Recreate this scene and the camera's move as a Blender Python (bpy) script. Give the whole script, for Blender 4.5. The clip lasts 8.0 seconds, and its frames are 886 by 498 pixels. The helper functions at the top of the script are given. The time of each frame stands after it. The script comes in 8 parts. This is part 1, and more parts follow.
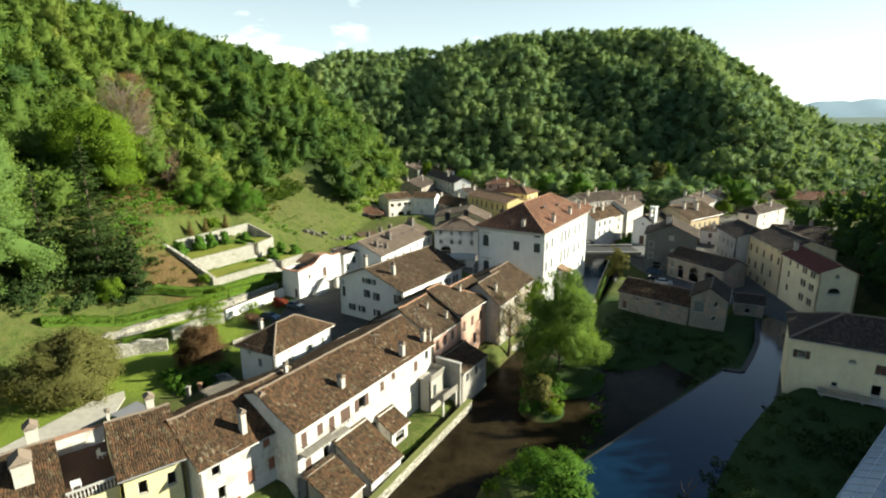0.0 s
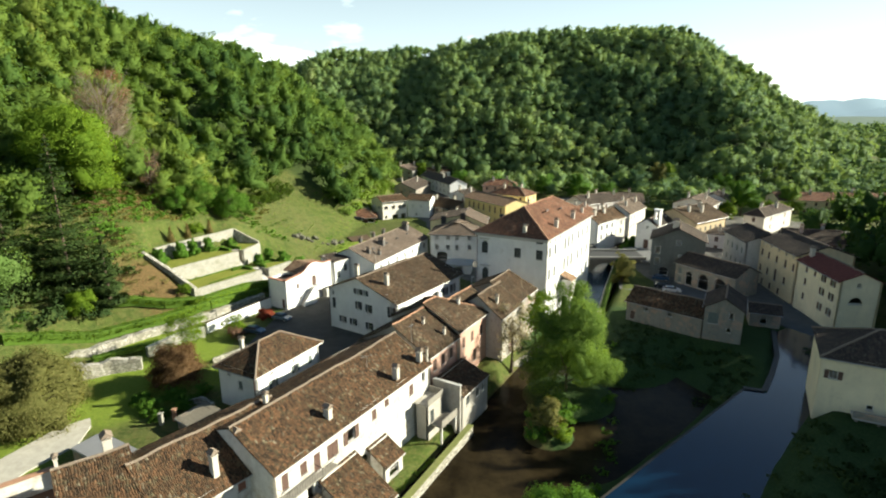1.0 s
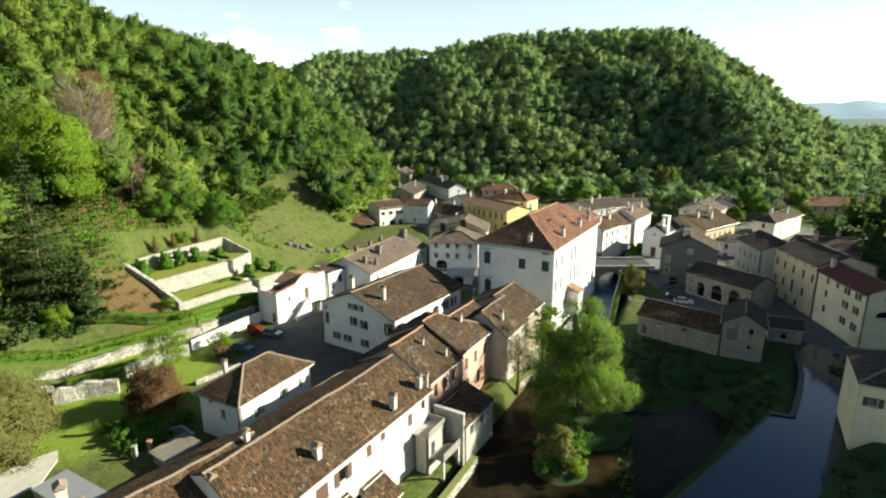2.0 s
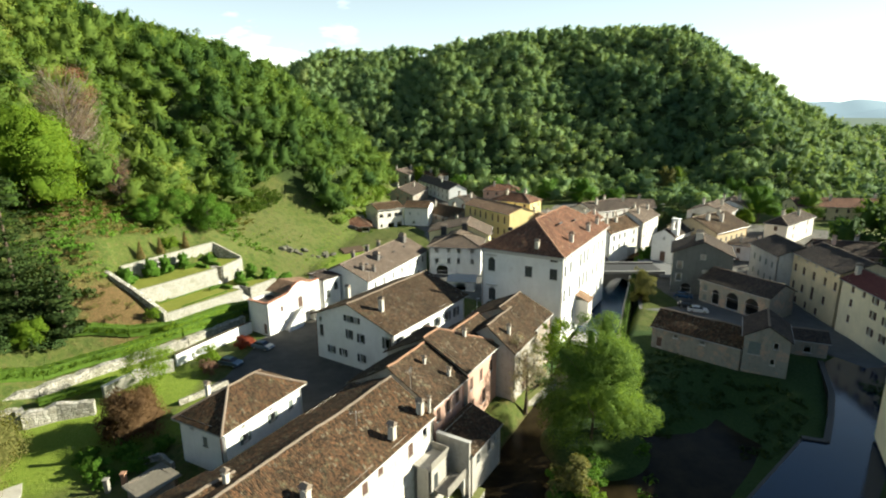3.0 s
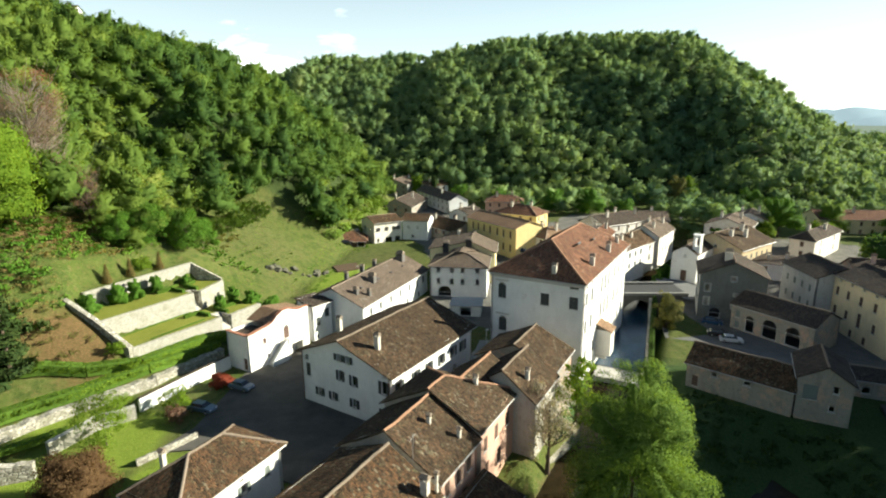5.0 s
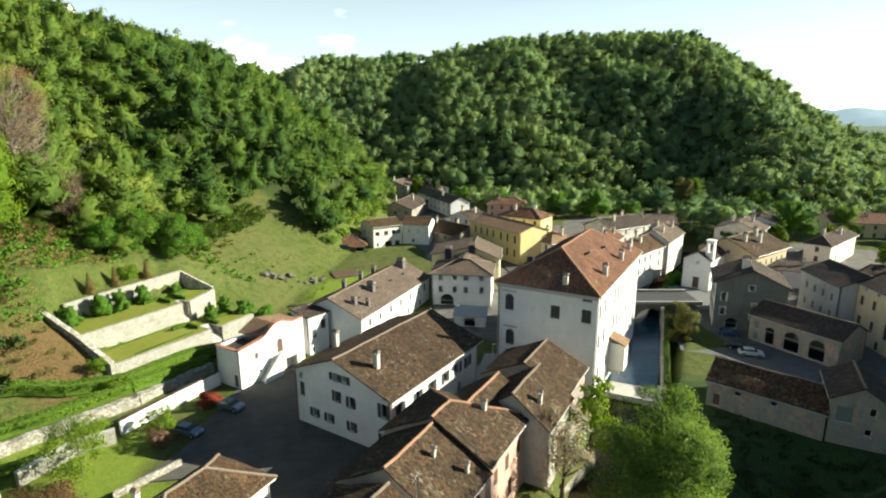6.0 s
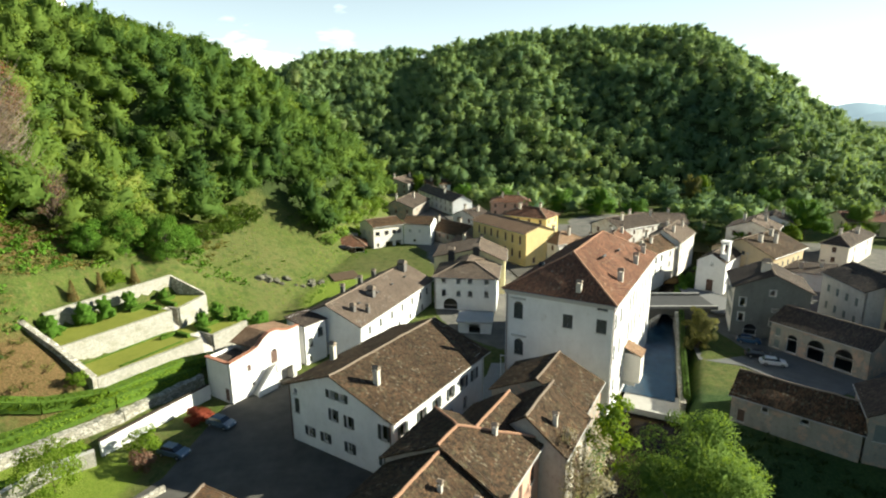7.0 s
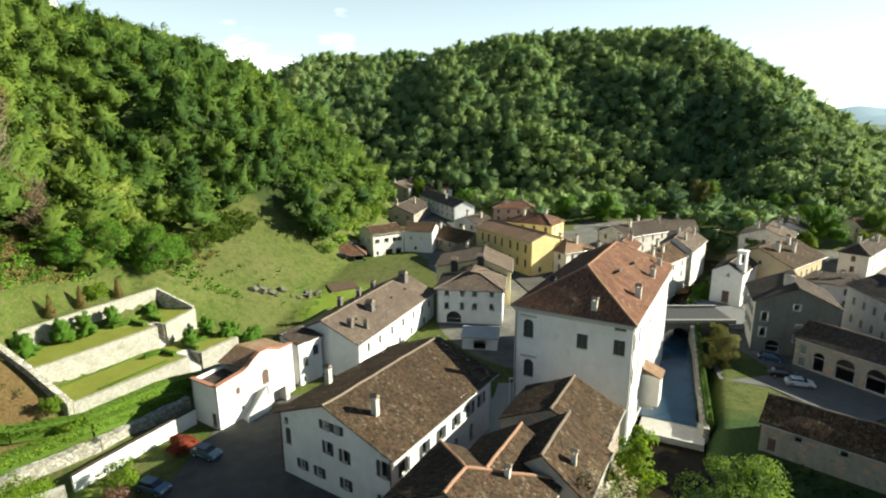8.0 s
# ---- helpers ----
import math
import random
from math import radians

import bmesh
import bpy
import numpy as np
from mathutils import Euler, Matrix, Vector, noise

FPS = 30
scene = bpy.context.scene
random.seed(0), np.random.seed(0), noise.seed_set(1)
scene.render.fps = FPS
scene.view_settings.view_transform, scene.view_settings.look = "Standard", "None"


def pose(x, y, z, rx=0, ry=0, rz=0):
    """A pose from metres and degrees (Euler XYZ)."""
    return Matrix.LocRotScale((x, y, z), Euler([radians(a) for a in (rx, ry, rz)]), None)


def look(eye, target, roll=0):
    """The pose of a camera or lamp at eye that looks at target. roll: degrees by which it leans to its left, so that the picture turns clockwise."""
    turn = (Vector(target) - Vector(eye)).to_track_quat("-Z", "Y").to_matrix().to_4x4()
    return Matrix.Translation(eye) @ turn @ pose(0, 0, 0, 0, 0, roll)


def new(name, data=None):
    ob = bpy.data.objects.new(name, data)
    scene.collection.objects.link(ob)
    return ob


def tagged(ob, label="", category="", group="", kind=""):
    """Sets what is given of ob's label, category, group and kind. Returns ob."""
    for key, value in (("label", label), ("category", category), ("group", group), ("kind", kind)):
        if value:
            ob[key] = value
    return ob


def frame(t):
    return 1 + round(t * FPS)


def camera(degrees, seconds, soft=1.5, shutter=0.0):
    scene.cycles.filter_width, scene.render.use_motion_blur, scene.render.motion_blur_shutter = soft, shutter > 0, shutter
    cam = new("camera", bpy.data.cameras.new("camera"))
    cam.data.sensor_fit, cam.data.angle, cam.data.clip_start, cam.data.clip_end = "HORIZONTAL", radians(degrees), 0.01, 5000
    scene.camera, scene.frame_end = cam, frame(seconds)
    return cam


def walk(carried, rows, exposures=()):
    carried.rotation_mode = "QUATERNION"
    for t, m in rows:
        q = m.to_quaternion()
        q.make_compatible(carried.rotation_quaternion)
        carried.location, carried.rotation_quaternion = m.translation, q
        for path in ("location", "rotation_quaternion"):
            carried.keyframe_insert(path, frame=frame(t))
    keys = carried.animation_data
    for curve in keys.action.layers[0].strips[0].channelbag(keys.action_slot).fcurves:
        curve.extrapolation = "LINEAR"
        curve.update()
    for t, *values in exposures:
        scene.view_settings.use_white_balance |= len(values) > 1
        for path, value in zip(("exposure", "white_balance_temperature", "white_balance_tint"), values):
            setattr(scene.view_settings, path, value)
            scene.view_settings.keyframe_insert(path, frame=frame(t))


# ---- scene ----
cam = camera(78.8, 8.0, soft=2.1)
METRES, EYE, TILT, LEAN, TURN = 52.0, 42.6, 1.2, 0.0, 0.0
ROWS = [
    (0.0, 0.0, 0.0, 0.0, -0.06, -15.31, 0.24),
    (0.5, -0.0054, 0.0752, -0.0034, -0.39, -15.54, 0.3),
    (1.0, -0.0085, 0.145, -0.0057, -0.67, -15.35, 0.28),
    (1.5, -0.0119, 0.2113, -0.006, -0.82, -15.06, 0.29),
    (3.0, -0.0261, 0.4039, -0.0116, -1.09, -15.18, 0.32),
    (3.5, -0.0304, 0.467, -0.0139, -1.14, -15.06, 0.3),
    (4.0, -0.0362, 0.529, -0.016, -1.22, -15.08, 0.28),
    (4.5, -0.041, 0.5904, -0.0167, -1.32, -14.56, 0.28),
    (6.0, -0.0555, 0.7653, -0.0193, -1.44, -14.38, 0.29),
    (6.5, -0.0597, 0.8212, -0.0198, -1.42, -14.5, 0.34),
    (7.0, -0.0647, 0.8774, -0.0206, -1.42, -14.8, 0.38),
    (7.5, -0.0691, 0.9372, -0.0214, -1.43, -14.81, 0.34),
    (8.0, -0.0729, 0.9969, -0.0215, -1.4, -14.47, 0.37),
]
walk(cam, [(t, pose(0, 0, EYE, TILT, LEAN, TURN) @ pose(METRES * x, METRES * y, METRES * z, 90 + pitch, roll, yaw)) for t, x, y, z, yaw, pitch, roll in ROWS], exposures=[(0.0, 1.36, 6500, 1), (2.0, 1.49, 6500, 1), (8.0, 1.47, 6500, 1)])


# ---- world, sun ----
SUN = Vector((0.906, 0.100, 0.411)).normalized()
world = bpy.data.worlds.new("world")
scene.world = world
world.use_nodes = True
wn, wl = world.node_tree.nodes, world.node_tree.links
wn.clear()
sky = wn.new("ShaderNodeTexSky")
sky.sky_type = "NISHITA"
sky.sun_disc = False
sky.sun_elevation = math.asin(SUN.z)
sky.sun_rotation = math.atan2(SUN.x, SUN.y)
sky.air_density, sky.dust_density, sky.ozone_density = 1.0, 0.3, 2.0
sky_gain = wn.new("ShaderNodeMix")
sky_gain.data_type, sky_gain.blend_type = "RGBA", "MULTIPLY"
sky_gain.inputs["Factor"].default_value = 1.0
sky_gain.inputs["B"].default_value = (0.044, 0.044, 0.044, 1)
wl.new(sky.outputs["Color"], sky_gain.inputs["A"])
geo = wn.new("ShaderNodeTexCoord")
cl = wn.new("ShaderNodeMapping")
cl.inputs["Scale"].default_value = (1.6, 1.6, 5.0)
wl.new(geo.outputs["Generated"], cl.inputs["Vector"])
cn = wn.new("ShaderNodeTexNoise")
cn.inputs["Scale"].default_value, cn.inputs["Detail"].default_value, cn.inputs["Roughness"].default_value = 1.7, 7, 0.55
wl.new(cl.outputs["Vector"], cn.inputs["Vector"])
up = wn.new("ShaderNodeSeparateXYZ")
wl.new(geo.outputs["Generated"], up.inputs["Vector"])
thin = wn.new("ShaderNodeMapRange")
thin.inputs["From Min"].default_value, thin.inputs["From Max"].default_value = 0.02, 0.34
thin.inputs["To Min"].default_value, thin.inputs["To Max"].default_value = 0.08, -0.34
wl.new(up.outputs["Z"], thin.inputs["Value"])
cover = wn.new("ShaderNodeMath")
wl.new(cn.outputs["Fac"], cover.inputs[0])
wl.new(thin.outputs["Result"], cover.inputs[1])
cr = wn.new("ShaderNodeMapRange")
cr.inputs["From Min"].default_value, cr.inputs["From Max"].default_value = 0.44, 0.68
cr.inputs["To Min"].default_value, cr.inputs["To Max"].default_value = 0.0, 1.0
wl.new(cover.outputs["Value"], cr.inputs["Value"])
cm = wn.new("ShaderNodeMix")
cm.data_type = "RGBA"
cm.inputs["B"].default_value = (1.05, 1.10, 1.07, 1)
veil = wn.new("ShaderNodeMapRange")
veil.inputs["From Min"].default_value, veil.inputs["From Max"].default_value = 0.0, 0.5
veil.inputs["To Min"].default_value, veil.inputs["To Max"].default_value = 0.28, 0.0
wl.new(up.outputs["Z"], veil.inputs["Value"])
thick = wn.new("ShaderNodeMath")
thick.operation = "MAXIMUM"
wl.new(cr.outputs["Result"], thick.inputs[0])
wl.new(veil.outputs["Result"], thick.inputs[1])
wl.new(thick.outputs["Value"], cm.inputs["Factor"])
wl.new(sky_gain.outputs["Result"], cm.inputs["A"])
bg = wn.new("ShaderNodeBackground")
bg.inputs["Strength"].default_value = 1.0
wl.new(cm.outputs["Result"], bg.inputs["Color"])
wo = wn.new("ShaderNodeOutputWorld")
wl.new(bg.outputs["Background"], wo.inputs["Surface"])

sun = new("sun", bpy.data.lights.new("sun", "SUN"))
sun.data.energy, sun.data.angle, sun.data.color = 5.0, radians(0.5), (1.0, 0.93, 0.80)
sun.matrix_world = look((0, 0, 300), Vector((0, 0, 300)) - SUN)

# ---- materials ----
MATS = {}


class Nodes:
    """A short way to wire a node material."""

    def __init__(self, name):
        self.mat = bpy.data.materials.new(name)
        self.mat.use_nodes = True
        self.n, self.l = self.mat.node_tree.nodes, self.mat.node_tree.links
        self.bsdf = self.n["Principled BSDF"]

    def add(self, kind, links=(), **values):
        node = self.n.new(kind)
        for k, v in values.items():
            node.inputs[k.replace("_", " ")].default_value = v
        for k, sock in links:
            self.l.new(sock, node.inputs[k])
        return node

    def noise(self, vec, scale, detail=4, rough=0.6, stretch=None):
        if stretch:
            vec = self.add("ShaderNodeMapping", [("Vector", vec)], Scale=stretch).outputs["Vector"]
        return self.add("ShaderNodeTexNoise", [("Vector", vec)], Scale=scale, Detail=detail, Roughness=rough).outputs["Fac"]

    def ramp(self, fac, stops, mode="LINEAR"):
        r = self.n.new("ShaderNodeValToRGB")
        r.color_ramp.interpolation = mode
        e = r.color_ramp.elements
        while len(e) < len(stops):
            e.new(0.5)
        for el, (p, c) in zip(e, stops):
            el.position, el.color = p, (*c, 1)
        self.l.new(fac, r.inputs["Fac"])
        return r.outputs["Color"]

    def mix(self, fac, a, b, blend="MIX"):
        m = self.n.new("ShaderNodeMix")
        m.data_type, m.blend_type = "RGBA", blend
        for key, v in (("Factor", fac), ("A", a), ("B", b)):
            if isinstance(v, (int, float)):
                m.inputs[key].default_value = v
            elif isinstance(v, tuple):
                m.inputs[key].default_value = (*v, 1)
            else:
                self.l.new(v, m.inputs[key])
        return m.outputs["Result"]

    def maths(self, op, a, b=0.0):
        m = self.n.new("ShaderNodeMath")
        m.operation = op
        for i, v in enumerate((a, b)):
            if isinstance(v, (int, float)):
                m.inputs[i].default_value = v
            else:
                self.l.new(v, m.inputs[i])
        return m.outputs["Value"]

    def span(self, v, a, b, c=0.0, d=1.0):
        return self.add("ShaderNodeMapRange", [("Value", v)], From_Min=a, From_Max=b, To_Min=c, To_Max=d).outputs["Result"]

    def bump(self, height, strength, dist):
        b = self.add("ShaderNodeBump", [("Height", height)], Strength=strength, Distance=dist)
        self.l.new(b.outputs["Normal"], self.bsdf.inputs["Normal"])

    def done(self, colour, rough=0.9, **values):
        if isinstance(colour, tuple):
            self.bsdf.inputs["Base Color"].default_value = (*colour, 1)
        else:
            self.l.new(colour, self.bsdf.inputs["Base Color"])
        self.bsdf.inputs["Roughness"].default_value = rough
        if rough > 0.8:
            self.bsdf.inputs["Specular IOR Level"].default_value = 0.12
        for k, v in values.items():
            self.bsdf.inputs[k.replace("_", " ")].default_value = v
        return self.mat

    def place(self):
        return self.add("ShaderNodeTexCoord").outputs["Object"]

    def spot(self):
        return self.add("ShaderNodeNewGeometry").outputs["Position"]


def plaster(name, colour, stain=(0.30, 0.27, 0.22), amount=0.5, patch=(0.42, 0.36, 0.28)):
    if name in MATS:
        return MATS[name]
    k = Nodes(name)
    p = k.spot()
    base = k.mix(k.span(k.noise(p, 0.35, 5), 0.35, 0.7), colour, tuple(c * 0.86 for c in colour))
    streak = k.span(k.noise(p, 1.0, 6, 0.65, (0.9, 0.9, 0.20)), 0.48, 0.76)
    c = k.mix(k.maths("MULTIPLY", streak, amount * 0.6), base, stain)
    low = 0.60 if amount < 0.9 else 0.50
    blot = k.span(k.noise(p, 0.55, 7, 0.7), low, low + 0.10)
    c = k.mix(k.maths("MULTIPLY", blot, amount * 0.8), c, patch)
    c = k.mix(k.maths("MULTIPLY", k.span(k.noise(p, 1.6, 6, 0.75), 0.54, 0.66), amount * 0.35), c, tuple(v * 0.55 for v in stain))
    k.bump(k.noise(p, 14, 3), 0.25, 0.02)
    MATS[name] = k.done(c, 0.93)
    return MATS[name]


def tiles(name, dark, mid, warm, pale, lichen=0.4):
    """Barrel tiles: courses along the slope, each tile its own tone."""
    if name in MATS:
        return MATS[name]
    k = Nodes(name)
    uv = k.add("ShaderNodeUVMap").outputs["UV"]
    s = k.add("ShaderNodeSeparateXYZ", [("Vector", uv)])
    u, v = s.outputs["X"], s.outputs["Y"]
    wob = k.noise(uv, 0.9, 4, 0.65)
    uu = k.maths("ADD", k.maths("DIVIDE", u, 0.23), k.maths("MULTIPLY", wob, 3.2))
    vv = k.maths("ADD", k.maths("DIVIDE", v, 0.40), k.maths("MULTIPLY", wob, 3.0))
    cell = k.add("ShaderNodeCombineXYZ", [("X", k.maths("FLOOR", uu)), ("Y", k.maths("FLOOR", vv))]).outputs["Vector"]
    rnd = k.add("ShaderNodeTexWhiteNoise", [("Vector", cell)]).outputs["Value"]
    col = k.ramp(rnd, [(0.0, dark), (0.35, mid), (0.72, warm), (0.93, mid), (1.0, pale)])
    p = k.spot()
    big = k.span(k.noise(p, 0.25, 6, 0.65), 0.38, 0.66)
    col = k.mix(k.maths("MULTIPLY", big, 0.6), col, dark)
    moss = k.span(k.noise(p, 1.3, 8, 0.8), 0.53, 0.66)
    col = k.mix(k.maths("MULTIPLY", moss, lichen), col, (0.135, 0.125, 0.070))
    spots = k.span(k.noise(p, 3.2, 5, 0.8), 0.64, 0.72)
    col = k.mix(k.maths("MULTIPLY", spots, 0.5), col, pale)
    grit = k.noise(p, 4.5, 3, 0.8)
    col = k.mix(k.span(grit, 0.50, 0.40, 0.0, 0.75), col, tuple(c * 0.7 for c in dark))
    col = k.mix(k.span(k.noise(p, 6.0, 2, 0.8), 0.58, 0.66, 0.0, 0.6), col, tuple(min(1, c * 1.35) for c in warm))
    arch = k.maths("ABSOLUTE", k.maths("SINE", k.maths("MULTIPLY", uu, math.pi)))
    lap = k.maths("FRACT", vv)
    h = k.maths("ADD", k.maths("MULTIPLY", arch, 0.7), k.maths("ADD", k.maths("MULTIPLY", lap, 0.35), k.maths("MULTIPLY", rnd, 0.5)))
    k.bump(k.maths("ADD", h, k.maths("MULTIPLY", grit, 1.2)), 0.9, 0.06)
    gap = k.maths("MULTIPLY", k.span(arch, 0.45, 0.0), k.span(k.noise(p, 2.2, 4, 0.7), 0.40, 0.65, 0.0, 0.7))
    col = k.mix(gap, col, tuple(c * 0.6 for c in dark))
    MATS[name] = k.done(col, 0.95)
    return MATS[name]


def plain(name, colour, rough=0.7, var=0.25, scale=2.0, metal=0.0, bump=0.0):
    if name in MATS:
        return MATS[name]
    k = Nodes(name)
    p = k.spot()
    c = k.mix(k.noise(p, scale, 6, 0.65), tuple(min(1, c * (1 + var)) for c in colour), tuple(c * (1 - var) for c in colour))
    if bump:
        k.bump(k.noise(p, scale * 6, 4), 0.5, bump)
    MATS[name] = k.done(c, rough, Metallic=metal)
    return MATS[name]


def stone(name, light, dark, size=1.6, joint=0.5):
    if name in MATS:
        return MATS[name]
    k = Nodes(name)
    p = k.add("ShaderNodeMapping", [("Vector", k.spot())], Scale=(1, 1, 1.7)).outputs["Vector"]
    vo = k.add("ShaderNodeTexVoronoi", [("Vector", p)], Scale=size)
    tone = k.add("ShaderNodeSeparateColor", [("Color", vo.outputs["Color"])]).outputs[0]
    c = k.ramp(tone, [(0, dark), (0.5, tuple((a + b) / 2 for a, b in zip(light, dark))), (1, light)])
    gap = k.n.new("ShaderNodeTexVoronoi")
    gap.feature = "DISTANCE_TO_EDGE"
    gap.inputs["Scale"].default_value = size
    k.l.new(p, gap.inputs["Vector"])
    c = k.mix(k.span(gap.outputs["Distance"], 0.0, 0.10), tuple(x * joint for x in dark), c)
    c = k.mix(k.maths("MULTIPLY", k.span(k.noise(p, 0.5, 6, 0.7), 0.50, 0.70), 0.5), c, (0.16, 0.16, 0.09))
    k.bump(k.span(gap.outputs["Distance"], 0.0, 0.2), 0.7, 0.06)
    MATS[name] = k.done(c, 0.95)
    return MATS[name]


def foliage(name, stops, through_light=0.35):
    """Leaves: one tone a tree (attribute tint) and one a leaf clump (island)."""
    if name in MATS:
        return MATS[name]
    k = Nodes(name)
    tint = k.n.new("ShaderNodeAttribute")
    tint.attribute_name = "tint"
    isl = k.add("ShaderNodeNewGeometry").outputs["Random Per Island"]
    f = k.maths("ADD", k.maths("MULTIPLY", tint.outputs["Fac"], 0.86), k.maths("MULTIPLY", isl, 0.14))
    col = k.ramp(f, stops)
    k.l.new(col, k.bsdf.inputs["Base Color"])
    k.bsdf.inputs["Roughness"].default_value = 0.75
    k.bsdf.inputs["Specular IOR Level"].default_value = 0.1
    tr = k.add("ShaderNodeBsdfTranslucent")
    k.l.new(k.mix(1.0, col, (1.35, 1.25, 0.6), "MULTIPLY"), tr.inputs["Color"])
    ms = k.add("ShaderNodeMixShader", Fac=through_light)
    k.l.new(k.bsdf.outputs["BSDF"], ms.inputs[1])
    k.l.new(tr.outputs["BSDF"], ms.inputs[2])
    k.l.new(ms.outputs["Shader"], k.n["Material Output"].inputs["Surface"])
    MATS[name] = k.mat
    return k.mat


WHITE = plaster("white_plaster", (0.745, 0.735, 0.71), stain=(0.50, 0.48, 0.44), amount=0.40)
WHITE_OLD = plaster("weathered_white_plaster", (0.64, 0.62, 0.575), amount=0.9)
IVORY = plaster("ivory_plaster", (0.74, 0.69, 0.61), amount=0.35)
CREAM_PALE = plaster("pale_cream_plaster", (0.80, 0.71, 0.49), amount=0.3)
CREAM = plaster("cream_plaster", (0.74, 0.60, 0.37), amount=0.45)
YELLOW = plaster("yellow_plaster", (0.72, 0.57, 0.27), amount=0.35)
PALE_YELLOW = plaster("pale_yellow_plaster", (0.72, 0.63, 0.36), amount=0.35)
PINK = plaster("pink_plaster", (0.58, 0.36, 0.27), amount=0.75, patch=(0.55, 0.50, 0.43))
RED_PLASTER = plaster("red_plaster", (0.48, 0.19, 0.13), amount=0.4)
GREY = plaster("grey_render", (0.26, 0.25, 0.22), amount=0.7, stain=(0.12, 0.115, 0.10), patch=(0.36, 0.34, 0.30))
STAINED = plaster("stained_plaster", (0.41, 0.38, 0.33), stain=(0.20, 0.18, 0.15), amount=1.0, patch=(0.36, 0.33, 0.28))
OLD_WALL = plaster("crumbling_plaster", (0.29, 0.27, 0.23), stain=(0.17, 0.15, 0.12), amount=1.0, patch=(0.45, 0.30, 0.22))
TILE_OLD = tiles("old_brown_tiles", (0.027, 0.020, 0.013), (0.066, 0.042, 0.025), (0.155, 0.080, 0.040), (0.24, 0.205, 0.14), 0.8)
TILE_UMBER = tiles("umber_tiles", (0.028, 0.021, 0.014), (0.060, 0.041, 0.027), (0.120, 0.070, 0.039), (0.22, 0.185, 0.13), 0.75)
TILE_WARM = tiles("warm_red_tiles", (0.075, 0.038, 0.026), (0.155, 0.078, 0.050), (0.25, 0.120, 0.070), (0.34, 0.27, 0.19), 0.4)
TILE_GREY = tiles("grey_brown_tiles", (0.080, 0.062, 0.049), (0.13, 0.10, 0.078), (0.18, 0.13, 0.095), (0.25, 0.22, 0.18), 0.2)
TILE_DARK = tiles("dark_tiles", (0.040, 0.033, 0.028), (0.070, 0.055, 0.045), (0.105, 0.074, 0.055), (0.16, 0.14, 0.11), 0.35)
TILE_TAN = tiles("tan_tiles", (0.17, 0.105, 0.065), (0.27, 0.17, 0.105), (0.34, 0.22, 0.14), (0.40, 0.32, 0.23), 0.12)
RIDGE = plain("ridge_tile", (0.34, 0.195, 0.125), 0.9, 0.3, 3.0, bump=0.02)
RIDGE_GREY = plain("weathered_ridge_tile", (0.21, 0.165, 0.125), 0.9, 0.3, 3.0, bump=0.02)
SHUTTER_DARK = plain("dark_green_shutter", (0.030, 0.036, 0.034), 0.6, 0.2)
SHUTTER_BROWN = plain("brown_shutter", (0.085, 0.045, 0.030), 0.7, 0.25)
SHUTTER_RED = plain("red_brown_shutter", (0.24, 0.10, 0.06), 0.7, 0.25)
SHUTTER_GREY = plain("grey_green_shutter", (0.13, 0.15, 0.135), 0.7, 0.25)
FRAME = plain("white_window_frame", (0.60, 0.58, 0.54), 0.6, 0.15)
SILL = plain("stone_sill", (0.46, 0.44, 0.40), 0.85, 0.2, 5)
WOOD = plain("weathered_wood", (0.13, 0.085, 0.055), 0.85, 0.35, 3)
GUTTER = plain("zinc_gutter", (0.36, 0.35, 0.33), 0.5, 0.2, 2, metal=0.4)
COPPER = plain("brown_gutter", (0.14, 0.085, 0.06), 0.5, 0.2, 2, metal=0.4)
CHIM = plaster("chimney_plaster", (0.58, 0.53, 0.45), amount=0.8)
BRICK = plain("brick_trim", (0.36, 0.17, 0.11), 0.9, 0.3, 6, bump=0.01)
STONE = stone("grey_stone", (0.50, 0.47, 0.40), (0.24, 0.22, 0.18))
STONE_PALE = stone("pale_stone", (0.42, 0.395, 0.34), (0.31, 0.295, 0.25), 2.8, 0.7)
RUBBLE = stone("rubble_stone", (0.50, 0.47, 0.41), (0.26, 0.24, 0.19), 1.7, 0.5)
OLD_CONCRETE = plain("stained_concrete", (0.24, 0.22, 0.185), 0.95, 0.45, 1.6, bump=0.02)
CONCRETE = plain("concrete", (0.42, 0.40, 0.36), 0.9, 0.25, 1.2, bump=0.01)
BARK = plain("bark", (0.12, 0.09, 0.065), 0.95, 0.35, 4, bump=0.03)
PALE_BARK = plain("pale_bark", (0.24, 0.195, 0.155), 0.95, 0.3, 3, bump=0.02)
GLASS = Nodes("window_glass").done((0.55, 0.62, 0.64), 0.03, Transmission_Weight=1.0, IOR=1.45)
METAL_DARK = plain("dark_iron", (0.04, 0.04, 0.042), 0.55, 0.2, metal=0.6)


# ---- mesh helpers ----
def part(name, bm, material, parent=None, label="", at=None):
    me = bm
    if isinstance(bm, bmesh.types.BMesh):
        me = bpy.data.meshes.new(name)
        bm.normal_update()
        bm.to_mesh(me)
        bm.free()
    if material is not None and not me.materials:
        me.materials.append(material)
    ob = new(name, me)
    if parent is not None:
        ob.parent = parent
    if at is not None:
        ob.matrix_basis = at
    if label:
        ob["label"] = label
    return ob


def thing(name, m, label, category, group="", kind=""):
    ob = new(name)
    ob.empty_display_size = 0.5
    ob.matrix_basis = m
    return tagged(ob, label, category, group, kind)


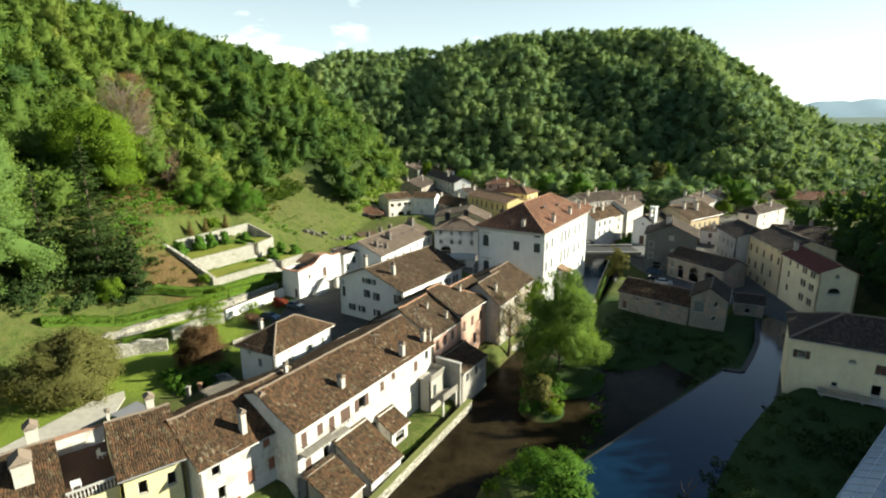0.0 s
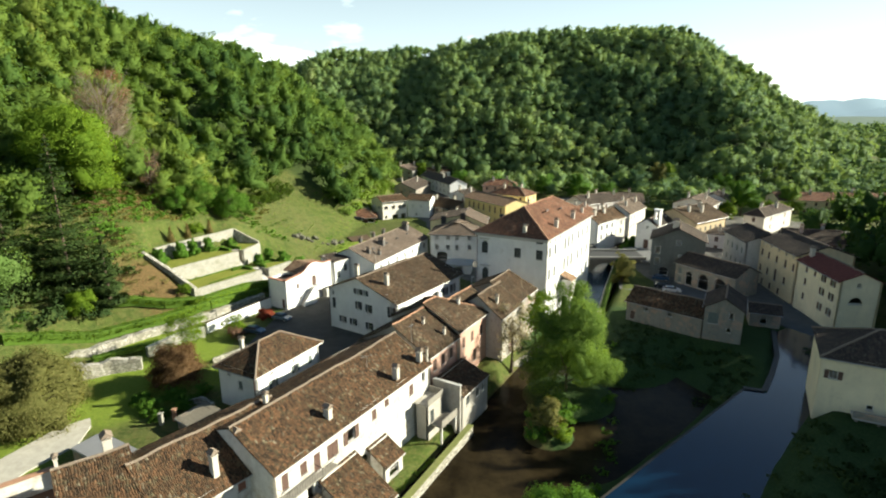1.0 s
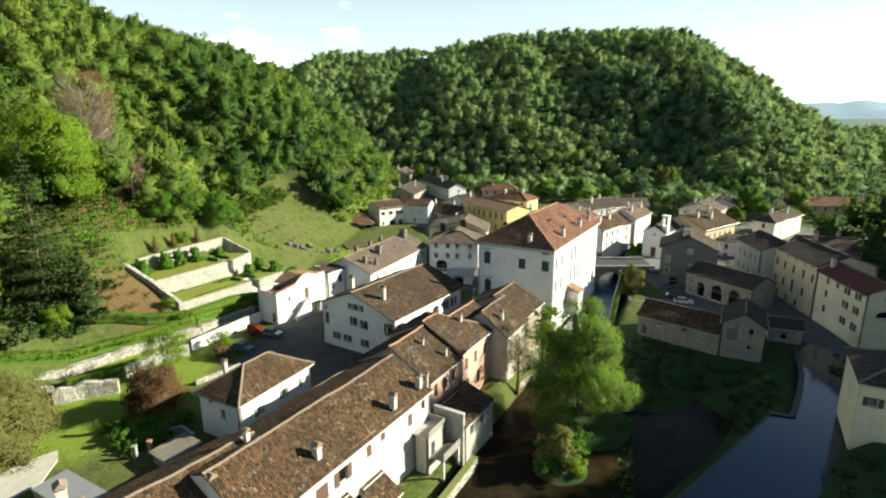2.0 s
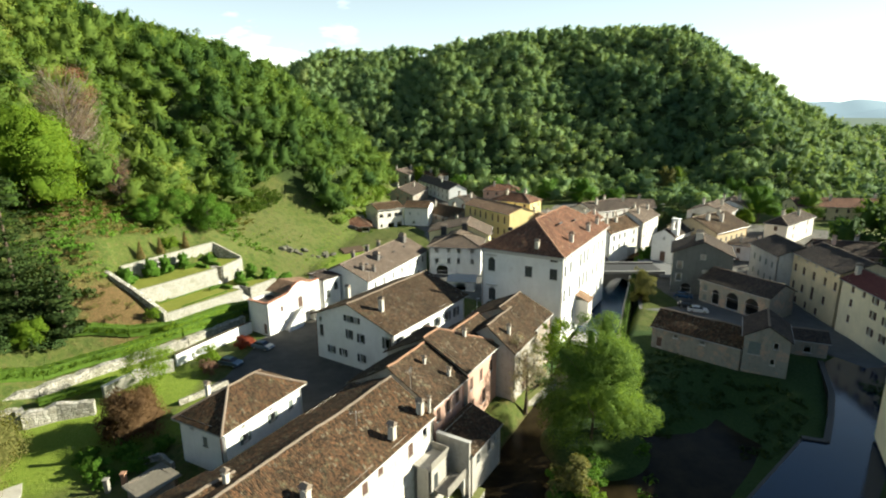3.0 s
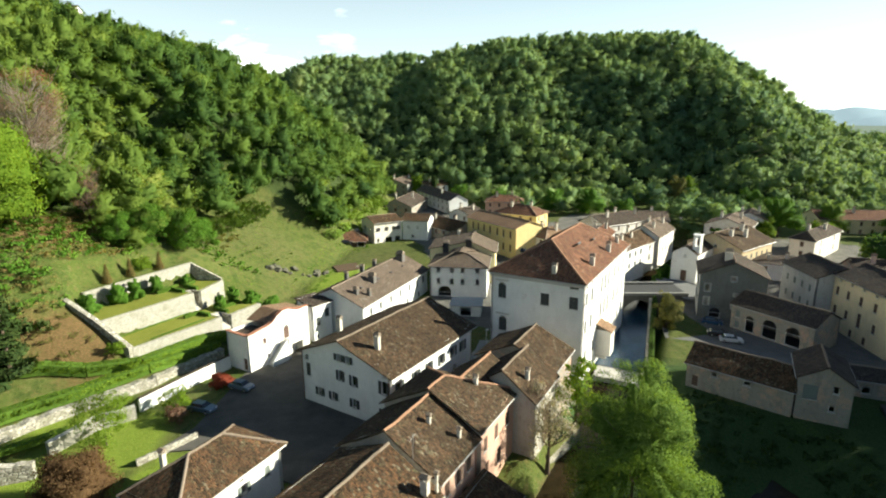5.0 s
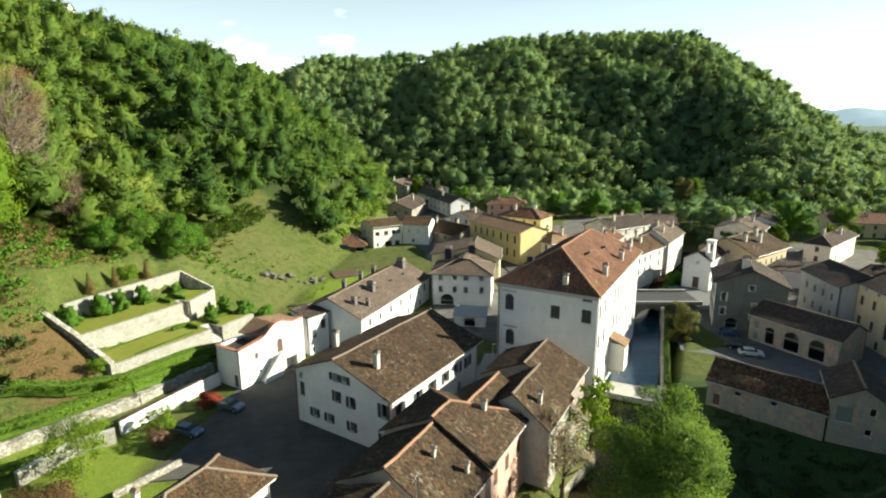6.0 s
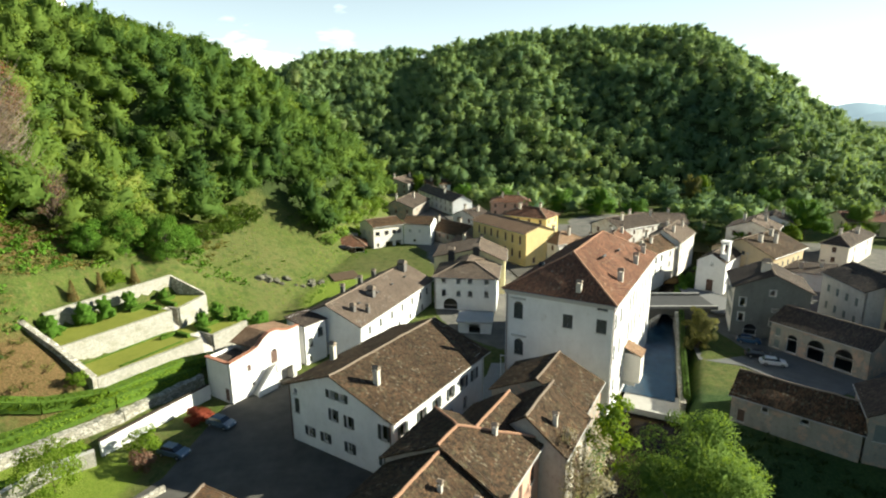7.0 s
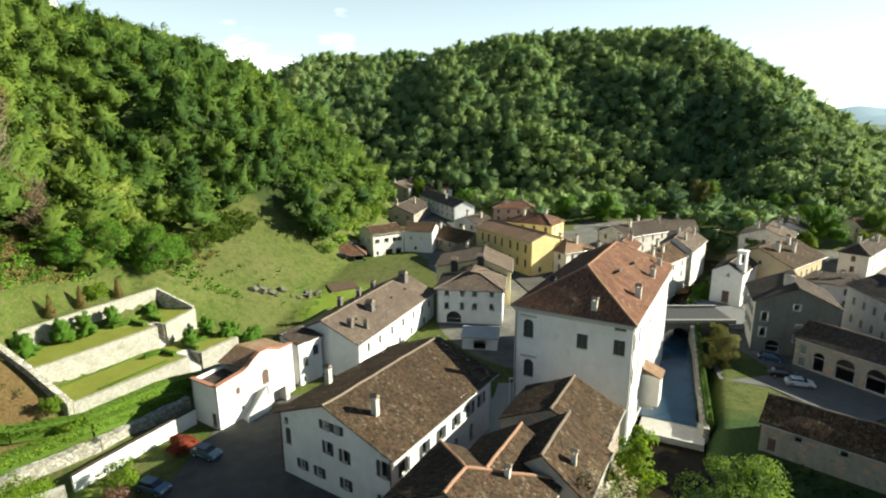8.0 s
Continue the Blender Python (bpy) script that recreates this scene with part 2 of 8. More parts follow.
def box(bm, x0, x1, y0, y1, z0, z1, m=None):
    c = [(x0, y0, z0), (x1, y0, z0), (x1, y1, z0), (x0, y1, z0), (x0, y0, z1), (x1, y0, z1), (x1, y1, z1), (x0, y1, z1)]
    v = [bm.verts.new(m @ Vector(p) if m else p) for p in c]
    for f in ((0, 3, 2, 1), (4, 5, 6, 7), (0, 1, 5, 4), (1, 2, 6, 5), (2, 3, 7, 6), (3, 0, 4, 7)):
        bm.faces.new([v[i] for i in f])
    return v


def boxes(*specs, bevel=0.0):
    bm = bmesh.new()
    for s in specs:
        box(bm, *s)
    if bevel:
        bmesh.ops.bevel(bm, geom=bm.edges[:], offset=bevel, segments=1, affect="EDGES")
    return bm


def tube(bm, pts, r, n=6):
    """A round bar along a line of points; r may vary from point to point."""
    rings = []
    rs = r if isinstance(r, (list, tuple)) else [r] * len(pts)
    for i, p in enumerate(pts):
        p = Vector(p)
        a = Vector(pts[max(i - 1, 0)])
        b = Vector(pts[min(i + 1, len(pts) - 1)])
        q = (b - a).normalized().to_track_quat("Z", "Y")
        rings.append([bm.verts.new(p + q @ Vector((rs[i] * math.cos(2 * math.pi * k / n), rs[i] * math.sin(2 * math.pi * k / n), 0))) for k in range(n)])
    for ra, rb in zip(rings, rings[1:]):
        for k in range(n):
            bm.faces.new((ra[k], ra[(k + 1) % n], rb[(k + 1) % n], rb[k]))
    bm.faces.new(rings[0][::-1])
    bm.faces.new(rings[-1])


def quads_mesh(name, v, tint, material, centre=None, soft=0.62, core=None):
    """A mesh from an array (n, k, 3) of leaves with a tint for each; leaf normals lean away from the crown's centre.
    core: vertices, triangles and tints of solid inner crowns."""
    n, k = v.shape[:2]
    g = np.cross(v[:, 1] - v[:, 0], v[:, 2] - v[:, 0])
    g /= np.linalg.norm(g, axis=1, keepdims=True) + 1e-9
    mid = v.mean(1)
    out = mid - (mid.mean(0) if centre is None else centre)
    out /= np.linalg.norm(out, axis=1, keepdims=True) + 1e-9
    flip = np.sum(g * out, 1) < -0.35
    g[flip] *= -1
    v = np.where(flip[:, None, None], v[:, ::-1], v)
    nrm = g * (1 - soft) + out * soft * 0.8 + np.array((0, 0, soft * 0.5))
    nrm /= np.linalg.norm(nrm, axis=1, keepdims=True) + 1e-9
    co, nr = v.reshape(-1, 3), np.repeat(nrm, k, 0)
    loops, starts = np.arange(n * k), np.arange(0, n * k, k)
    if core is not None:
        cv, cn, cf, ct = core
        loops = np.concatenate([loops, cf.ravel() + n * k])
        starts = np.concatenate([starts, np.arange(n * k, n * k + cf.size, 3)])
        co, nr, tint = np.concatenate([co, cv]), np.concatenate([nr, cn]), np.concatenate([tint, ct])
    me = bpy.data.meshes.new(name)
    me.vertices.add(len(co))
    me.vertices.foreach_set("co", np.ascontiguousarray(co, np.float32).ravel())
    me.loops.add(len(loops))
    me.loops.foreach_set("vertex_index", np.ascontiguousarray(loops, np.int32))
    me.polygons.add(len(starts))
    me.polygons.foreach_set("loop_start", np.ascontiguousarray(starts, np.int32))
    me.polygons.foreach_set("use_smooth", np.ones(len(starts), bool))
    me.update(calc_edges=True)
    at = me.attributes.new("custom_normal", "FLOAT_VECTOR", "POINT")
    at.data.foreach_set("vector", np.ascontiguousarray(nr, np.float32).ravel())
    at = me.attributes.new("tint", "FLOAT", "FACE")
    at.data.foreach_set("value", np.ascontiguousarray(tint, np.float32))
    me.materials.append(material)
    return me


# ---- terrain ----
def sm(x, a, b):
    t = np.clip((x - a) / (b - a), 0, 1)
    return t * t * (3 - 2 * t)


def wob(x, y, s):
    return (np.sin(x / s + 1.3 * np.sin(y / s * 0.7 + 0.5)) + np.sin(y / s * 1.13 + 1.7 * np.sin(x / s * 0.61 + 2.1)) + np.sin((x + y) / s * 0.47 + 0.9)) / 3


def line_distance(x, y, pts):
    """Distance to a line of points (x, y, half width, bed): least distance past the half width, and the bed there."""
    best = np.full(np.shape(x), 1e9)
    bed = np.zeros(np.shape(x))
    for (ax, ay, aw, ab), (bx, by, bw, bb) in zip(pts, pts[1:]):
        dx, dy = bx - ax, by - ay
        t = np.clip(((x - ax) * dx + (y - ay) * dy) / (dx * dx + dy * dy), 0, 1)
        d = np.hypot(x - ax - t * dx, y - ay - t * dy) - (aw + t * (bw - aw))
        near = d < best
        best = np.where(near, d, best)
        bed = np.where(near, ab + t * (bb - ab), bed)
    return best, bed


STREAM = [(-60, -60, 10, -4.2), (-16, 35, 9, -4.2), (3, 60, 9, -4.1), (13, 78, 9, -4.1), (22, 97, 7, -4.1), (28.5, 117, 4.4, -4.1), (37.4, 135, 4.4, -4.1), (46.4, 155, 4.4, -4.1), (66, 188, 4, -4.0), (95, 235, 4, -3.0)]
APRON = [(18, 74, 7, -3.7), (30, 83, 7, -3.6), (44, 93, 5, -3.2)]
POND = [(-12, 24, 6, -1.2), (8, 43, 4.6, -1.2), (21.9, 55.8, 3.9, -1.2), (33.8, 65.6, 3.9, -1.2), (50.3, 80.4, 3.2, -1.2), (57.6, 88.2, 2.4, -1.0), (63, 98, 2.0, -0.8)]


def left_slope(x, y):
    d = (x + 45) * -0.982 + (y - 120) * 0.189
    d = d - np.maximum(0, y - 275) * 0.55 - 14 * (1 - sm(y, 103, 122))
    f = 0.5 + 0.5 * sm(y, 190, 228) + 0.35 * sm(d, 35, 95) * (1 - sm(y, 190, 228))
    return 88 * (1 - np.exp(-np.maximum(d, 0) / 70)) * f * (1 - sm(y, 285, 370)), d


def main_hill(x, y):
    px, py = x - 195, y - 510
    s, d = 0.96 * px - 0.28 * py, -0.28 * px - 0.96 * py
    q = np.sqrt((np.maximum(s, 0) / 150) ** 2 + (np.where(d > 0, d / 228, d / 300)) ** 2)
    top = 103 - 0.055 * np.maximum(-s - 40, 0) + 4 * wob(x, y, 38)
    hill = top * np.maximum(0, 1 - q ** 1.3)
    flank = sm(hill, 8, 40) * (1 - sm(hill, 82, 100))
    folds = 4.2 * np.sin(s / 24 + 1.2 * np.sin(d / 70 + 0.6)) + 3.2 * np.sin(s / 9.5 + 1.6 * np.sin(d / 31)) + 2.0 * np.sin(d / 13 + s / 21)
    # a spur runs down from the summit towards the village
    at = (250, 285, 320, 370, 440, 490)
    crest = np.interp(y, at, (0, 14, 36, 56, 80, 98)) * (1 - sm(y, 490, 570))
    off = x - np.interp(y, at, (158, 163, 170, 178, 192, 203))
    spur = crest * np.exp(-(off / np.where(off < 0, 30, 42)) ** 2) + 2.0 * wob(x, y, 14) * sm(crest, 10, 40)
    return np.maximum(hill + flank * folds, np.where(spur > 3, spur, 0)), s, d


def right_slope(x, y):
    d = (x - 90) + 0.05 * (100 - y) - 8 * sm(y, 105, 130)
    return 60 * (1 - np.exp(-np.maximum(d, 0) / 46)) * (1 - 0.72 * sm(y, 116, 150) - 0.28 * sm(y, 162, 182))


def terrain(x, y):
    x, y = np.asarray(x, float), np.asarray(y, float)
    z = np.clip((y - 128) * 0.03, 0, 3.5) - 0.12 + 0.10 * wob(x, y, 7)
    left, dl = left_slope(x, y)
    z = z + left + sm(dl, 25, 60) * 2.5 * wob(x, y, 16)
    hill, _, _ = main_hill(x, y)
    z = z + hill + np.where(hill > 3, 2.5 * wob(x, y, 21), 0)
    right = right_slope(x, y)
    z = z + right + np.where(right > 2, 1.2 * wob(x, y, 11), 0)
    bank = sm((x - 34) * 0.75 - (y - 62) * 0.66, 2.4, 7.5) * (1 - sm(y, 88, 104)) * (1 - sm(x, 86, 96))
    z = z + 2.9 * bank
    a, b = (x + 53) * 0.49 + (y - 119.8) * 0.87, (x + 53) * -0.87 + (y - 119.8) * 0.49
    z = z + 4.0 * sm(b, 12, 19) * (1 - sm(b, 30, 60)) * sm(a, -14, 2) * (1 - sm(a, 26, 42))
    foot = sm(a, -14, -8) * (1 - sm(a, 24, 30)) * sm(b, -9, -6) * (1 - sm(b, 0.0, 0.5))
    z = z - np.maximum(z - 1.5 - 1.3 * sm(b, -4.5, -2.4), 0) * foot
    z = z + np.maximum(2.8 - z, 0) * sm(b, -4.5, -2.4) * (1 - sm(b, -0.6, 0.2)) * sm(a, -6, 0) * (1 - sm(a, 17, 21))
    # terraces are cut into the slope
    cut = sm(a, -0.6, 0.6) * (1 - sm(a, 25.5, 27.5)) * sm(b, -0.6, 0.4)
    z = z - np.maximum(z - 5.0, 0) * cut * (1 - sm(b, 6.6, 7.6))
    z = z - np.maximum(z - 8.8, 0) * cut * sm(b, 6.6, 7.6) * (1 - sm(b, 15.0, 16.0))
    z = z - np.maximum(z - 12.6, 0) * sm(a, 0.5, 2.5) * (1 - sm(a, 23, 25)) * sm(b, 14.5, 15.6) * (1 - sm(b, 17.6, 20.5))
    # row gardens lie lower on the stream's side
    g = (x + 13.2) * 0.87 - (y - 58.2) * 0.494
    z = np.where((y < 96) & (y > 20), z - 2.1 * sm(g, -4, -1) * (1 - sm(g, 24, 40)) * (1 - sm(y, 88, 96)), z)
    for pts, slope in ((STREAM, 1.7), (APRON, 0.45), (POND, 0.9)):
        d, bed = line_distance(x, y, pts)
        z = np.minimum(z, bed + np.maximum(d, 0) * slope + 0.12 * wob(x, y, 2.5))
    # islet and spit
    for cx, cy, r, h in ((15.5, 77, 4.0, 1.9), (11, 55, 6.5, 4.6), (21, 88, 7.5, 2.6), (33, 101, 10, 3.2)):
        z = np.maximum(z, -4.2 + h * np.exp(-(((x - cx) ** 2 + (y - cy) ** 2) / r ** 2) ** 2))
    far = sm(y, 900, 2500)
    return z - 6 * far


def ground_z(x, y):
    return float(terrain(x, y))


def axis(a, b, fine, step, ends, grow=1.25):
    c = list(np.arange(a, b + 0.01, fine))
    s = step
    while c[-1] < ends[1]:
        c.append(c[-1] + s)
        s *= grow
    s, low = step, []
    v = a
    while v > ends[0]:
        v -= s
        low.append(v)
        s *= grow
    return np.array(low[::-1] + c)


gx = axis(-92, 104, 1.1, 1.6, (-2600, 2600), 1.09)
gy = axis(20, 205, 1.1, 1.6, (-400, 4200), 1.06)
X, Y = np.meshgrid(gx, gy)
Z = terrain(X, Y)
me = bpy.data.meshes.new("ground")
nx, ny = len(gx), len(gy)
idx = np.arange(nx * ny).reshape(ny, nx)
F = np.stack([idx[:-1, :-1], idx[:-1, 1:], idx[1:, 1:], idx[1:, :-1]], -1).reshape(-1, 4)
me.vertices.add(nx * ny)
me.vertices.foreach_set("co", np.stack([X, Y, Z], -1).astype(np.float32).ravel())
me.loops.add(len(F) * 4)
me.loops.foreach_set("vertex_index", F.astype(np.int32).ravel())
me.polygons.add(len(F))
me.polygons.foreach_set("loop_start", np.arange(0, len(F) * 4, 4, dtype=np.int32))
me.polygons.foreach_set("use_smooth", np.ones(len(F), bool))
me.update(calc_edges=True)


def ground_marks(x, y):
    """Where the ground is bare and brown, where it is mown lawn, and where bank shade is painted."""
    bare = np.zeros(np.shape(x))
    for cx, cy, rx, ry in ((-61.5, 118, 8, 6.5), (-79, 141, 8, 9), (-66, 158, 6, 5)):
        bare = np.maximum(bare, np.exp(-(((x - cx) / rx) ** 2 + ((y - cy) / ry) ** 2)))
    _, dl = left_slope(x, y)
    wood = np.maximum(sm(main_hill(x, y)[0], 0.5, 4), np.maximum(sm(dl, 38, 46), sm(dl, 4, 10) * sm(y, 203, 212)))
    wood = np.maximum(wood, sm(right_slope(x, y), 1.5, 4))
    street = np.zeros(np.shape(x))
    for cx, cy, rx, ry in ((45, 205, 52, 42), (3, 260, 18, 60), (75, 150, 22, 40), (20, 165, 24, 30), (70, 245, 22, 20), (110, 190, 34, 26)):
        street = np.maximum(street, sm(1.0 - ((x - cx) / rx) ** 2 - ((y - cy) / ry) ** 2, 0.0, 0.2))
    bank_shade = np.minimum(line_distance(x, y, STREAM)[0], np.minimum(line_distance(x, y, APRON)[0], line_distance(x, y, POND)[0]))
    bank_shade = (1 - sm(bank_shade, 7, 15)) * sm(x, 12, 18) * (1 - sm(y, 118, 128))
    bank_shade = np.maximum(bank_shade, sm(x, 34, 44) * (1 - sm(y, 92, 104)) * sm((x - 34) * 0.75 - (y - 62) * 0.66, 0, 3))
    lawn = np.zeros(np.shape(x))
    for cx, cy, rx, ry in ((-52, 86, 17, 15), (-45, 101, 7, 12), (-24, 170, 12, 22), (-60, 66, 14, 16), (-36, 92, 5, 8), (-54, 104, 9, 9)):
        lawn = np.maximum(lawn, sm(1.0 - ((x - cx) / rx) ** 2 - ((y - cy) / ry) ** 2, 0.0, 0.9))
    return bare, wood, street * (1 - wood) * (1 - lawn), bank_shade, lawn


for mark_name, values in zip(("bare", "wood", "street", "bank_shade", "lawn"), ground_marks(X, Y)):
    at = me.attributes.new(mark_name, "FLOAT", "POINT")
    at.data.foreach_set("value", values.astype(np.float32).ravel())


def ground_material():
    k = Nodes("grass_and_earth")
    p = k.spot()
    big, mid, fine = k.noise(p, 0.035, 5), k.noise(p, 0.35, 6, 0.7), k.noise(p, 3.0, 5, 0.75)
    grass = k.ramp(fine, [(0.25, (0.040, 0.068, 0.012)), (0.5, (0.074, 0.104, 0.020)), (0.8, (0.122, 0.136, 0.034))])
    dry = k.ramp(mid, [(0.3, (0.086, 0.108, 0.028)), (0.7, (0.135, 0.126, 0.050))])
    c = k.mix(k.span(big, 0.42, 0.66), grass, dry)
    c = k.mix(k.span(mid, 0.54, 0.72), c, (0.040, 0.078, 0.014))
    c = k.mix(k.maths("MULTIPLY", k.span(k.noise(p, 0.9, 6, 0.75), 0.50, 0.64), 0.75), c, (0.13, 0.105, 0.04))
    c = k.mix(k.maths("MULTIPLY", k.span(k.noise(p, 0.55, 8, 0.78), 0.50, 0.60), 0.7), c, (0.035, 0.060, 0.012))
    c = k.mix(k.maths("MULTIPLY", k.span(k.noise(p, 1.7, 5, 0.8), 0.54, 0.64), 0.5), c, (0.17, 0.165, 0.06))
    z = k.add("ShaderNodeSeparateXYZ", [("Vector", p)]).outputs["Z"]
    c = k.mix(k.span(k.maths("ADD", z, k.maths("MULTIPLY", mid, 1.2)), -2.1, -3.0), c, k.ramp(fine, [(0.3, (0.055, 0.040, 0.022)), (0.7, (0.12, 0.085, 0.045))]))
    marks = {}
    for m in ("bare", "wood", "street", "bank_shade", "lawn"):
        a = k.n.new("ShaderNodeAttribute")
        a.attribute_name = m
        marks[m] = k.maths("MULTIPLY", a.outputs["Fac"], k.span(mid, 0.25, 0.6, 0.3 if m == "bare" else 0.5, 1.2))
    c = k.mix(k.span(marks["lawn"], 0.12, 0.85), c, k.ramp(fine, [(0.25, (0.105, 0.160, 0.018)), (0.5, (0.165, 0.225, 0.030)), (0.8, (0.235, 0.270, 0.050))]))
    c = k.mix(k.span(marks["bare"], 0.25, 0.6), c, k.ramp(fine, [(0.25, (0.070, 0.062, 0.020)), (0.42, (0.105, 0.078, 0.028)), (0.55, (0.150, 0.095, 0.042)), (0.8, (0.20, 0.135, 0.065))]))
    c = k.mix(k.span(marks["street"], 0.35, 0.6), c, k.ramp(mid, [(0.3, (0.10, 0.10, 0.09)), (0.7, (0.20, 0.185, 0.16))]))
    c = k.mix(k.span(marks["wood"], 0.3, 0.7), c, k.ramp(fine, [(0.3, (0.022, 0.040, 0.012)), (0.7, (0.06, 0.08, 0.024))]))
    # Rough bank growth; the far bank's shade is put into its colour.
    c = k.mix(k.span(marks["bank_shade"], 0.3, 0.7), c, k.ramp(fine, [(0.3, (0.020, 0.040, 0.012)), (0.5, (0.038, 0.070, 0.020)), (0.75, (0.070, 0.095, 0.032))]))
    k.bump(k.maths("ADD", fine, mid), 0.9, 0.3)
    return k.done(c, 0.95)


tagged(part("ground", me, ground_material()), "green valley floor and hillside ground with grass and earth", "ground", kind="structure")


# ---- water ----
def water(name, colour, murk, label, pts, z, ripple, shine=0.5, ior=1.33):
    k = Nodes(name + "_surface")
    p = k.spot()
    c = k.mix(k.span(k.noise(p, 0.16, 5, 0.65), 0.36, 0.66), colour, murk)
    c = k.mix(k.maths("MULTIPLY", k.span(k.noise(p, 0.6, 7, 0.75), 0.50, 0.7), 0.6), c, tuple(v * 0.45 for v in colour))
    k.bump(k.add("ShaderNodeMath", [(0, k.noise(p, 1.5, 3)), (1, k.noise(p, 6, 2))]).outputs[0], ripple, 0.03)
    mat = k.done(c, 0.08, IOR=ior, Specular_IOR_Level=shine)
    bm = bmesh.new()
    bm.faces.new([bm.verts.new((x, y, z)) for x, y in pts])
    tagged(part(name, bm, mat), label, "water", kind="structure")


water("stream_water", (0.012, 0.009, 0.005), (0.034, 0.025, 0.012), "shallow brown stream water over a stony bed",
      [(-90, -80), (10, -80), (14, 45), (20, 58), (52, 84), (60, 140), (110, 240), (80, 240), (0, 110), (-30, 40)], -3.25, 0.5, 0.07)
# Part of the sky's reflected blue is put into the pond's base colour.
water("pond_water", (0.002, 0.014, 0.034), (0.003, 0.018, 0.042), "still dark mill pond reflecting the sky",
      [(-40, -10), (30, -10), (75, 80), (76, 112), (66, 106), (60.1, 95.2), (55.6, 89.2), (50.4, 83.0), (47.7, 83.8), (13.6, 55.9), (-6, 42)], 0.1, 0.12, 0.5, 1.45)

# Base colour here also carries the blue of the reflected sky.
water("upper_stream_water", (0.010, 0.028, 0.050), (0.020, 0.042, 0.066), "stream water above the palace weir, reflected sky blue in its colour",
      [(27.5, 127.6), (35.6, 123.4), (41.4, 135.0), (47.2, 148.6), (52.0, 157.0), (56, 168), (48, 170), (41, 157), (32, 137.5)], -2.2, 0.6)

# ---- houses ----
WINDOW_MESHES = {}


def window_mesh(kind, key, build):
    if (kind, key) not in WINDOW_MESHES:
        bm = build()
        m = bpy.data.meshes.new(kind)
        bm.normal_update()
        bm.to_mesh(m)
        bm.free()
        WINDOW_MESHES[kind, key] = m
    return WINDOW_MESHES[kind, key]


def arch_points(w, h, n=8):
    r = w / 2
    return [(r - r * math.cos(math.pi * i / n), h - r + r * math.sin(math.pi * i / n)) for i in range(n + 1)]


def frame_bm(w, h, arched, bars):
    bm = bmesh.new()
    f = min(0.09, w * 0.12)
    y0, y1 = 0.14, 0.20
    top = h - w / 2 if arched else h
    box(bm, 0, f, y0, y1, 0, top)
    box(bm, w - f, w, y0, y1, 0, top)
    box(bm, f, w - f, y0, y1, 0, f)
    box(bm, f, w - f, y0, y1, top - f, top)
    if bars and w > 0.6:
        box(bm, w / 2 - f * 0.45, w / 2 + f * 0.45, y0, y1, f, top - f)
        box(bm, f, w / 2 - f * 0.45, y0 + 0.01, y1 - 0.01, h * 0.5 - 0.03, h * 0.5 + 0.03)
        box(bm, w / 2 + f * 0.45, w - f, y0 + 0.01, y1 - 0.01, h * 0.5 - 0.03, h * 0.5 + 0.03)
    return bm


def pane_bm(w, h, arched):
    bm = bmesh.new()
    pts = [(0, 0), (w, 0)] + ([(x, z) for x, z in arch_points(w, h)[::-1]] if arched else [(w, h), (0, h)])
    bm.faces.new([bm.verts.new((x, 0.17, z)) for x, z in pts])
    return bm


def leaf_bm(w, h, arched=False):
    """A shutter leaf: one board whose face is cut into slats."""
    bm = bmesh.new()
    n = max(4, int(h / 0.16))
    line = [(0.02, 0.0), (-0.02, 0.0), (-0.02, 0.06)]
    for i in range(n):
        z = 0.06 + (h - 0.12) * i / n
        line += [(-0.032, z + 0.01), (-0.012, z + (h - 0.12) / n)]
    line += [(-0.02, h - 0.06), (-0.02, h), (0.02, h)]
    one, two = [[bm.verts.new((x, y, z)) for y, z in line] for x in (0.0, w)]
    bm.faces.new(one)
    bm.faces.new(two[::-1])
    for i in range(len(line)):
        k = (i + 1) % len(line)
        bm.faces.new((one[k], one[i], two[i], two[k]))
    bmesh.ops.recalc_face_normals(bm, faces=bm.faces[:])
    return bm


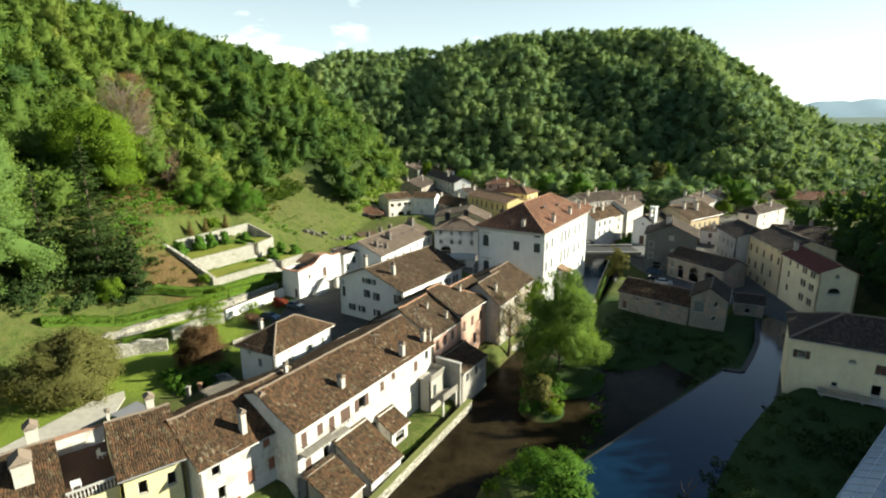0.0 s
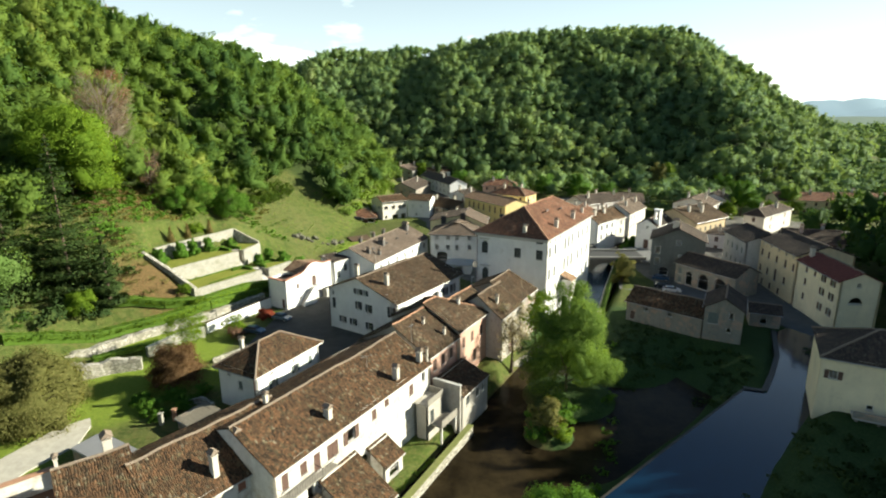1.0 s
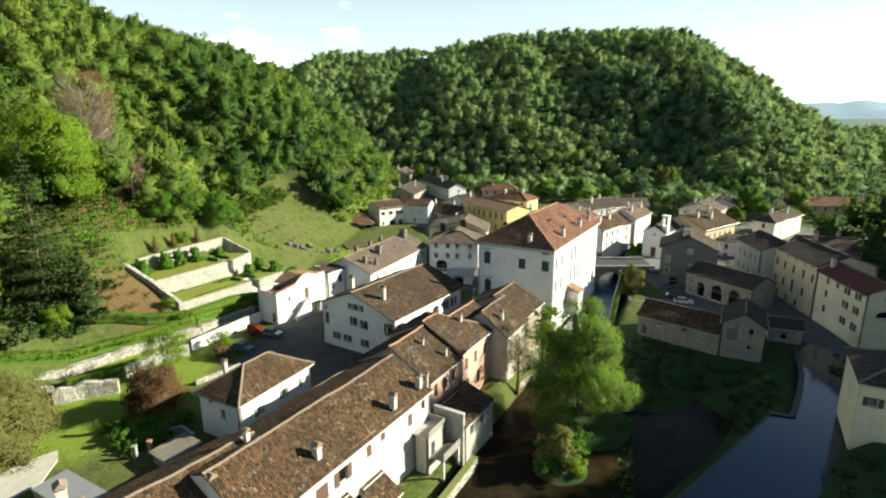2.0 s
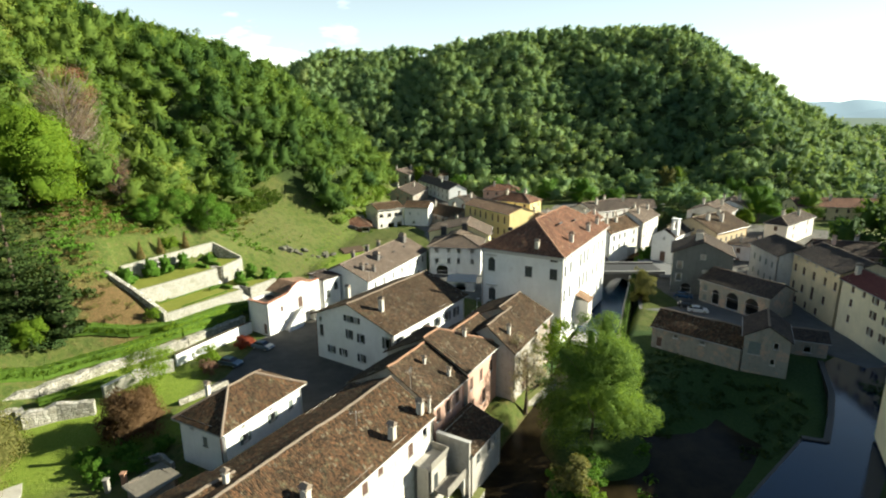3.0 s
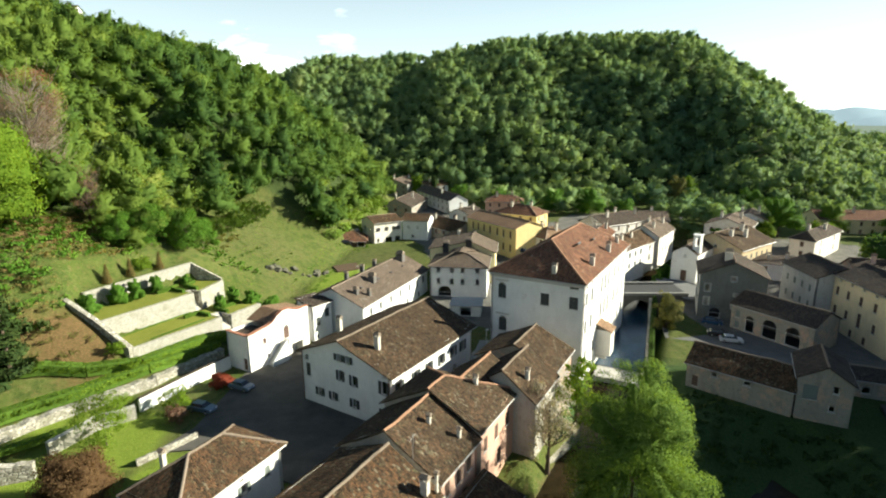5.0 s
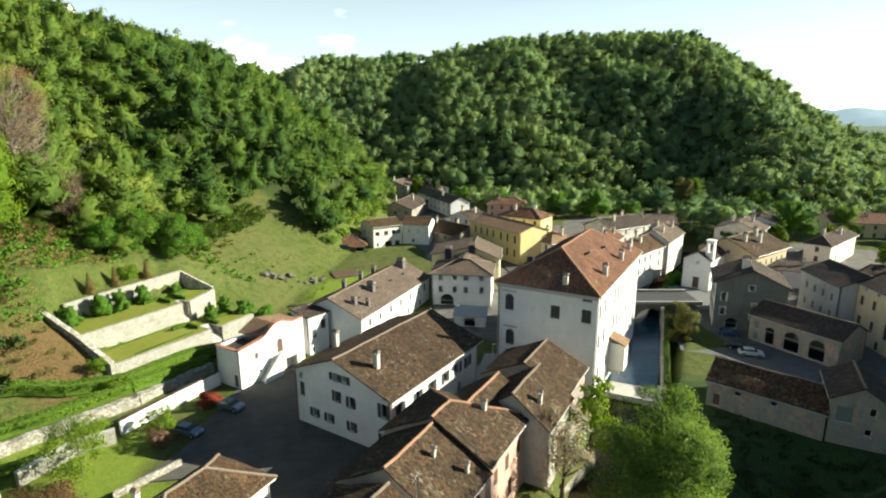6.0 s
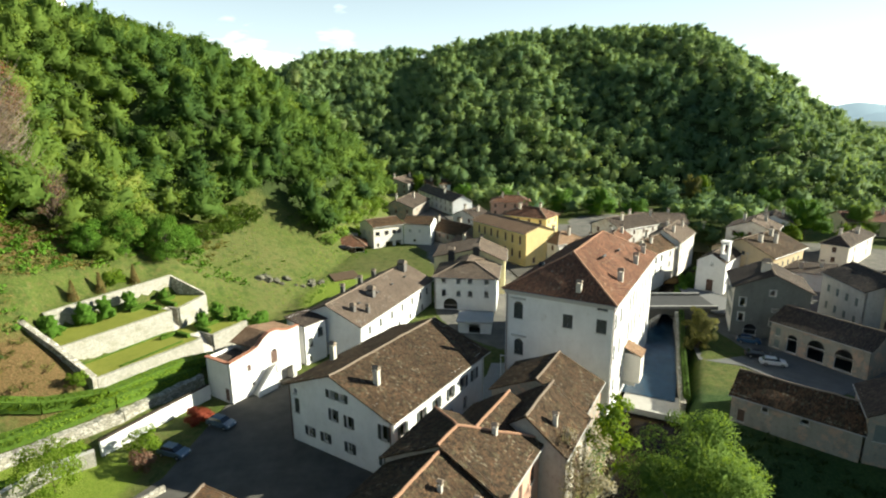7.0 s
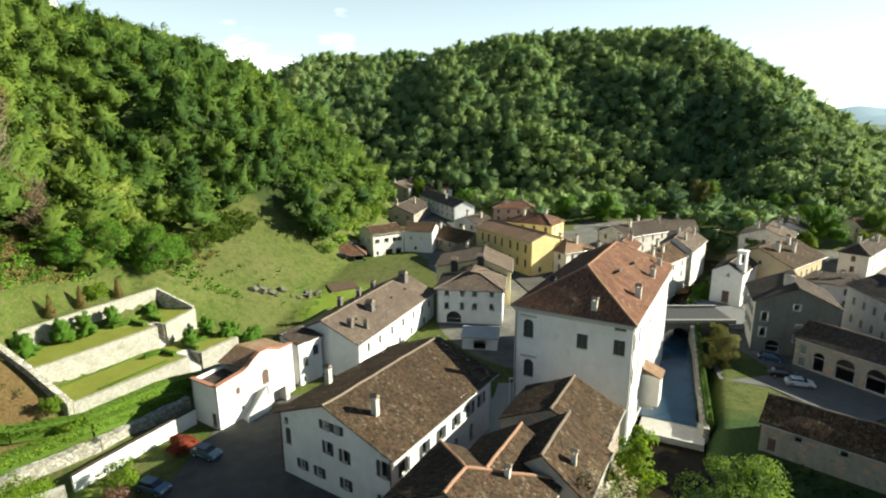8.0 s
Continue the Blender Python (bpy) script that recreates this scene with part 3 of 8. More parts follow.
def panel(length, low, top, holes, thick=0.4, cuts=()):
    """A wall with thickness, holes that go through it, and a top that may slope (a function of the distance along)."""
    bm = bmesh.new()
    xs = sorted({0.0, length, *cuts, *[round(h[0], 3) for h in holes], *[round(h[0] + h[2], 3) for h in holes]})
    if cuts:
        xs = sorted({*xs, *[length * i / 24 for i in range(25)]})
    peak = max(top(x) for x in xs)
    zs = sorted({low, peak, *[h[1] for h in holes], *[h[1] + h[3] for h in holes]})
    vs = {}

    def vert(x, y, z):
        key = (round(x, 3), round(y, 3), round(z, 3))
        if key not in vs:
            vs[key] = bm.verts.new(key)
        return vs[key]

    def face(pts):
        got = []
        for p in pts:
            v = vert(*p)
            if v not in got:
                got.append(v)
        if len(got) > 2:
            try:
                bm.faces.new(got)
            except ValueError:
                pass

    for xa, xb in zip(xs, xs[1:]):
        ta, tb = top(xa), top(xb)
        for za, zb in zip(zs, zs[1:]):
            xm, zm = (xa + xb) / 2, (za + zb) / 2
            if any(h[0] < xm < h[0] + h[2] and h[1] < zm < h[1] + h[3] for h in holes):
                continue
            la, lb = min(zb, max(za, ta)), min(zb, max(za, tb))
            if la <= za and lb <= za:
                continue
            face([(xa, 0, za), (xb, 0, za), (xb, 0, lb), (xa, 0, la)])
            face([(xa, thick, la), (xb, thick, lb), (xb, thick, za), (xa, thick, za)])
    for h in holes:
        x, z, w, t = h[:4]
        face([(x, 0, z), (x, thick, z), (x + w, thick, z), (x + w, 0, z)])
        face([(x, 0, z), (x, 0, z + t), (x, thick, z + t), (x, thick, z)])
        face([(x + w, 0, z), (x + w, thick, z), (x + w, thick, z + t), (x + w, 0, z + t)])
        if h[4]:
            pts = [(x + a, z + b) for a, b in arch_points(w, t)]
            half = len(pts) // 2
            for run, corner in ((pts[:half + 1], (x, z + t)), (pts[half:], (x + w, z + t))):
                for (a, b), (c, d) in zip(run, run[1:]):
                    face([(a, 0, b), (c, 0, d), (corner[0], 0, corner[1])])
            for (a, b), (c, d) in zip(pts, pts[1:]):
                face([(a, 0, b), (a, thick, b), (c, thick, d), (c, 0, d)])
        else:
            face([(x, 0, z + t), (x + w, 0, z + t), (x + w, thick, z + t), (x, thick, z + t)])
    return bm


def roof_bm(faces, sag, seed, thick=0.16):
    """A tiled roof from its slopes: UVs run along and down each slope, and the old timbers sag."""
    bm = bmesh.new()
    uv = bm.loops.layers.uv.new("UVMap")
    vs = {}
    for poly in faces:
        bm.faces.new([vs.setdefault(tuple(round(c, 3) for c in p), None) or vs.update({tuple(round(c, 3) for c in p): bm.verts.new(p)}) or vs[tuple(round(c, 3) for c in p)] for p in poly])
    for _ in range(3):
        long = [e for e in bm.edges if e.calc_length() > 2.2]
        if long:
            bmesh.ops.subdivide_edges(bm, edges=long, cuts=1, use_grid_fill=True)
    bmesh.ops.triangulate(bm, faces=[f for f in bm.faces if len(f.verts) > 4])
    for v in bm.verts:
        v.co.z += sag * noise.noise(v.co * 0.33 + Vector((seed, seed * 2.0, 0))) + sag * 0.4 * noise.noise(v.co * 1.1 + Vector((seed, 0, 5)))
    bm.normal_update()
    for f in bm.faces:
        n = f.normal
        a = Vector((-n.y, n.x, 0))
        a = a.normalized() if a.length > 1e-4 else Vector((1, 0, 0))
        b = n.cross(a)
        for lo in f.loops:
            lo[uv].uv = (lo.vert.co.dot(a), lo.vert.co.dot(b))
    bmesh.ops.solidify(bm, geom=bm.faces[:], thickness=thick)
    for f in bm.faces:
        f.smooth = False
    return bm


def ridge_bm(a, b, sag, seed, r=0.17):
    """A line of half-round ridge tiles, laid end over end."""
    bm = bmesh.new()
    a, b = Vector(a), Vector(b)
    n = max(2, int((b - a).length / 0.42))
    d = (b - a).normalized()
    side = d.cross(Vector((0, 0, 1))).normalized()
    up = side.cross(d)

    def at(t):
        p = a.lerp(b, t)
        p.z += sag * noise.noise(p * 0.33 + Vector((seed, seed * 2.0, 0))) + sag * 0.4 * noise.noise(p * 1.1 + Vector((seed, 0, 5)))
        return p
    for i in range(n):
        ends = []
        for t, rr in ((i / n, r * 1.12), ((i + 1.1) / n, r * 0.92)):
            p = at(min(t, 1))
            ends.append([bm.verts.new(p + side * rr * math.cos(q) + up * (rr * math.sin(q) - 0.04)) for q in [math.pi * k / 5 for k in range(6)]])
        for k in range(5):
            bm.faces.new((ends[0][k], ends[0][k + 1], ends[1][k + 1], ends[1][k]))
        bm.faces.new(ends[0])
        bm.faces.new(ends[1][::-1])
    return bm


HOUSES = {}


def house(name, label, x, y, turn, w, d, base, eave, ridge, wall, roof, kind="gy", mid=0.5, eave_r=None, run=None, run_b=None, over=0.5, over_g=0.35,
          windows=(), shutters=SHUTTER_DARK, chimneys=(), sag=0.10, ridge_mat=RIDGE_GREY, gutter=GUTTER, skip="", group="houses of the village", category="house", wall_b=None, wall_f=None, front_top=None, chimney_mat=None):
    """A house. (x, y): its front left corner; turn: the way of its front; w, d: its front and its depth; eave and ridge are heights in the world.
    kind: gy or gx (a gable roof with the ridge along its depth or its front), hy or hx (hipped), s (one slope that falls to the front), n (none).
    windows: (side, along, sill, width, height, style): sides f, r, b, l."""
    root = thing(name, pose(x, y, base, 0, 0, turn), label, category, group)
    seed = (x * 0.37 + y * 0.11) % 50
    e, er, h = eave - base, (eave_r if eave_r is not None else eave) - base, ridge - base
    o, g = over, over_g
    tops = {s: (lambda a: e) for s in "frbl"}
    cuts = {s: () for s in "frbl"}
    faces, ridges, eaves = [], [], []
    if kind in ("gy", "hy"):
        m = w * mid
        sl, sr = (h - e) / m, (h - er) / (w - m)
        zl, zr = e - sl * o, er - sr * o
        if kind == "gy":
            faces = [[(-o, -g, zl), (m, -g, h), (m, d + g, h), (-o, d + g, zl)], [(m, -g, h), (w + o, -g, zr), (w + o, d + g, zr), (m, d + g, h)]]
            ridges = [((m, -g, h), (m, d + g, h))]
            tops["f"] = tops["b"] = lambda a: e + sl * a if a < m else er + sr * (w - a)
            cuts["f"] = cuts["b"] = (m,)
        else:
            r0, r1 = run or m, run_b or run or m
            faces = [[(-o, -o, zl), (m, r0, h), (m, d - r1, h), (-o, d + o, zl)], [(m, r0, h), (w + o, -o, zr), (w + o, d + o, zr), (m, d - r1, h)],
                     [(-o, -o, zl), (w + o, -o, zr), (m, r0, h)], [(w + o, d + o, zr), (-o, d + o, zl), (m, d - r1, h)]]
            ridges = [((m, r0, h), (-o, -o, zl)), ((m, r0, h), (w + o, -o, zr)), ((m, d - r1, h), (-o, d + o, zl)), ((m, d - r1, h), (w + o, d + o, zr))]
            if d - r0 - r1 > 0.3:
                ridges.append(((m, r0, h), (m, d - r1, h)))
            eaves.append(((-o, -o, zl), (w + o, -o, zr)))
            if run == 0:
                faces = [[(-o, -g, zl), (m, -g, h), (m, d - r1, h), (-o, d + o, zl)], [(m, -g, h), (w + o, -g, zr), (w + o, d + o, zr), (m, d - r1, h)], [(w + o, d + o, zr), (-o, d + o, zl), (m, d - r1, h)]]
                ridges = [((m, -g, h), (m, d - r1, h)), ((m, d - r1, h), (-o, d + o, zl)), ((m, d - r1, h), (w + o, d + o, zr))]
                tops["f"] = lambda a: e + sl * a if a < m else er + sr * (w - a)
                cuts["f"] = (m,)
                eaves = []
        tops["l"], tops["r"] = (lambda a: e), (lambda a: er)
        eaves += [((-o, -g, zl), (-o, d + g, zl)), ((w + o, -g, zr), (w + o, d + g, zr))]
    elif kind in ("gx", "hx"):
        m = d * mid
        sf, sb = (h - e) / m, (h - er) / (d - m)
        zf, zb = e - sf * o, er - sb * o
        if kind == "gx":
            faces = [[(-g, -o, zf), (w + g, -o, zf), (w + g, m, h), (-g, m, h)], [(-g, m, h), (w + g, m, h), (w + g, d + o, zb), (-g, d + o, zb)]]
            ridges = [((-g, m, h), (w + g, m, h))]
            tops["l"] = tops["r"] = lambda a: e + sf * a if a < m else er + sb * (d - a)
            cuts["l"] = cuts["r"] = (m,)
        else:
            r0, r1 = run or m, run_b or run or m
            faces = [[(-o, -o, zf), (w + o, -o, zf), (w - r1, m, h), (r0, m, h)], [(r0, m, h), (w - r1, m, h), (w + o, d + o, zb), (-o, d + o, zb)],
                     [(-o, d + o, zb), (-o, -o, zf), (r0, m, h)], [(w + o, -o, zf), (w + o, d + o, zb), (w - r1, m, h)]]
            ridges = [((r0, m, h), (-o, -o, zf)), ((r0, m, h), (-o, d + o, zb)), ((w - r1, m, h), (w + o, -o, zf)), ((w - r1, m, h), (w + o, d + o, zb))]
            if w - r0 - r1 > 0.3:
                ridges.append(((r0, m, h), (w - r1, m, h)))
        tops["f"], tops["b"] = (lambda a: e), (lambda a: er)
        eaves += [((-g, -o, zf), (w + g, -o, zf)), ((-g, d + o, zb), (w + g, d + o, zb))]
    elif kind == "s":
        sl = (h - e) / d
        faces = [[(-g, -o, e - sl * o), (w + g, -o, e - sl * o), (w + g, d + g, h + sl * g), (-g, d + g, h + sl * g)]]
        tops["f"], tops["b"] = (lambda a: e), (lambda a: h)
        tops["l"] = tops["r"] = lambda a: e + sl * a
        cuts["l"] = cuts["r"] = (d / 2,)
        eaves = [((-g, -o, e - sl * o), (w + g, -o, e - sl * o))]
    if front_top:
        tops["f"] = lambda a: float(np.interp(a, [q[0] for q in front_top], [q[1] for q in front_top])) - base
        cuts["f"] = tuple(q[0] for q in front_top[1:-1])
    poses = {"f": (pose(0, 0, 0), w), "r": (pose(w, 0, 0, 0, 0, 90), d), "b": (Matrix(((-1, 0, 0, w), (0, -1, 0, d), (0, 0, 1, 0), (0, 0, 0, 1))), w),
             "l": (Matrix(((0, 1, 0, 0), (-1, 0, 0, d), (0, 0, 1, 0), (0, 0, 0, 1))), d)}
    for s in "frbl":
        if s in skip:
            continue
        m4, length = poses[s]
        holes, spec = [], []
        for win in windows:
            if win[0] != s:
                continue
            _, a, sill, ww, hh, style = win
            a0 = (length - a if s in "bl" else a) - ww / 2
            a0 = min(max(a0, 0.06), length - ww - 0.06)
            holes.append((a0, sill - base, ww, hh, style[0] == "a"))
            spec.append((a0, sill - base, ww, hh, style))
        top = tops[s]
        fn = (lambda a, top=top, length=length: top(length - a)) if s == "b" or s == "l" else top
        inset = 0.0 if s in "fb" else 0.4
        bmw = panel(length - 2 * inset, -1.5, (lambda a, fn=fn, inset=inset: fn(a + inset) - 0.02), [(q[0] - inset, *q[1:]) for q in holes], 0.4, tuple(length - c - inset if s in "bl" else c - inset for c in cuts[s]))
        part("wall", bmw, wall_b if (wall_b is not None and s in "bl") else wall_f if (wall_f is not None and s == "f") else wall, root, at=m4 @ pose(inset, 0, 0))
        for a0, z0, ww, hh, style in spec:
            arched = style[0] == "a"
            wf = part("window", window_mesh("window", (ww, hh, arched, style[-1] != "x"), lambda: frame_bm(ww, hh, arched, style[-1] != "x")), FRAME, root, at=m4 @ pose(a0, 0, z0))
            part("pane", window_mesh("pane", (ww, hh, arched), lambda: pane_bm(ww, hh, arched)), GLASS, wf)
            part("sill", window_mesh("sill", (ww,), lambda: boxes((-0.1, ww + 0.1, -0.10, 0.12, -0.10, 0))), SILL, wf)
            if "q" in style:
                part("surround", window_mesh("surround", (ww, hh), lambda: boxes((-0.2, 0, -0.04, 0.1, 0, hh + 0.2), (ww, ww + 0.2, -0.04, 0.1, 0, hh + 0.2), (0, ww, -0.04, 0.1, hh, hh + 0.2))), SILL, wf)
            if "s" in style:
                lw = ww * 0.52
                for px in (-lw - 0.02, ww + 0.02):
                    part("shutter", window_mesh("shutter", (lw, hh, shutters.name), lambda: leaf_bm(lw, hh)), shutters, wf, at=pose(px, -0.07, 0))
            if "c" in style:
                lw = ww * 0.5 - 0.02
                hh2 = hh - ww * 0.22 if arched else hh
                for px in (0.01, ww * 0.5 + 0.01):
                    part("shutter", window_mesh("shutter", (lw, hh2 - 0.04, shutters.name), lambda: leaf_bm(lw, hh2 - 0.04)), shutters, wf, at=pose(px, 0.06, 0.02))
            if "h" in style:
                part("hood", window_mesh("hood", (ww,), lambda: boxes((-0.5, ww + 0.5, -0.28, 0.0, 0, 0.16), (-0.35, ww + 0.35, -0.16, 0.0, -0.12, 0))), SILL, wf, at=pose(0, 0, hh + 0.45))
    if faces:
        part("roof", roof_bm(faces, sag, seed), roof, root)
        for a, b in ridges:
            part("ridge_tiles", ridge_bm((a[0], a[1], a[2] + 0.03), (b[0], b[1], b[2] + 0.03), sag, seed), ridge_mat, root)
        for a, b in eaves:
            bg2 = bmesh.new()
            tube(bg2, [(a[0], a[1], a[2] - 0.14), (b[0], b[1], b[2] - 0.14)], 0.085, 6)
            part("gutter", bg2, gutter, root)
    for c in chimneys:
        cx, cy, low, high, size = c[:5]
        chimney(root, cx, cy, low - base, high - base, size, chimney_mat)
    HOUSES[name] = root
    return root


def chimney(root, x, y, low, high, size, mat=None):
    bm = bmesh.new()
    s = size / 2
    box(bm, x - s, x + s, y - s * 0.8, y + s * 0.8, low, high)
    box(bm, x - s - 0.06, x + s + 0.06, y - s * 0.8 - 0.06, y + s * 0.8 + 0.06, high, high + 0.10)
    ch = part("chimney", bm, mat or CHIM, root)
    cb = bmesh.new()
    for dx in (-1, 1):
        for dy in (-1, 1):
            box(cb, x + dx * s * 0.75 - 0.06, x + dx * s * 0.75 + 0.06, y + dy * s * 0.6 - 0.06, y + dy * s * 0.6 + 0.06, high + 0.10, high + 0.42)
    t, q = high + 0.42, s + 0.16
    v = [cb.verts.new(p) for p in ((x - q, y - q * 0.85, t), (x + q, y - q * 0.85, t), (x + q, y + q * 0.85, t), (x - q, y + q * 0.85, t), (x - q * 0.7, y, t + size * 0.42), (x + q * 0.7, y, t + size * 0.42))]
    for f in ((0, 1, 5, 4), (2, 3, 4, 5), (1, 2, 5), (3, 0, 4), (3, 2, 1, 0)):
        cb.faces.new([v[i] for i in f])
    part("chimney_cap", cb, RIDGE_GREY, ch)


def row(side, alongs, sill, w, h, style):
    return [(side, a, sill, w, h, style) for a in alongs]


house("palace", "large white palace with a red tiled hip roof by the stream", 8.4, 126.3, -31.4, 16.6, 33.0, -0.2, 16.9, 21.8, WHITE, TILE_WARM, "hy", run=7.2, sag=0.09, over=0.55,
      windows=[("f", 2.1, 11.9, 1.5, 2.8, "acxh"), ("f", 2.3, 5.8, 1.5, 2.7, "acxh"), ("f", 10.0, 11.8, 1.5, 2.1, "cx"), ("f", 15.0, 15.4, 1.5, 0.8, "cx"), ("f", 15.0, 11.9, 1.5, 2.1, "cx"),
               *row("r", (2.2, 5.6, 22.5, 26.0, 30.0), 12.2, 1.2, 2.2, "cx"), *row("r", (12.4, 15.0, 17.6), 11.8, 1.2, 3.0, "acx"), *row("r", (2.2, 5.6, 9.0, 20.5, 24.0, 28.0, 31.0), 15.2, 1.0, 0.9, "cx"),
               *row("r", (2.2, 5.6, 22.5, 26.0, 30.0), 7.2, 1.2, 2.3, "cx"), *row("r", (12.4, 15.0, 17.6), 6.8, 1.2, 3.2, "acx"), *row("r", (3, 8, 14, 20, 27), 2.0, 1.2, 1.8, "cx")],
      shutters=SHUTTER_DARK, chimneys=[(11.2, 0.9, 17.0, 18.6, 0.75), (15.4, 9.0, 17.0, 18.9, 0.8), (15.4, 21, 17.0, 18.8, 0.8), (15.2, 29, 17.0, 18.8, 0.7)], ridge_mat=RIDGE)

house("manor_wing", "white house with dark shutters and a brown gable roof", -22.6, 112.0, -34.0, 17.4, 22.5, 0.0, 8.5, 11.7, WHITE, TILE_UMBER, "gy", mid=0.47, over=0.75, over_g=0.7,
      windows=[("f", 1.3, 4.3, 0.9, 2.1, "cx"), ("f", 1.1, 7.0, 0.7, 0.8, "x"), ("f", 7.9, 8.3, 1.0, 1.1, "s"), ("f", 9.6, 8.3, 0.9, 1.1, "s"), ("f", 8.0, 5.2, 0.8, 1.6, "sx"), ("f", 10.6, 5.0, 0.8, 1.6, "sx"),
               ("f", 3.6, 1.6, 0.9, 1.3, "s"), ("f", 6.4, 1.6, 0.9, 1.3, "s"), ("f", 10.6, 1.5, 0.9, 1.4, "s"), ("f", 16.2, 5.2, 0.9, 2.0, "sx"), ("f", 16.2, 1.6, 0.9, 1.3, "s"), ("f", 16.4, 7.9, 0.7, 0.6, "x"),
               *row("r", (2.0, 6.0, 9.5, 13.0, 16.5, 19.5), 5.0, 1.0, 1.7, "sx"), *row("r", (4.0, 9.0, 13.0, 17.0), 1.2, 1.1, 2.2, "a"), *row("l", (4, 9, 14, 19), 4.6, 0.9, 1.5, "s")],
      chimneys=[(12.6, 3.2, 9.9, 12.0, 0.75), (1.0, 7.5, 8.8, 11.0, 0.8)], sag=0.12)

house("chapel_house", "small white house with an outside stair and an arched door", -34.0, 121.4, 56.7, 14.0, 5.8, 0.0, 6.5, 8.0, WHITE, TILE_TAN, "n",
      front_top=[(0, 6.7), (4.2, 7.2), (5.2, 7.5), (6.4, 8.4), (7.6, 9.0), (9.2, 9.1), (10.4, 8.6), (11.6, 8.2), (14.0, 8.2)],
      windows=[("f", 3.4, 4.2, 0.7, 1.0, "cx"), ("f", 8.4, 3.6, 1.3, 2.4, "acx"), ("f", 4.0, 1.5, 0.6, 0.5, "x"), ("l", 1.2, 0.2, 0.9, 2.1, "cx")], shutters=SHUTTER_BROWN)


def chapel_extras():
    """Coping, roofs and the outside stair of the small white house."""
    root = HOUSES["chapel_house"]
    top = [(0, 6.7), (4.2, 7.2), (5.2, 7.5), (6.4, 8.4), (7.6, 9.0), (9.2, 9.1), (10.4, 8.6), (11.6, 8.2), (14.0, 8.2)]
    bm = bmesh.new()
    for (a, za), (b, zb) in zip(top, top[1:]):
        v = [bm.verts.new(p) for p in ((a, -0.18, za), (b, -0.18, zb), (b, 0.58, zb), (a, 0.58, za), (a, -0.18, za + 0.16), (b, -0.18, zb + 0.16), (b, 0.58, zb + 0.16), (a, 0.58, za + 0.16))]
        for f in ((0, 3, 2, 1), (4, 5, 6, 7), (0, 1, 5, 4), (2, 3, 7, 6), (0, 4, 7, 3), (1, 2, 6, 5)):
            bm.faces.new([v[i] for i in f])
    bmesh.ops.remove_doubles(bm, verts=bm.verts[:], dist=0.001)
    part("coping", bm, BRICK, root)
    part("coping", boxes((-0.15, 0.5, 0.58, 5.9, 6.52, 6.70)), BRICK, root)
    part("roof", roof_bm([[(0.4, 0.4, 6.0), (5.0, 0.4, 6.2), (5.0, 5.8, 6.2), (0.4, 5.8, 6.0)]], 0.03, 3.0), TILE_DARK, root)
    part("roof", roof_bm([[(5.2, 0.45, 7.3), (8.4, 0.45, 8.7), (8.4, 6.3, 8.7), (4.8, 6.3, 7.1)], [(8.4, 0.45, 8.7), (14.2, 0.45, 7.6), (14.2, 6.3, 7.6), (8.4, 6.3, 8.7)]], 0.05, 4.0), TILE_TAN, root)
    bm = bmesh.new()
    line = [(3.6, -0.3)]
    for i in range(18):
        x = 3.6 + 0.2 * i
        line += [(x, 3.4 * (i + 1) / 18), (x + 0.2, 3.4 * (i + 1) / 18)]
    line += [(11.6, 3.4), (11.6, -0.3), (10.8, -0.3), (10.8, 2.9), (7.9, 2.9), (7.9, -0.3)]
    near, far = [[bm.verts.new((x, y, z)) for x, z in line] for y in (-1.5, -0.02)]
    bm.faces.new(near)
    bm.faces.new(far[::-1])
    for i in range(len(line)):
        k = (i + 1) % len(line)
        bm.faces.new((near[k], near[i], far[i], far[k]))
    bmesh.ops.recalc_face_normals(bm, faces=bm.faces[:])
    part("stair", bm, SILL, root)
    bm = bmesh.new()
    v = [bm.verts.new(p) for p in ((3.4, -1.8, -0.3), (7.2, -1.8, -0.3), (7.2, -1.8, 4.3), (3.4, -1.8, 0.8), (3.4, -1.52, -0.3), (7.2, -1.52, -0.3), (7.2, -1.52, 4.3), (3.4, -1.52, 0.8))]
    for f in ((0, 1, 2, 3), (7, 6, 5, 4), (0, 3, 7, 4), (1, 5, 6, 2), (3, 2, 6, 7), (0, 4, 5, 1)):
        bm.faces.new([v[i] for i in f])
    box(bm, 7.2, 11.6, -1.98, -1.72, 2.9, 4.2)
    part("stair_parapet", bm, WHITE, root)


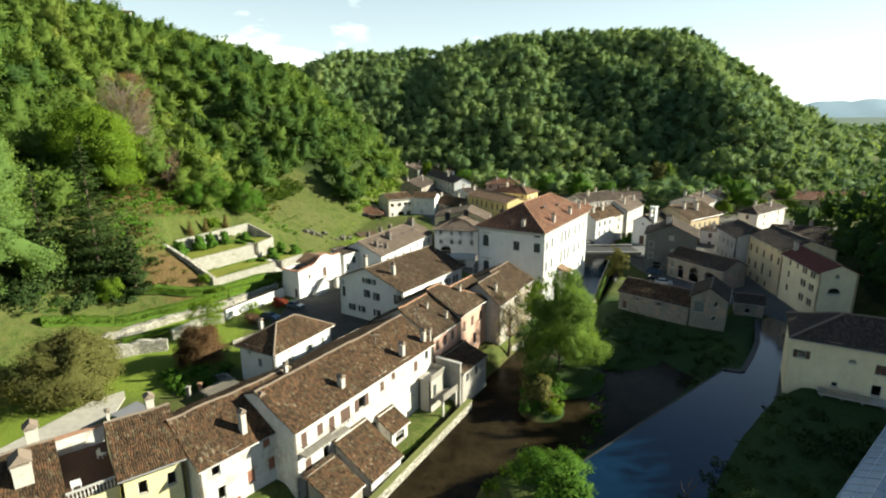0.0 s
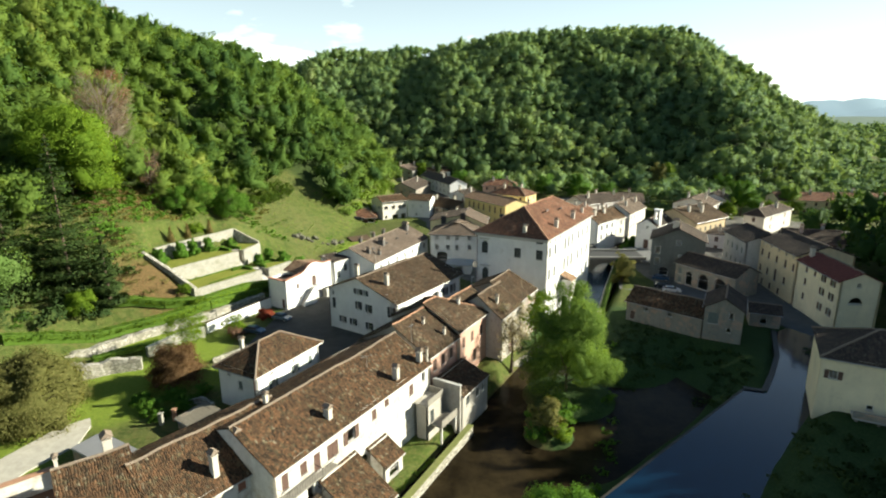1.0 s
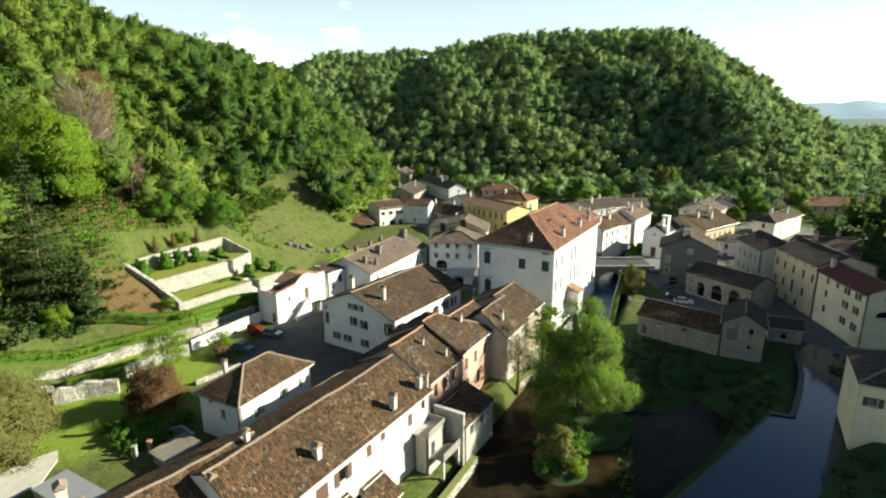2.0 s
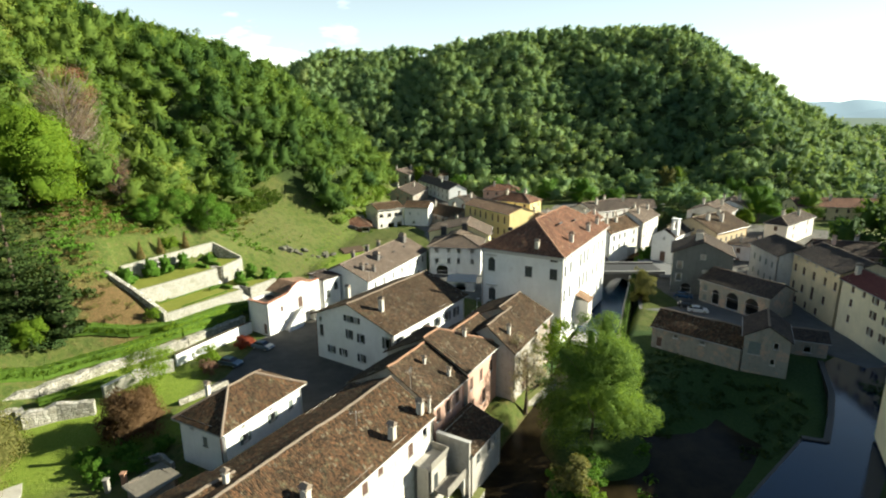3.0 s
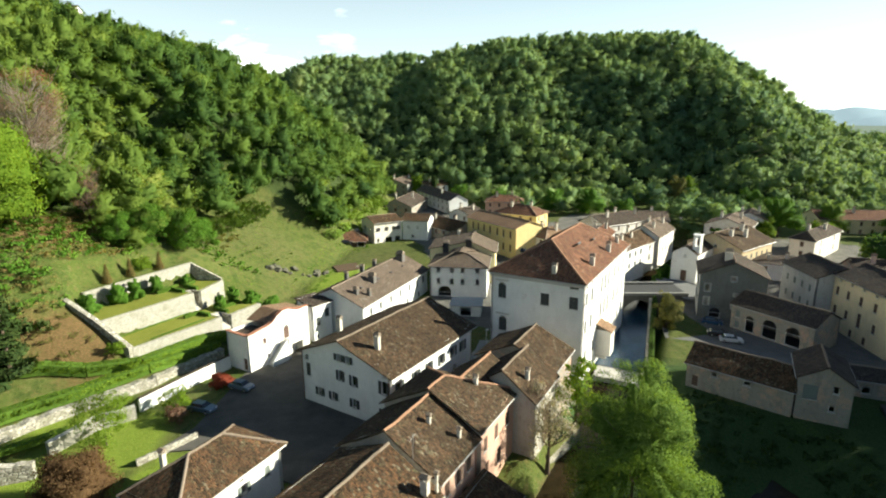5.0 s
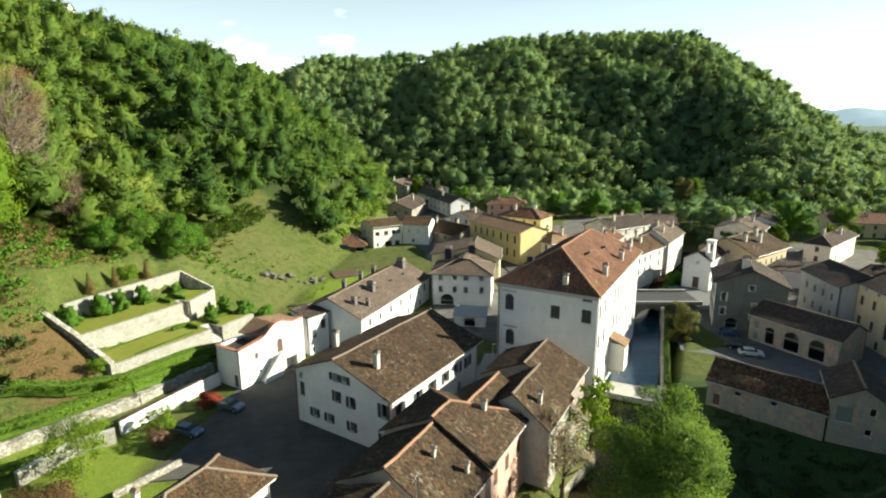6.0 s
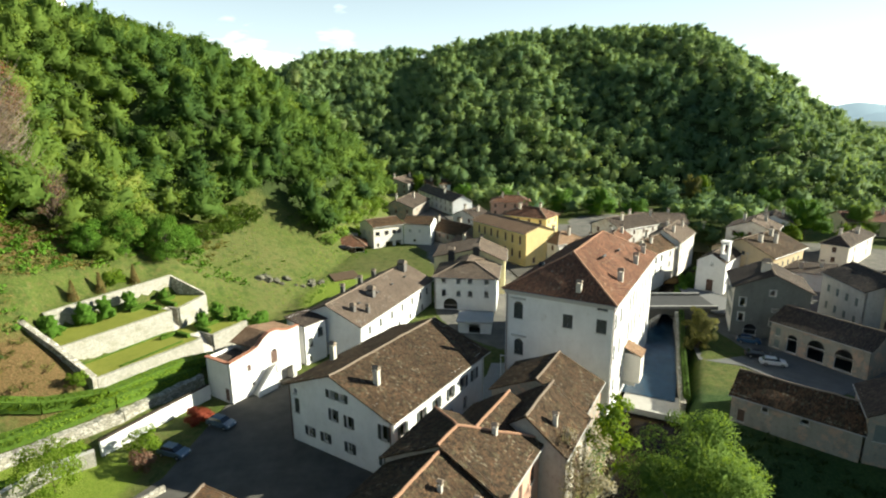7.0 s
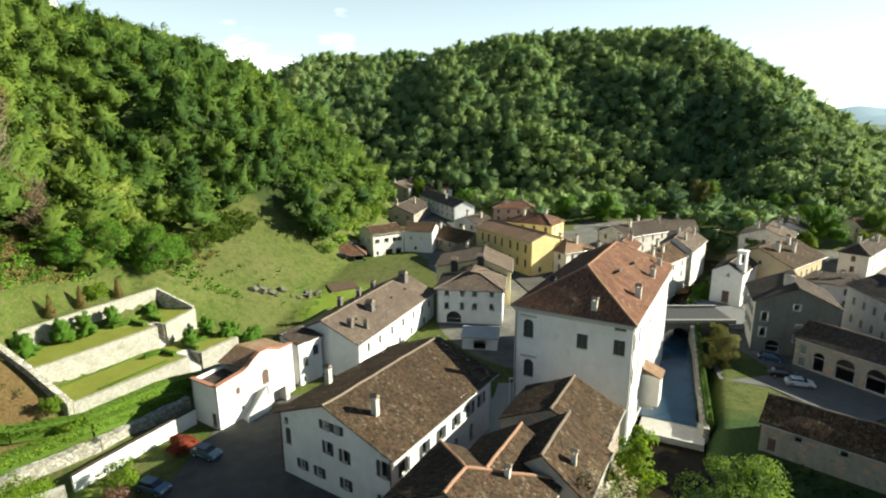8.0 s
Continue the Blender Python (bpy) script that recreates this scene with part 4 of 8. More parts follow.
chapel_extras()
house("link_house", "narrow white house with dark windows beside the stair", -25.6, 134.2, 50.0, 4.6, 5.0, 0.0, 7.6, 8.2, WHITE, TILE_DARK, "s", over=0.3, windows=[("f", 1.2, 3.3, 1.0, 1.6, "cx"), ("f", 3.4, 4.6, 1.1, 1.7, "cx"), ("f", 1.0, 0.6, 0.6, 1.0, "x")])
house("long_white_house", "long white house with a grey-brown tiled roof", -28.8, 141.6, -24.5, 13.8, 31.0, 0.0, 6.8, 9.9, WHITE, TILE_GREY, "gy", over=0.5, mid=0.5, chimney_mat=plain("grey_flue", (0.14, 0.13, 0.12), 0.9, 0.3, 2),
      windows=[*row("r", (3.5, 7.5, 12, 16.5, 21, 25, 28.5), 4.0, 0.9, 1.5, "cx"), *row("r", (5, 10, 15, 20, 26), 1.0, 0.9, 1.3, "cx")],
      chimneys=[(10.6, 3.0, 7.8, 9.0, 0.9), (12.4, 5.2, 7.2, 8.3, 0.7), (9.8, 11.0, 8.3, 9.6, 1.5), (8.2, 27.5, 9.0, 10.6, 1.7), (2.5, 12, 7.6, 9.2, 0.8), (3, 18, 7.8, 9.4, 0.8), (2.8, 24, 7.6, 9.2, 0.8)], sag=0.06)
house("white_block_house", "white three-storey house with a grey tiled pyramid roof", -2.7, 160.6, -9.8, 13.8, 11.0, 0.6, 8.6, 11.2, WHITE, TILE_GREY, "hy", over=0.55, sag=0.05,
      windows=[*row("f", (2.1, 5.4, 8.0, 11.6), 7.0, 1.0, 1.3, "x"), *row("f", (2.1, 5.4, 8.0, 11.6), 4.0, 1.0, 1.4, "x"), ("f", 3.6, 0.9, 3.2, 2.6, "ax"), *row("r", (2.5, 6, 9), 7.0, 1.0, 1.3, "x"), *row("r", (2.5, 6, 9), 4.0, 1.0, 1.4, "x")])
house("flat_roof_house", "low-roofed house with a pale yellow band and black flues", -2.6, 172.0, -9.0, 17.0, 12.0, 0.6, 10.2, 12.4, PALE_YELLOW, TILE_GREY, "gy", over=0.5, over_g=0.5, mid=0.62, sag=0.04, eave_r=9.6, chimney_mat=plain("black_flue", (0.022, 0.022, 0.024), 0.8, 0.3, 2),
      chimneys=[(4.2, -0.2, 7.4, 11.6, 1.5), (10.2, -0.2, 7.4, 12.6, 1.5)])

house("hip_house", "small white house with a brown tiled hip roof in the garden", -33.4, 81.9, -28.5, 7.6, 13.6, -0.2, 6.4, 8.9, WHITE, TILE_OLD, "hy", run=4.6, over=0.6,
      windows=[("r", 3.1, 5.0, 0.7, 0.9, "x"), ("r", 3.3, 2.8, 0.8, 1.2, "sx"), ("r", 7.7, 5.0, 0.6, 0.8, "x"), ("r", 8.0, 3.2, 0.8, 1.2, "sx"), ("r", 11.4, 5.2, 0.6, 0.7, "x"), ("r", 11.4, 3.2, 0.8, 1.3, "cx"), ("f", 4.4, 3.2, 0.8, 1.3, "cx"), ("f", 2.2, 5.0, 0.6, 0.8, "x")],
      shutters=SHUTTER_GREY, chimneys=[(2.0, 3.0, 6.8, 9.4, 0.55)], sag=0.10)

def wall_line(name, label, pts, thick, mat, coping=None, kind="structure", category="wall", depth=1.5, rough=0.05):
    """A wall along points (x, y, top, foot), with a coping of its own."""
    root = thing(name, pose(pts[0][0], pts[0][1], 0), label, category, kind=kind)
    ox, oy = pts[0][:2]
    for (ax, ay, at, af), (bx, by, bt, bf) in zip(pts, pts[1:]):
        d = Vector((bx - ax, by - ay, 0))
        s = Vector((-d.y, d.x, 0)).normalized() * thick / 2
        for nm, lo, hi, grow, m in (("wall_face", (af - depth, bf - depth), (at, bt), 1.0, mat), ("coping", (at, bt), (at + 0.12, bt + 0.12), 1.25, coping)):
            if m is None:
                continue
            bm = bmesh.new()
            n = max(1, int(d.length / (2.0 if rough < 0.1 else 0.6)))
            rings = []
            for i in range(n + 1):
                t = i / n
                p = Vector((ax - ox, ay - oy, 0)) + d * t
                j = rough * noise.noise(Vector((ax + d.x * t, ay + d.y * t, 3.3)) * 0.6)
                zl, zh = lo[0] + (lo[1] - lo[0]) * t, hi[0] + (hi[1] - hi[0]) * t + j
                if nm == "coping":
                    zl += j
                rings.append([bm.verts.new((p + s * sg * grow).to_tuple()[:2] + (z,)) for sg, z in ((-1, zl), (1, zl), (1, zh), (-1, zh))])
            for ra, rb in zip(rings, rings[1:]):
                for k in range(4):
                    bm.faces.new((ra[k], ra[(k + 1) % 4], rb[(k + 1) % 4], rb[k]))
            bm.faces.new(rings[0])
            bm.faces.new(rings[-1][::-1])
            bmesh.ops.recalc_face_normals(bm, faces=bm.faces[:])
            part(nm, bm, m, root)
    return root


# the long row by the stream, house after house along one street
house("row_house", "long white row house with an old brown tiled roof", -27.4, 60.9, -32.0, 12.0, 29.1, -2.2, 8.5, 10.8, WHITE_OLD, TILE_OLD, "gy", mid=0.498, eave_r=7.6, over=0.5, over_g=0.1,
      windows=[("r", 8.7, 4.2, 1.8, 1.9, "cx"), ("r", 11.9, 4.5, 1.3, 1.7, "sx"), ("r", 16.3, 5.0, 0.9, 1.4, "cx"), ("r", 18.9, 5.6, 0.9, 1.5, "cx"), ("r", 24.5, 4.5, 1.0, 1.6, "cx"), ("r", 13.7, -1.6, 2.6, 3.0, "ax"), ("r", 10.9, -1.6, 1.5, 2.2, "ax"), ("r", 27.5, 5.2, 0.8, 1.8, "x"),
               ("r", 1.6, 4.6, 0.9, 1.9, "cx"), ("r", 4.2, 4.8, 1.0, 1.5, "cx"), ("r", 6.2, 4.0, 1.0, 2.2, "cx"), ("r", 2.0, 0.8, 1.0, 2.0, "cx"), ("r", 5.0, 0.8, 1.0, 2.0, "x"), ("r", 7.4, 0.6, 1.0, 2.0, "cx")],
      shutters=SHUTTER_BROWN, chimneys=[(10.6, 9.7, 8.0, 9.4, 0.8), (11.4, 21.9, 8.0, 9.5, 0.75), (11.3, 27.6, 8.1, 9.5, 0.75), (11.9, 28.7, 7.8, 9.6, 0.28), (4.6, 6.0, 10.0, 11.2, 0.5)], sag=0.18)
house("row_house", "white row house with red shutters and tall chimneys", -34.0, 55.5, -38.0, 10.3, 16.0, -2.2, 8.2, 10.3, WHITE_OLD, TILE_OLD, "gy", mid=0.486, eave_r=6.8, over=0.55, over_g=0.15,
      windows=[("r", 2.0, 4.6, 1.0, 1.4, "x"), ("r", 8.3, 4.8, 0.9, 1.3, "cx"), ("r", 8.8, 1.6, 0.9, 1.5, "cx"), ("r", 6.0, 1.4, 0.9, 1.6, "cx"), ("r", 2.4, 1.4, 0.9, 1.6, "x"), ("r", 4.0, -1.4, 1.0, 2.0, "cx"), ("r", 11.6, 3.2, 0.9, 1.6, "cx")],
      shutters=SHUTTER_RED, chimneys=[(8.2, 9.4, 7.7, 10.0, 0.85), (9.2, 6.2, 7.1, 9.6, 0.75)], sag=0.16)
house("row_house", "orange plastered row house with a brown tiled gable roof", -12.6, 87.2, -31.0, 12.6, 8.4, -1.4, 8.0, 11.5, PINK, TILE_UMBER, "gy", mid=0.5, over=0.55, over_g=0.45,
      windows=[("r", 1.6, 4.8, 1.0, 1.7, "cx"), ("r", 4.2, 4.8, 1.0, 1.7, "cx"), ("r", 6.6, 4.8, 1.0, 1.7, "cx"), ("r", 2.0, 1.0, 1.1, 2.2, "cx"), ("r", 5.6, 1.0, 1.1, 2.2, "cx")], shutters=SHUTTER_BROWN,
      chimneys=[(8.4, 5.0, 9.8, 10.9, 0.4), (11.4, 6.4, 8.4, 9.4, 0.4)], wall_f=STAINED, sag=0.16, ridge_mat=RIDGE)
house("row_house", "red plastered row house with a half-hipped brown roof", -8.4, 95.1, -31.0, 13.2, 10.6, -1.0, 8.7, 12.1, PINK, TILE_UMBER, "hy", mid=0.5, run=0, run_b=7.0, over=0.5, over_g=0.45,
      windows=[("r", 1.6, 5.0, 1.0, 1.8, "cx"), ("r", 4.6, 5.0, 1.0, 1.8, "cx"), ("r", 8.0, 5.0, 1.0, 1.8, "cx"), ("r", 2.0, 1.2, 1.0, 2.0, "cx"), ("r", 5.6, 1.2, 1.0, 2.0, "cx")], shutters=SHUTTER_BROWN, chimneys=[(9.6, 6.2, 9.8, 11.3, 0.5)], wall_f=STAINED, sag=0.16, ridge_mat=RIDGE)
house("row_house", "low house with a brown tiled roof behind the row", -2.6, 98.6, -31.0, 9.0, 8.4, -0.6, 8.2, 11.1, OLD_WALL, TILE_UMBER, "gy", mid=0.5, over=0.3, over_g=0.3, sag=0.12, ridge_mat=RIDGE)
house("row_house", "low tiled house beside the stream path", 2.4, 100.2, -31.0, 9.4, 8.8, -2.4, 8.0, 11.4, STAINED, TILE_UMBER, "gy", mid=0.53, over=0.4, over_g=0.3, chimneys=[(7.4, 2.6, 9.2, 10.6, 0.5)], sag=0.14, windows=[("r", 5.0, -0.4, 2.2, 5.6, "cx"), ("r", 2.2, 4.9, 0.6, 1.2, "x")], shutters=SHUTTER_BROWN)
house("row_house", "low tiled house in the shade of the palace", 4.4, 110.2, -31.0, 12.2, 9.0, -0.6, 8.0, 10.8, OLD_WALL, TILE_UMBER, "gy", mid=0.5, over=0.4, over_g=0.2, sag=0.12)
house("yellow_row_house", "yellow plastered row house with a brown tiled roof", -37.2, 52.5, -52.0, 8.0, 6.1, -2.0, 8.0, 11.3, PALE_YELLOW, TILE_OLD, "gy", mid=0.34, over=0.55, over_g=0.1,
      windows=[("r", 2.0, 5.0, 0.9, 1.5, "x"), ("r", 4.7, 4.8, 0.9, 1.5, "x"), ("r", 3.4, 1.0, 1.0, 1.8, "x")], sag=0.09, chimneys=[(0.4, 4.6, 9.4, 11.4, 1.0), (2.6, 0.4, 10.6, 12.2, 0.35)])
house("terrace_house", "plastered row house with a walled roof terrace", -42.4, 51.7, -50.0, 10.0, 4.8, -2.0, 6.5, 6.5, PALE_YELLOW, TILE_OLD, "n", windows=[("r", 2.4, 2.6, 0.9, 1.5, "x")])
house("row_house", "end house of the row with white chimneys", -51.6, 44.0, -50.0, 10.0, 12.0, -2.0, 7.3, 10.4, WHITE_OLD, TILE_OLD, "gy", mid=0.36, over=0.55, over_g=0.1, sag=0.12, chimneys=[(1.6, 10.4, 9.3, 11.2, 1.3), (6.6, 9.2, 8.5, 10.5, 1.9)])


def roof_terrace():
    """The sunk terrace: floor, parapets, a row of balusters, a table and two chairs."""
    root = HOUSES["terrace_house"]
    z = 8.5
    part("terrace_floor", boxes((0.1, 9.9, 0.0, 4.8, z - 0.3, z)), plain("terracotta_floor", (0.10, 0.058, 0.038), 0.9, 0.35, 3), root)
    part("parapet", boxes((0.0, 0.4, 0.0, 4.8, z, z + 2.0)), WHITE_OLD, root)
    part("coping", boxes((-0.1, 0.55, 0.0, 4.8, z + 2.0, z + 2.14)), RIDGE, root)
    part("railing_top", boxes((9.72, 10.0, 0.0, 4.8, z + 0.95, z + 1.08)), SILL, root)
    bal = bmesh.new()
    tube(bal, [(0, 0, 0), (0, 0, 0.12), (0, 0, 0.4), (0, 0, 0.6), (0, 0, 0.85), (0, 0, 0.95)], [0.09, 0.05, 0.11, 0.05, 0.07, 0.09], 7)
    bme = bpy.data.meshes.new("baluster")
    bal.to_mesh(bme)
    bal.free()
    for i in range(15):
        part("baluster", bme, SILL, root, at=pose(9.86, 0.2 + i * 0.315, z))
    white = plain("white_plastic", (0.7, 0.7, 0.68), 0.5, 0.1)
    m = root.matrix_basis
    t = thing("garden_table", m @ pose(8.0, 1.0, z), "white garden table on the roof terrace", "table")
    part("tabletop", boxes((-0.6, 0.6, -0.45, 0.45, 0.70, 0.75)), white, t)
    for dx in (-0.5, 0.5):
        for dy in (-0.36, 0.36):
            part("leg", boxes((dx - 0.03, dx + 0.03, dy - 0.03, dy + 0.03, 0, 0.70)), white, t)
    c = thing("garden_chair", m @ pose(3.6, 3.8, z, 0, 0, 140), "white garden lounge chair on the roof terrace", "chair")
    part("seat", boxes((-0.3, 0.3, -0.3, 0.3, 0.38, 0.44)), white, c)
    part("backrest", boxes((-0.3, 0.3, 0.26, 0.32, 0.44, 1.0)), white, c)
    for dx in (-0.26, 0.26):
        for dy in (-0.26, 0.26):
            part("leg", boxes((dx - 0.03, dx + 0.03, dy - 0.03, dy + 0.03, 0, 0.38)), white, c)


roof_terrace()

# lean-tos, balconies and annexes on the stream side of the row
A0, AV, AN = Vector((-17.2, 54.5)), Vector((0.530, 0.848)), Vector((0.848, -0.530))


def beside(a, out):
    p = A0 + AV * a + AN * out
    return p.x, p.y


def lean_to(name, label, a, out, length, deep, eave, high, base, wall, roof, windows=(), category="annex"):
    x, y = beside(a, out + deep)
    return house(name, label, x, y, 58.0, length, deep, base, eave, high, wall, roof, "s", over=0.35, over_g=0.2, windows=windows, category=category, group="annexes of the row", sag=0.10)


lean_to("porch", "arched porch with a mossy tiled roof", 14.6, 0.0, 3.6, 2.8, 0.4, 2.0, -2.2, WHITE_OLD, TILE_OLD, [("f", 1.8, -2.0, 2.0, 2.0, "ax")])
lean_to("tool_shed", "tiled lean-to shed against the row house", 6.2, 0.0, 6.0, 6.0, -0.4, 3.0, -2.2, WHITE_OLD, TILE_OLD, [("f", 3.0, -1.8, 1.0, 1.2, "x")])
lean_to("tool_shed", "low shed with a brown tiled roof by the garden", 0.4, 1.0, 4.6, 4.6, -0.2, 2.0, -2.2, OLD_WALL, TILE_OLD)
house("loggia", "stained plaster loggia block with a roof terrace", *beside(25.0, 2.4), 58.0, 3.7, 2.38, -2.6, 3.0, 3.0, STAINED, TILE_OLD, "n", category="annex", group="annexes of the row", windows=[("f", 1.0, 0.2, 0.9, 2.0, "cx")])
part("terrace_floor", boxes((-0.1, 3.8, -0.1, 2.37, 5.6, 5.78)), STAINED, HOUSES["loggia"])
house("boat_house", "low annex with a brown lean-to roof above the stream", *beside(30.6, 4.7), 58.0, 8.0, 4.6, -4.0, 2.8, 4.3, STAINED, TILE_UMBER, "s", over=0.3, over_g=0.15, category="annex", group="annexes of the row", windows=[("f", 1.6, 0.6, 0.9, 1.4, "cx"), ("f", 4.6, 0.6, 0.9, 1.4, "cx"), ("f", 6.6, 0.6, 0.8, 1.2, "x")])
wall_line("ramp_wall", "mossy sloping wall along the ramp to the water", [(*beside(53.0, 2.6), -1.6, -3.6), (*beside(61.5, 4.2), -0.9, -3.2)], 0.7, STONE, plain("mossy_coping", (0.16, 0.17, 0.06), 0.95, 0.35, 1.5))


def balcony(a, z, length, deep=1.3):
    x, y = beside(a, 0.0)
    root = thing("balcony", pose(x, y, z, 0, 0, 58.0), "weathered concrete balcony with a thin iron railing", "balcony", "balconies of the row")
    part("slab", boxes((0, length, -deep, 0.0, -0.18, 0)), OLD_CONCRETE, root)
    bm = bmesh.new()
    tube(bm, [(0, 0, 1.0), (0, -deep + 0.05, 1.0), (length, -deep + 0.05, 1.0), (length, 0, 1.0)], 0.03, 5)
    part("handrail", bm, METAL_DARK, root)
    n = int(length / 0.35)
    bar = window_mesh("baluster", "bar", lambda: boxes((-0.012, 0.012, -0.012, 0.012, 0, 1.0)))
    for i in range(n + 1):
        part("baluster", bar, METAL_DARK, root, at=pose(length * i / n, -deep + 0.05, 0))


def garden_gallery():
    """Parapet on the loggia, a lower gallery on posts, and the cross wall beside the boat house."""
    x, y = beside(25.0, 2.4)
    root = thing("gallery", pose(x, y, 0, 0, 0, 58.0), "mossy concrete gallery on posts beside the water", "balcony", "balconies of the row")
    part("slab", boxes((0.4, 4.6, -2.0, 0.0, 0.15, 0.35), bevel=0.02), OLD_CONCRETE, root)
    for px in (0.6, 4.4):
        part("post", boxes((px - 0.13, px + 0.13, -1.9, -1.64, -2.6, 0.15)), WHITE_OLD, root)
    part("parapet", boxes((0.4, 4.6, -2.0, -1.85, 0.35, 1.25)), OLD_CONCRETE, root)
    part("upper_parapet", boxes((-0.1, 3.8, -0.1, 0.02, 3.2, 4.1), (3.68, 3.8, 0.02, 2.3, 3.2, 4.1)), OLD_CONCRETE, root)
    x, y = beside(30.0, 4.6)
    wall = thing("cross_wall", pose(x, y, 0, 0, 0, 58.0), "tall plastered wall between the gallery and the boat house", "wall")
    part("wall_face", boxes((0, 0.4, 0, 4.6, -3.6, 4.5)), STAINED, wall)
    part("coping", boxes((-0.08, 0.48, -0.08, 4.6, 4.5, 4.62)), SILL, wall)


garden_gallery()
balcony(0.6, 4.3, 5.0)
balcony(0.4, 1.4, 5.4)
balcony(6.0, 3.8, 2.4, 1.0)

# the far bank
house("yellow_house", "tall pale yellow house with a red-brown gable roof", 79.2, 121.2, -98.6, 16.0, 7.4, -1.5, 10.9, 12.6, CREAM_PALE, plain("red_sheet_tiles", (0.13, 0.045, 0.036), 0.9, 0.35, 1.2, bump=0.02), "gx", over=0.5,
      windows=[*[("f", a, s, 0.85, 1.4, "sx" if a > 9 else "cx") for a in (3.6, 10.4, 13.8) for s in (9.0, 6.2, 3.0)], ("r", 3.4, 9.6, 0.8, 0.9, "ax"), ("r", 3.2, 6.2, 2.4, 1.4, "ax"), ("f", 7.0, 9.2, 0.8, 1.2, "cx")], shutters=SHUTTER_BROWN, chimneys=[(0.8, 2.0, 11.0, 13.4, 0.9)])
house("ochre_house", "long ochre house with shuttered windows and a dark roof", 81.4, 139.4, -96.2, 17.2, 12.0, -1.0, 11.5, 13.6, CREAM, TILE_DARK, "gx", over=0.5,
      windows=[*[("f", a, 7.4, 0.9, 1.7, "cx") for a in (1.4, 4.8, 8.6, 12.6, 16.0)], *[("f", a, 3.4, 0.9, 1.7, "cx") for a in (1.4, 5.0, 13.0)], ("f", 8.8, 3.0, 1.0, 2.8, "cx"), *[("f", a, 10.4, 0.7, 0.6, "x") for a in (2, 5.5, 9, 12.5, 15.5)], *[("f", a, 0.3, 0.9, 1.5, "cx") for a in (3, 7, 11)]], shutters=SHUTTER_BROWN)
house("grey_row_house", "grey and red plastered house with a dark tiled roof", 79.8, 153.6, -97.0, 13.6, 11.0, -0.6, 10.4, 12.6, plaster("pale_grey_render", (0.50, 0.48, 0.44), amount=0.8), TILE_DARK, "gx", over=0.45, windows=[*[("f", a, s, 0.9, 1.5, "cx") for a in (2.5, 5.5, 8.5, 11.5) for s in (6.8, 3.2)]], shutters=SHUTTER_GREY, wall_b=RED_PLASTER)
house("grey_gable_house", "old grey rendered house with a wide gable roof", 55.9, 144.8, -24.3, 12.8, 11.5, 0.6, 10.5, 13.4, plaster("dark_grey_render", (0.135, 0.14, 0.13), stain=(0.06, 0.062, 0.058), amount=0.8, patch=(0.22, 0.21, 0.19)), TILE_DARK, "gy", over=0.6, over_g=0.5, wall_b=IVORY,
      windows=[("f", 1.6, 6.4, 1.0, 1.7, "qx"), ("f", 1.6, 3.4, 1.0, 1.7, "qx"), ("f", 6.5, 9.0, 0.9, 1.1, "qx"), ("f", 7.2, 5.8, 0.9, 0.6, "qx"), ("f", 3.4, 0.7, 2.2, 2.2, "ax"), ("f", 7.0, 3.0, 0.9, 1.3, "cqx"), *row("l", (3, 6, 9), 6.6, 0.9, 1.6, "sx"), *row("l", (3, 6, 9), 3.4, 0.9, 1.6, "sx")], shutters=SHUTTER_GREY, chimneys=[(5.4, 4.0, 12.2, 14.4, 1.5)])
house("arcade_house", "low house with round arches and a brown tiled roof", 60.2, 139.0, -62.0, 16.0, 9.0, 0.3, 5.6, 7.6, OLD_WALL, TILE_DARK, "gx", over=0.5,
      windows=[("f", 1.4, 2.8, 0.9, 1.5, "cx"), ("f", 4.0, 0.4, 1.8, 3.4, "ax"), ("f", 8.0, 0.4, 2.8, 3.8, "ax"), ("f", 12.4, 0.4, 2.8, 3.8, "ax"), ("f", 1.4, 0.5, 1.0, 1.5, "cx")], shutters=SHUTTER_GREY)
house("mill", "low old mill with stained walls and a brown tiled roof", 39.4, 114.6, -44.0, 15.0, 8.0, -0.6, 4.2, 6.3, OLD_WALL, TILE_OLD, "gx", over=0.45,
      windows=[("f", 4.2, 2.6, 0.9, 0.8, "x"), ("f", 8.9, 2.7, 1.0, 0.8, "x"), ("f", 1.4, 0.2, 0.9, 1.8, "cx")], shutters=SHUTTER_BROWN, sag=0.14)
house("mill_tower", "narrow grey house with small windows at the stream's edge", 50.6, 104.2, -30.0, 6.6, 9.0, -1.0, 6.6, 8.6, OLD_WALL, TILE_DARK, "gy", over=0.4,
      windows=[("f", 4.6, 4.6, 0.8, 1.2, "x"), ("f", 4.4, 1.8, 0.8, 1.0, "x"), ("f", 1.6, 3.2, 1.8, 2.2, "cx"), ("r", 3, 4.2, 0.8, 1.2, "x")], shutters=SHUTTER_GREY)
house("water_house", "little ruined stone house by the water", 63.2, 110.2, -24.0, 5.4, 5.0, -0.8, 3.0, 4.2, OLD_WALL, TILE_DARK, "gx", over=0.3, windows=[("f", 2.4, 0.6, 1.2, 1.2, "x")])
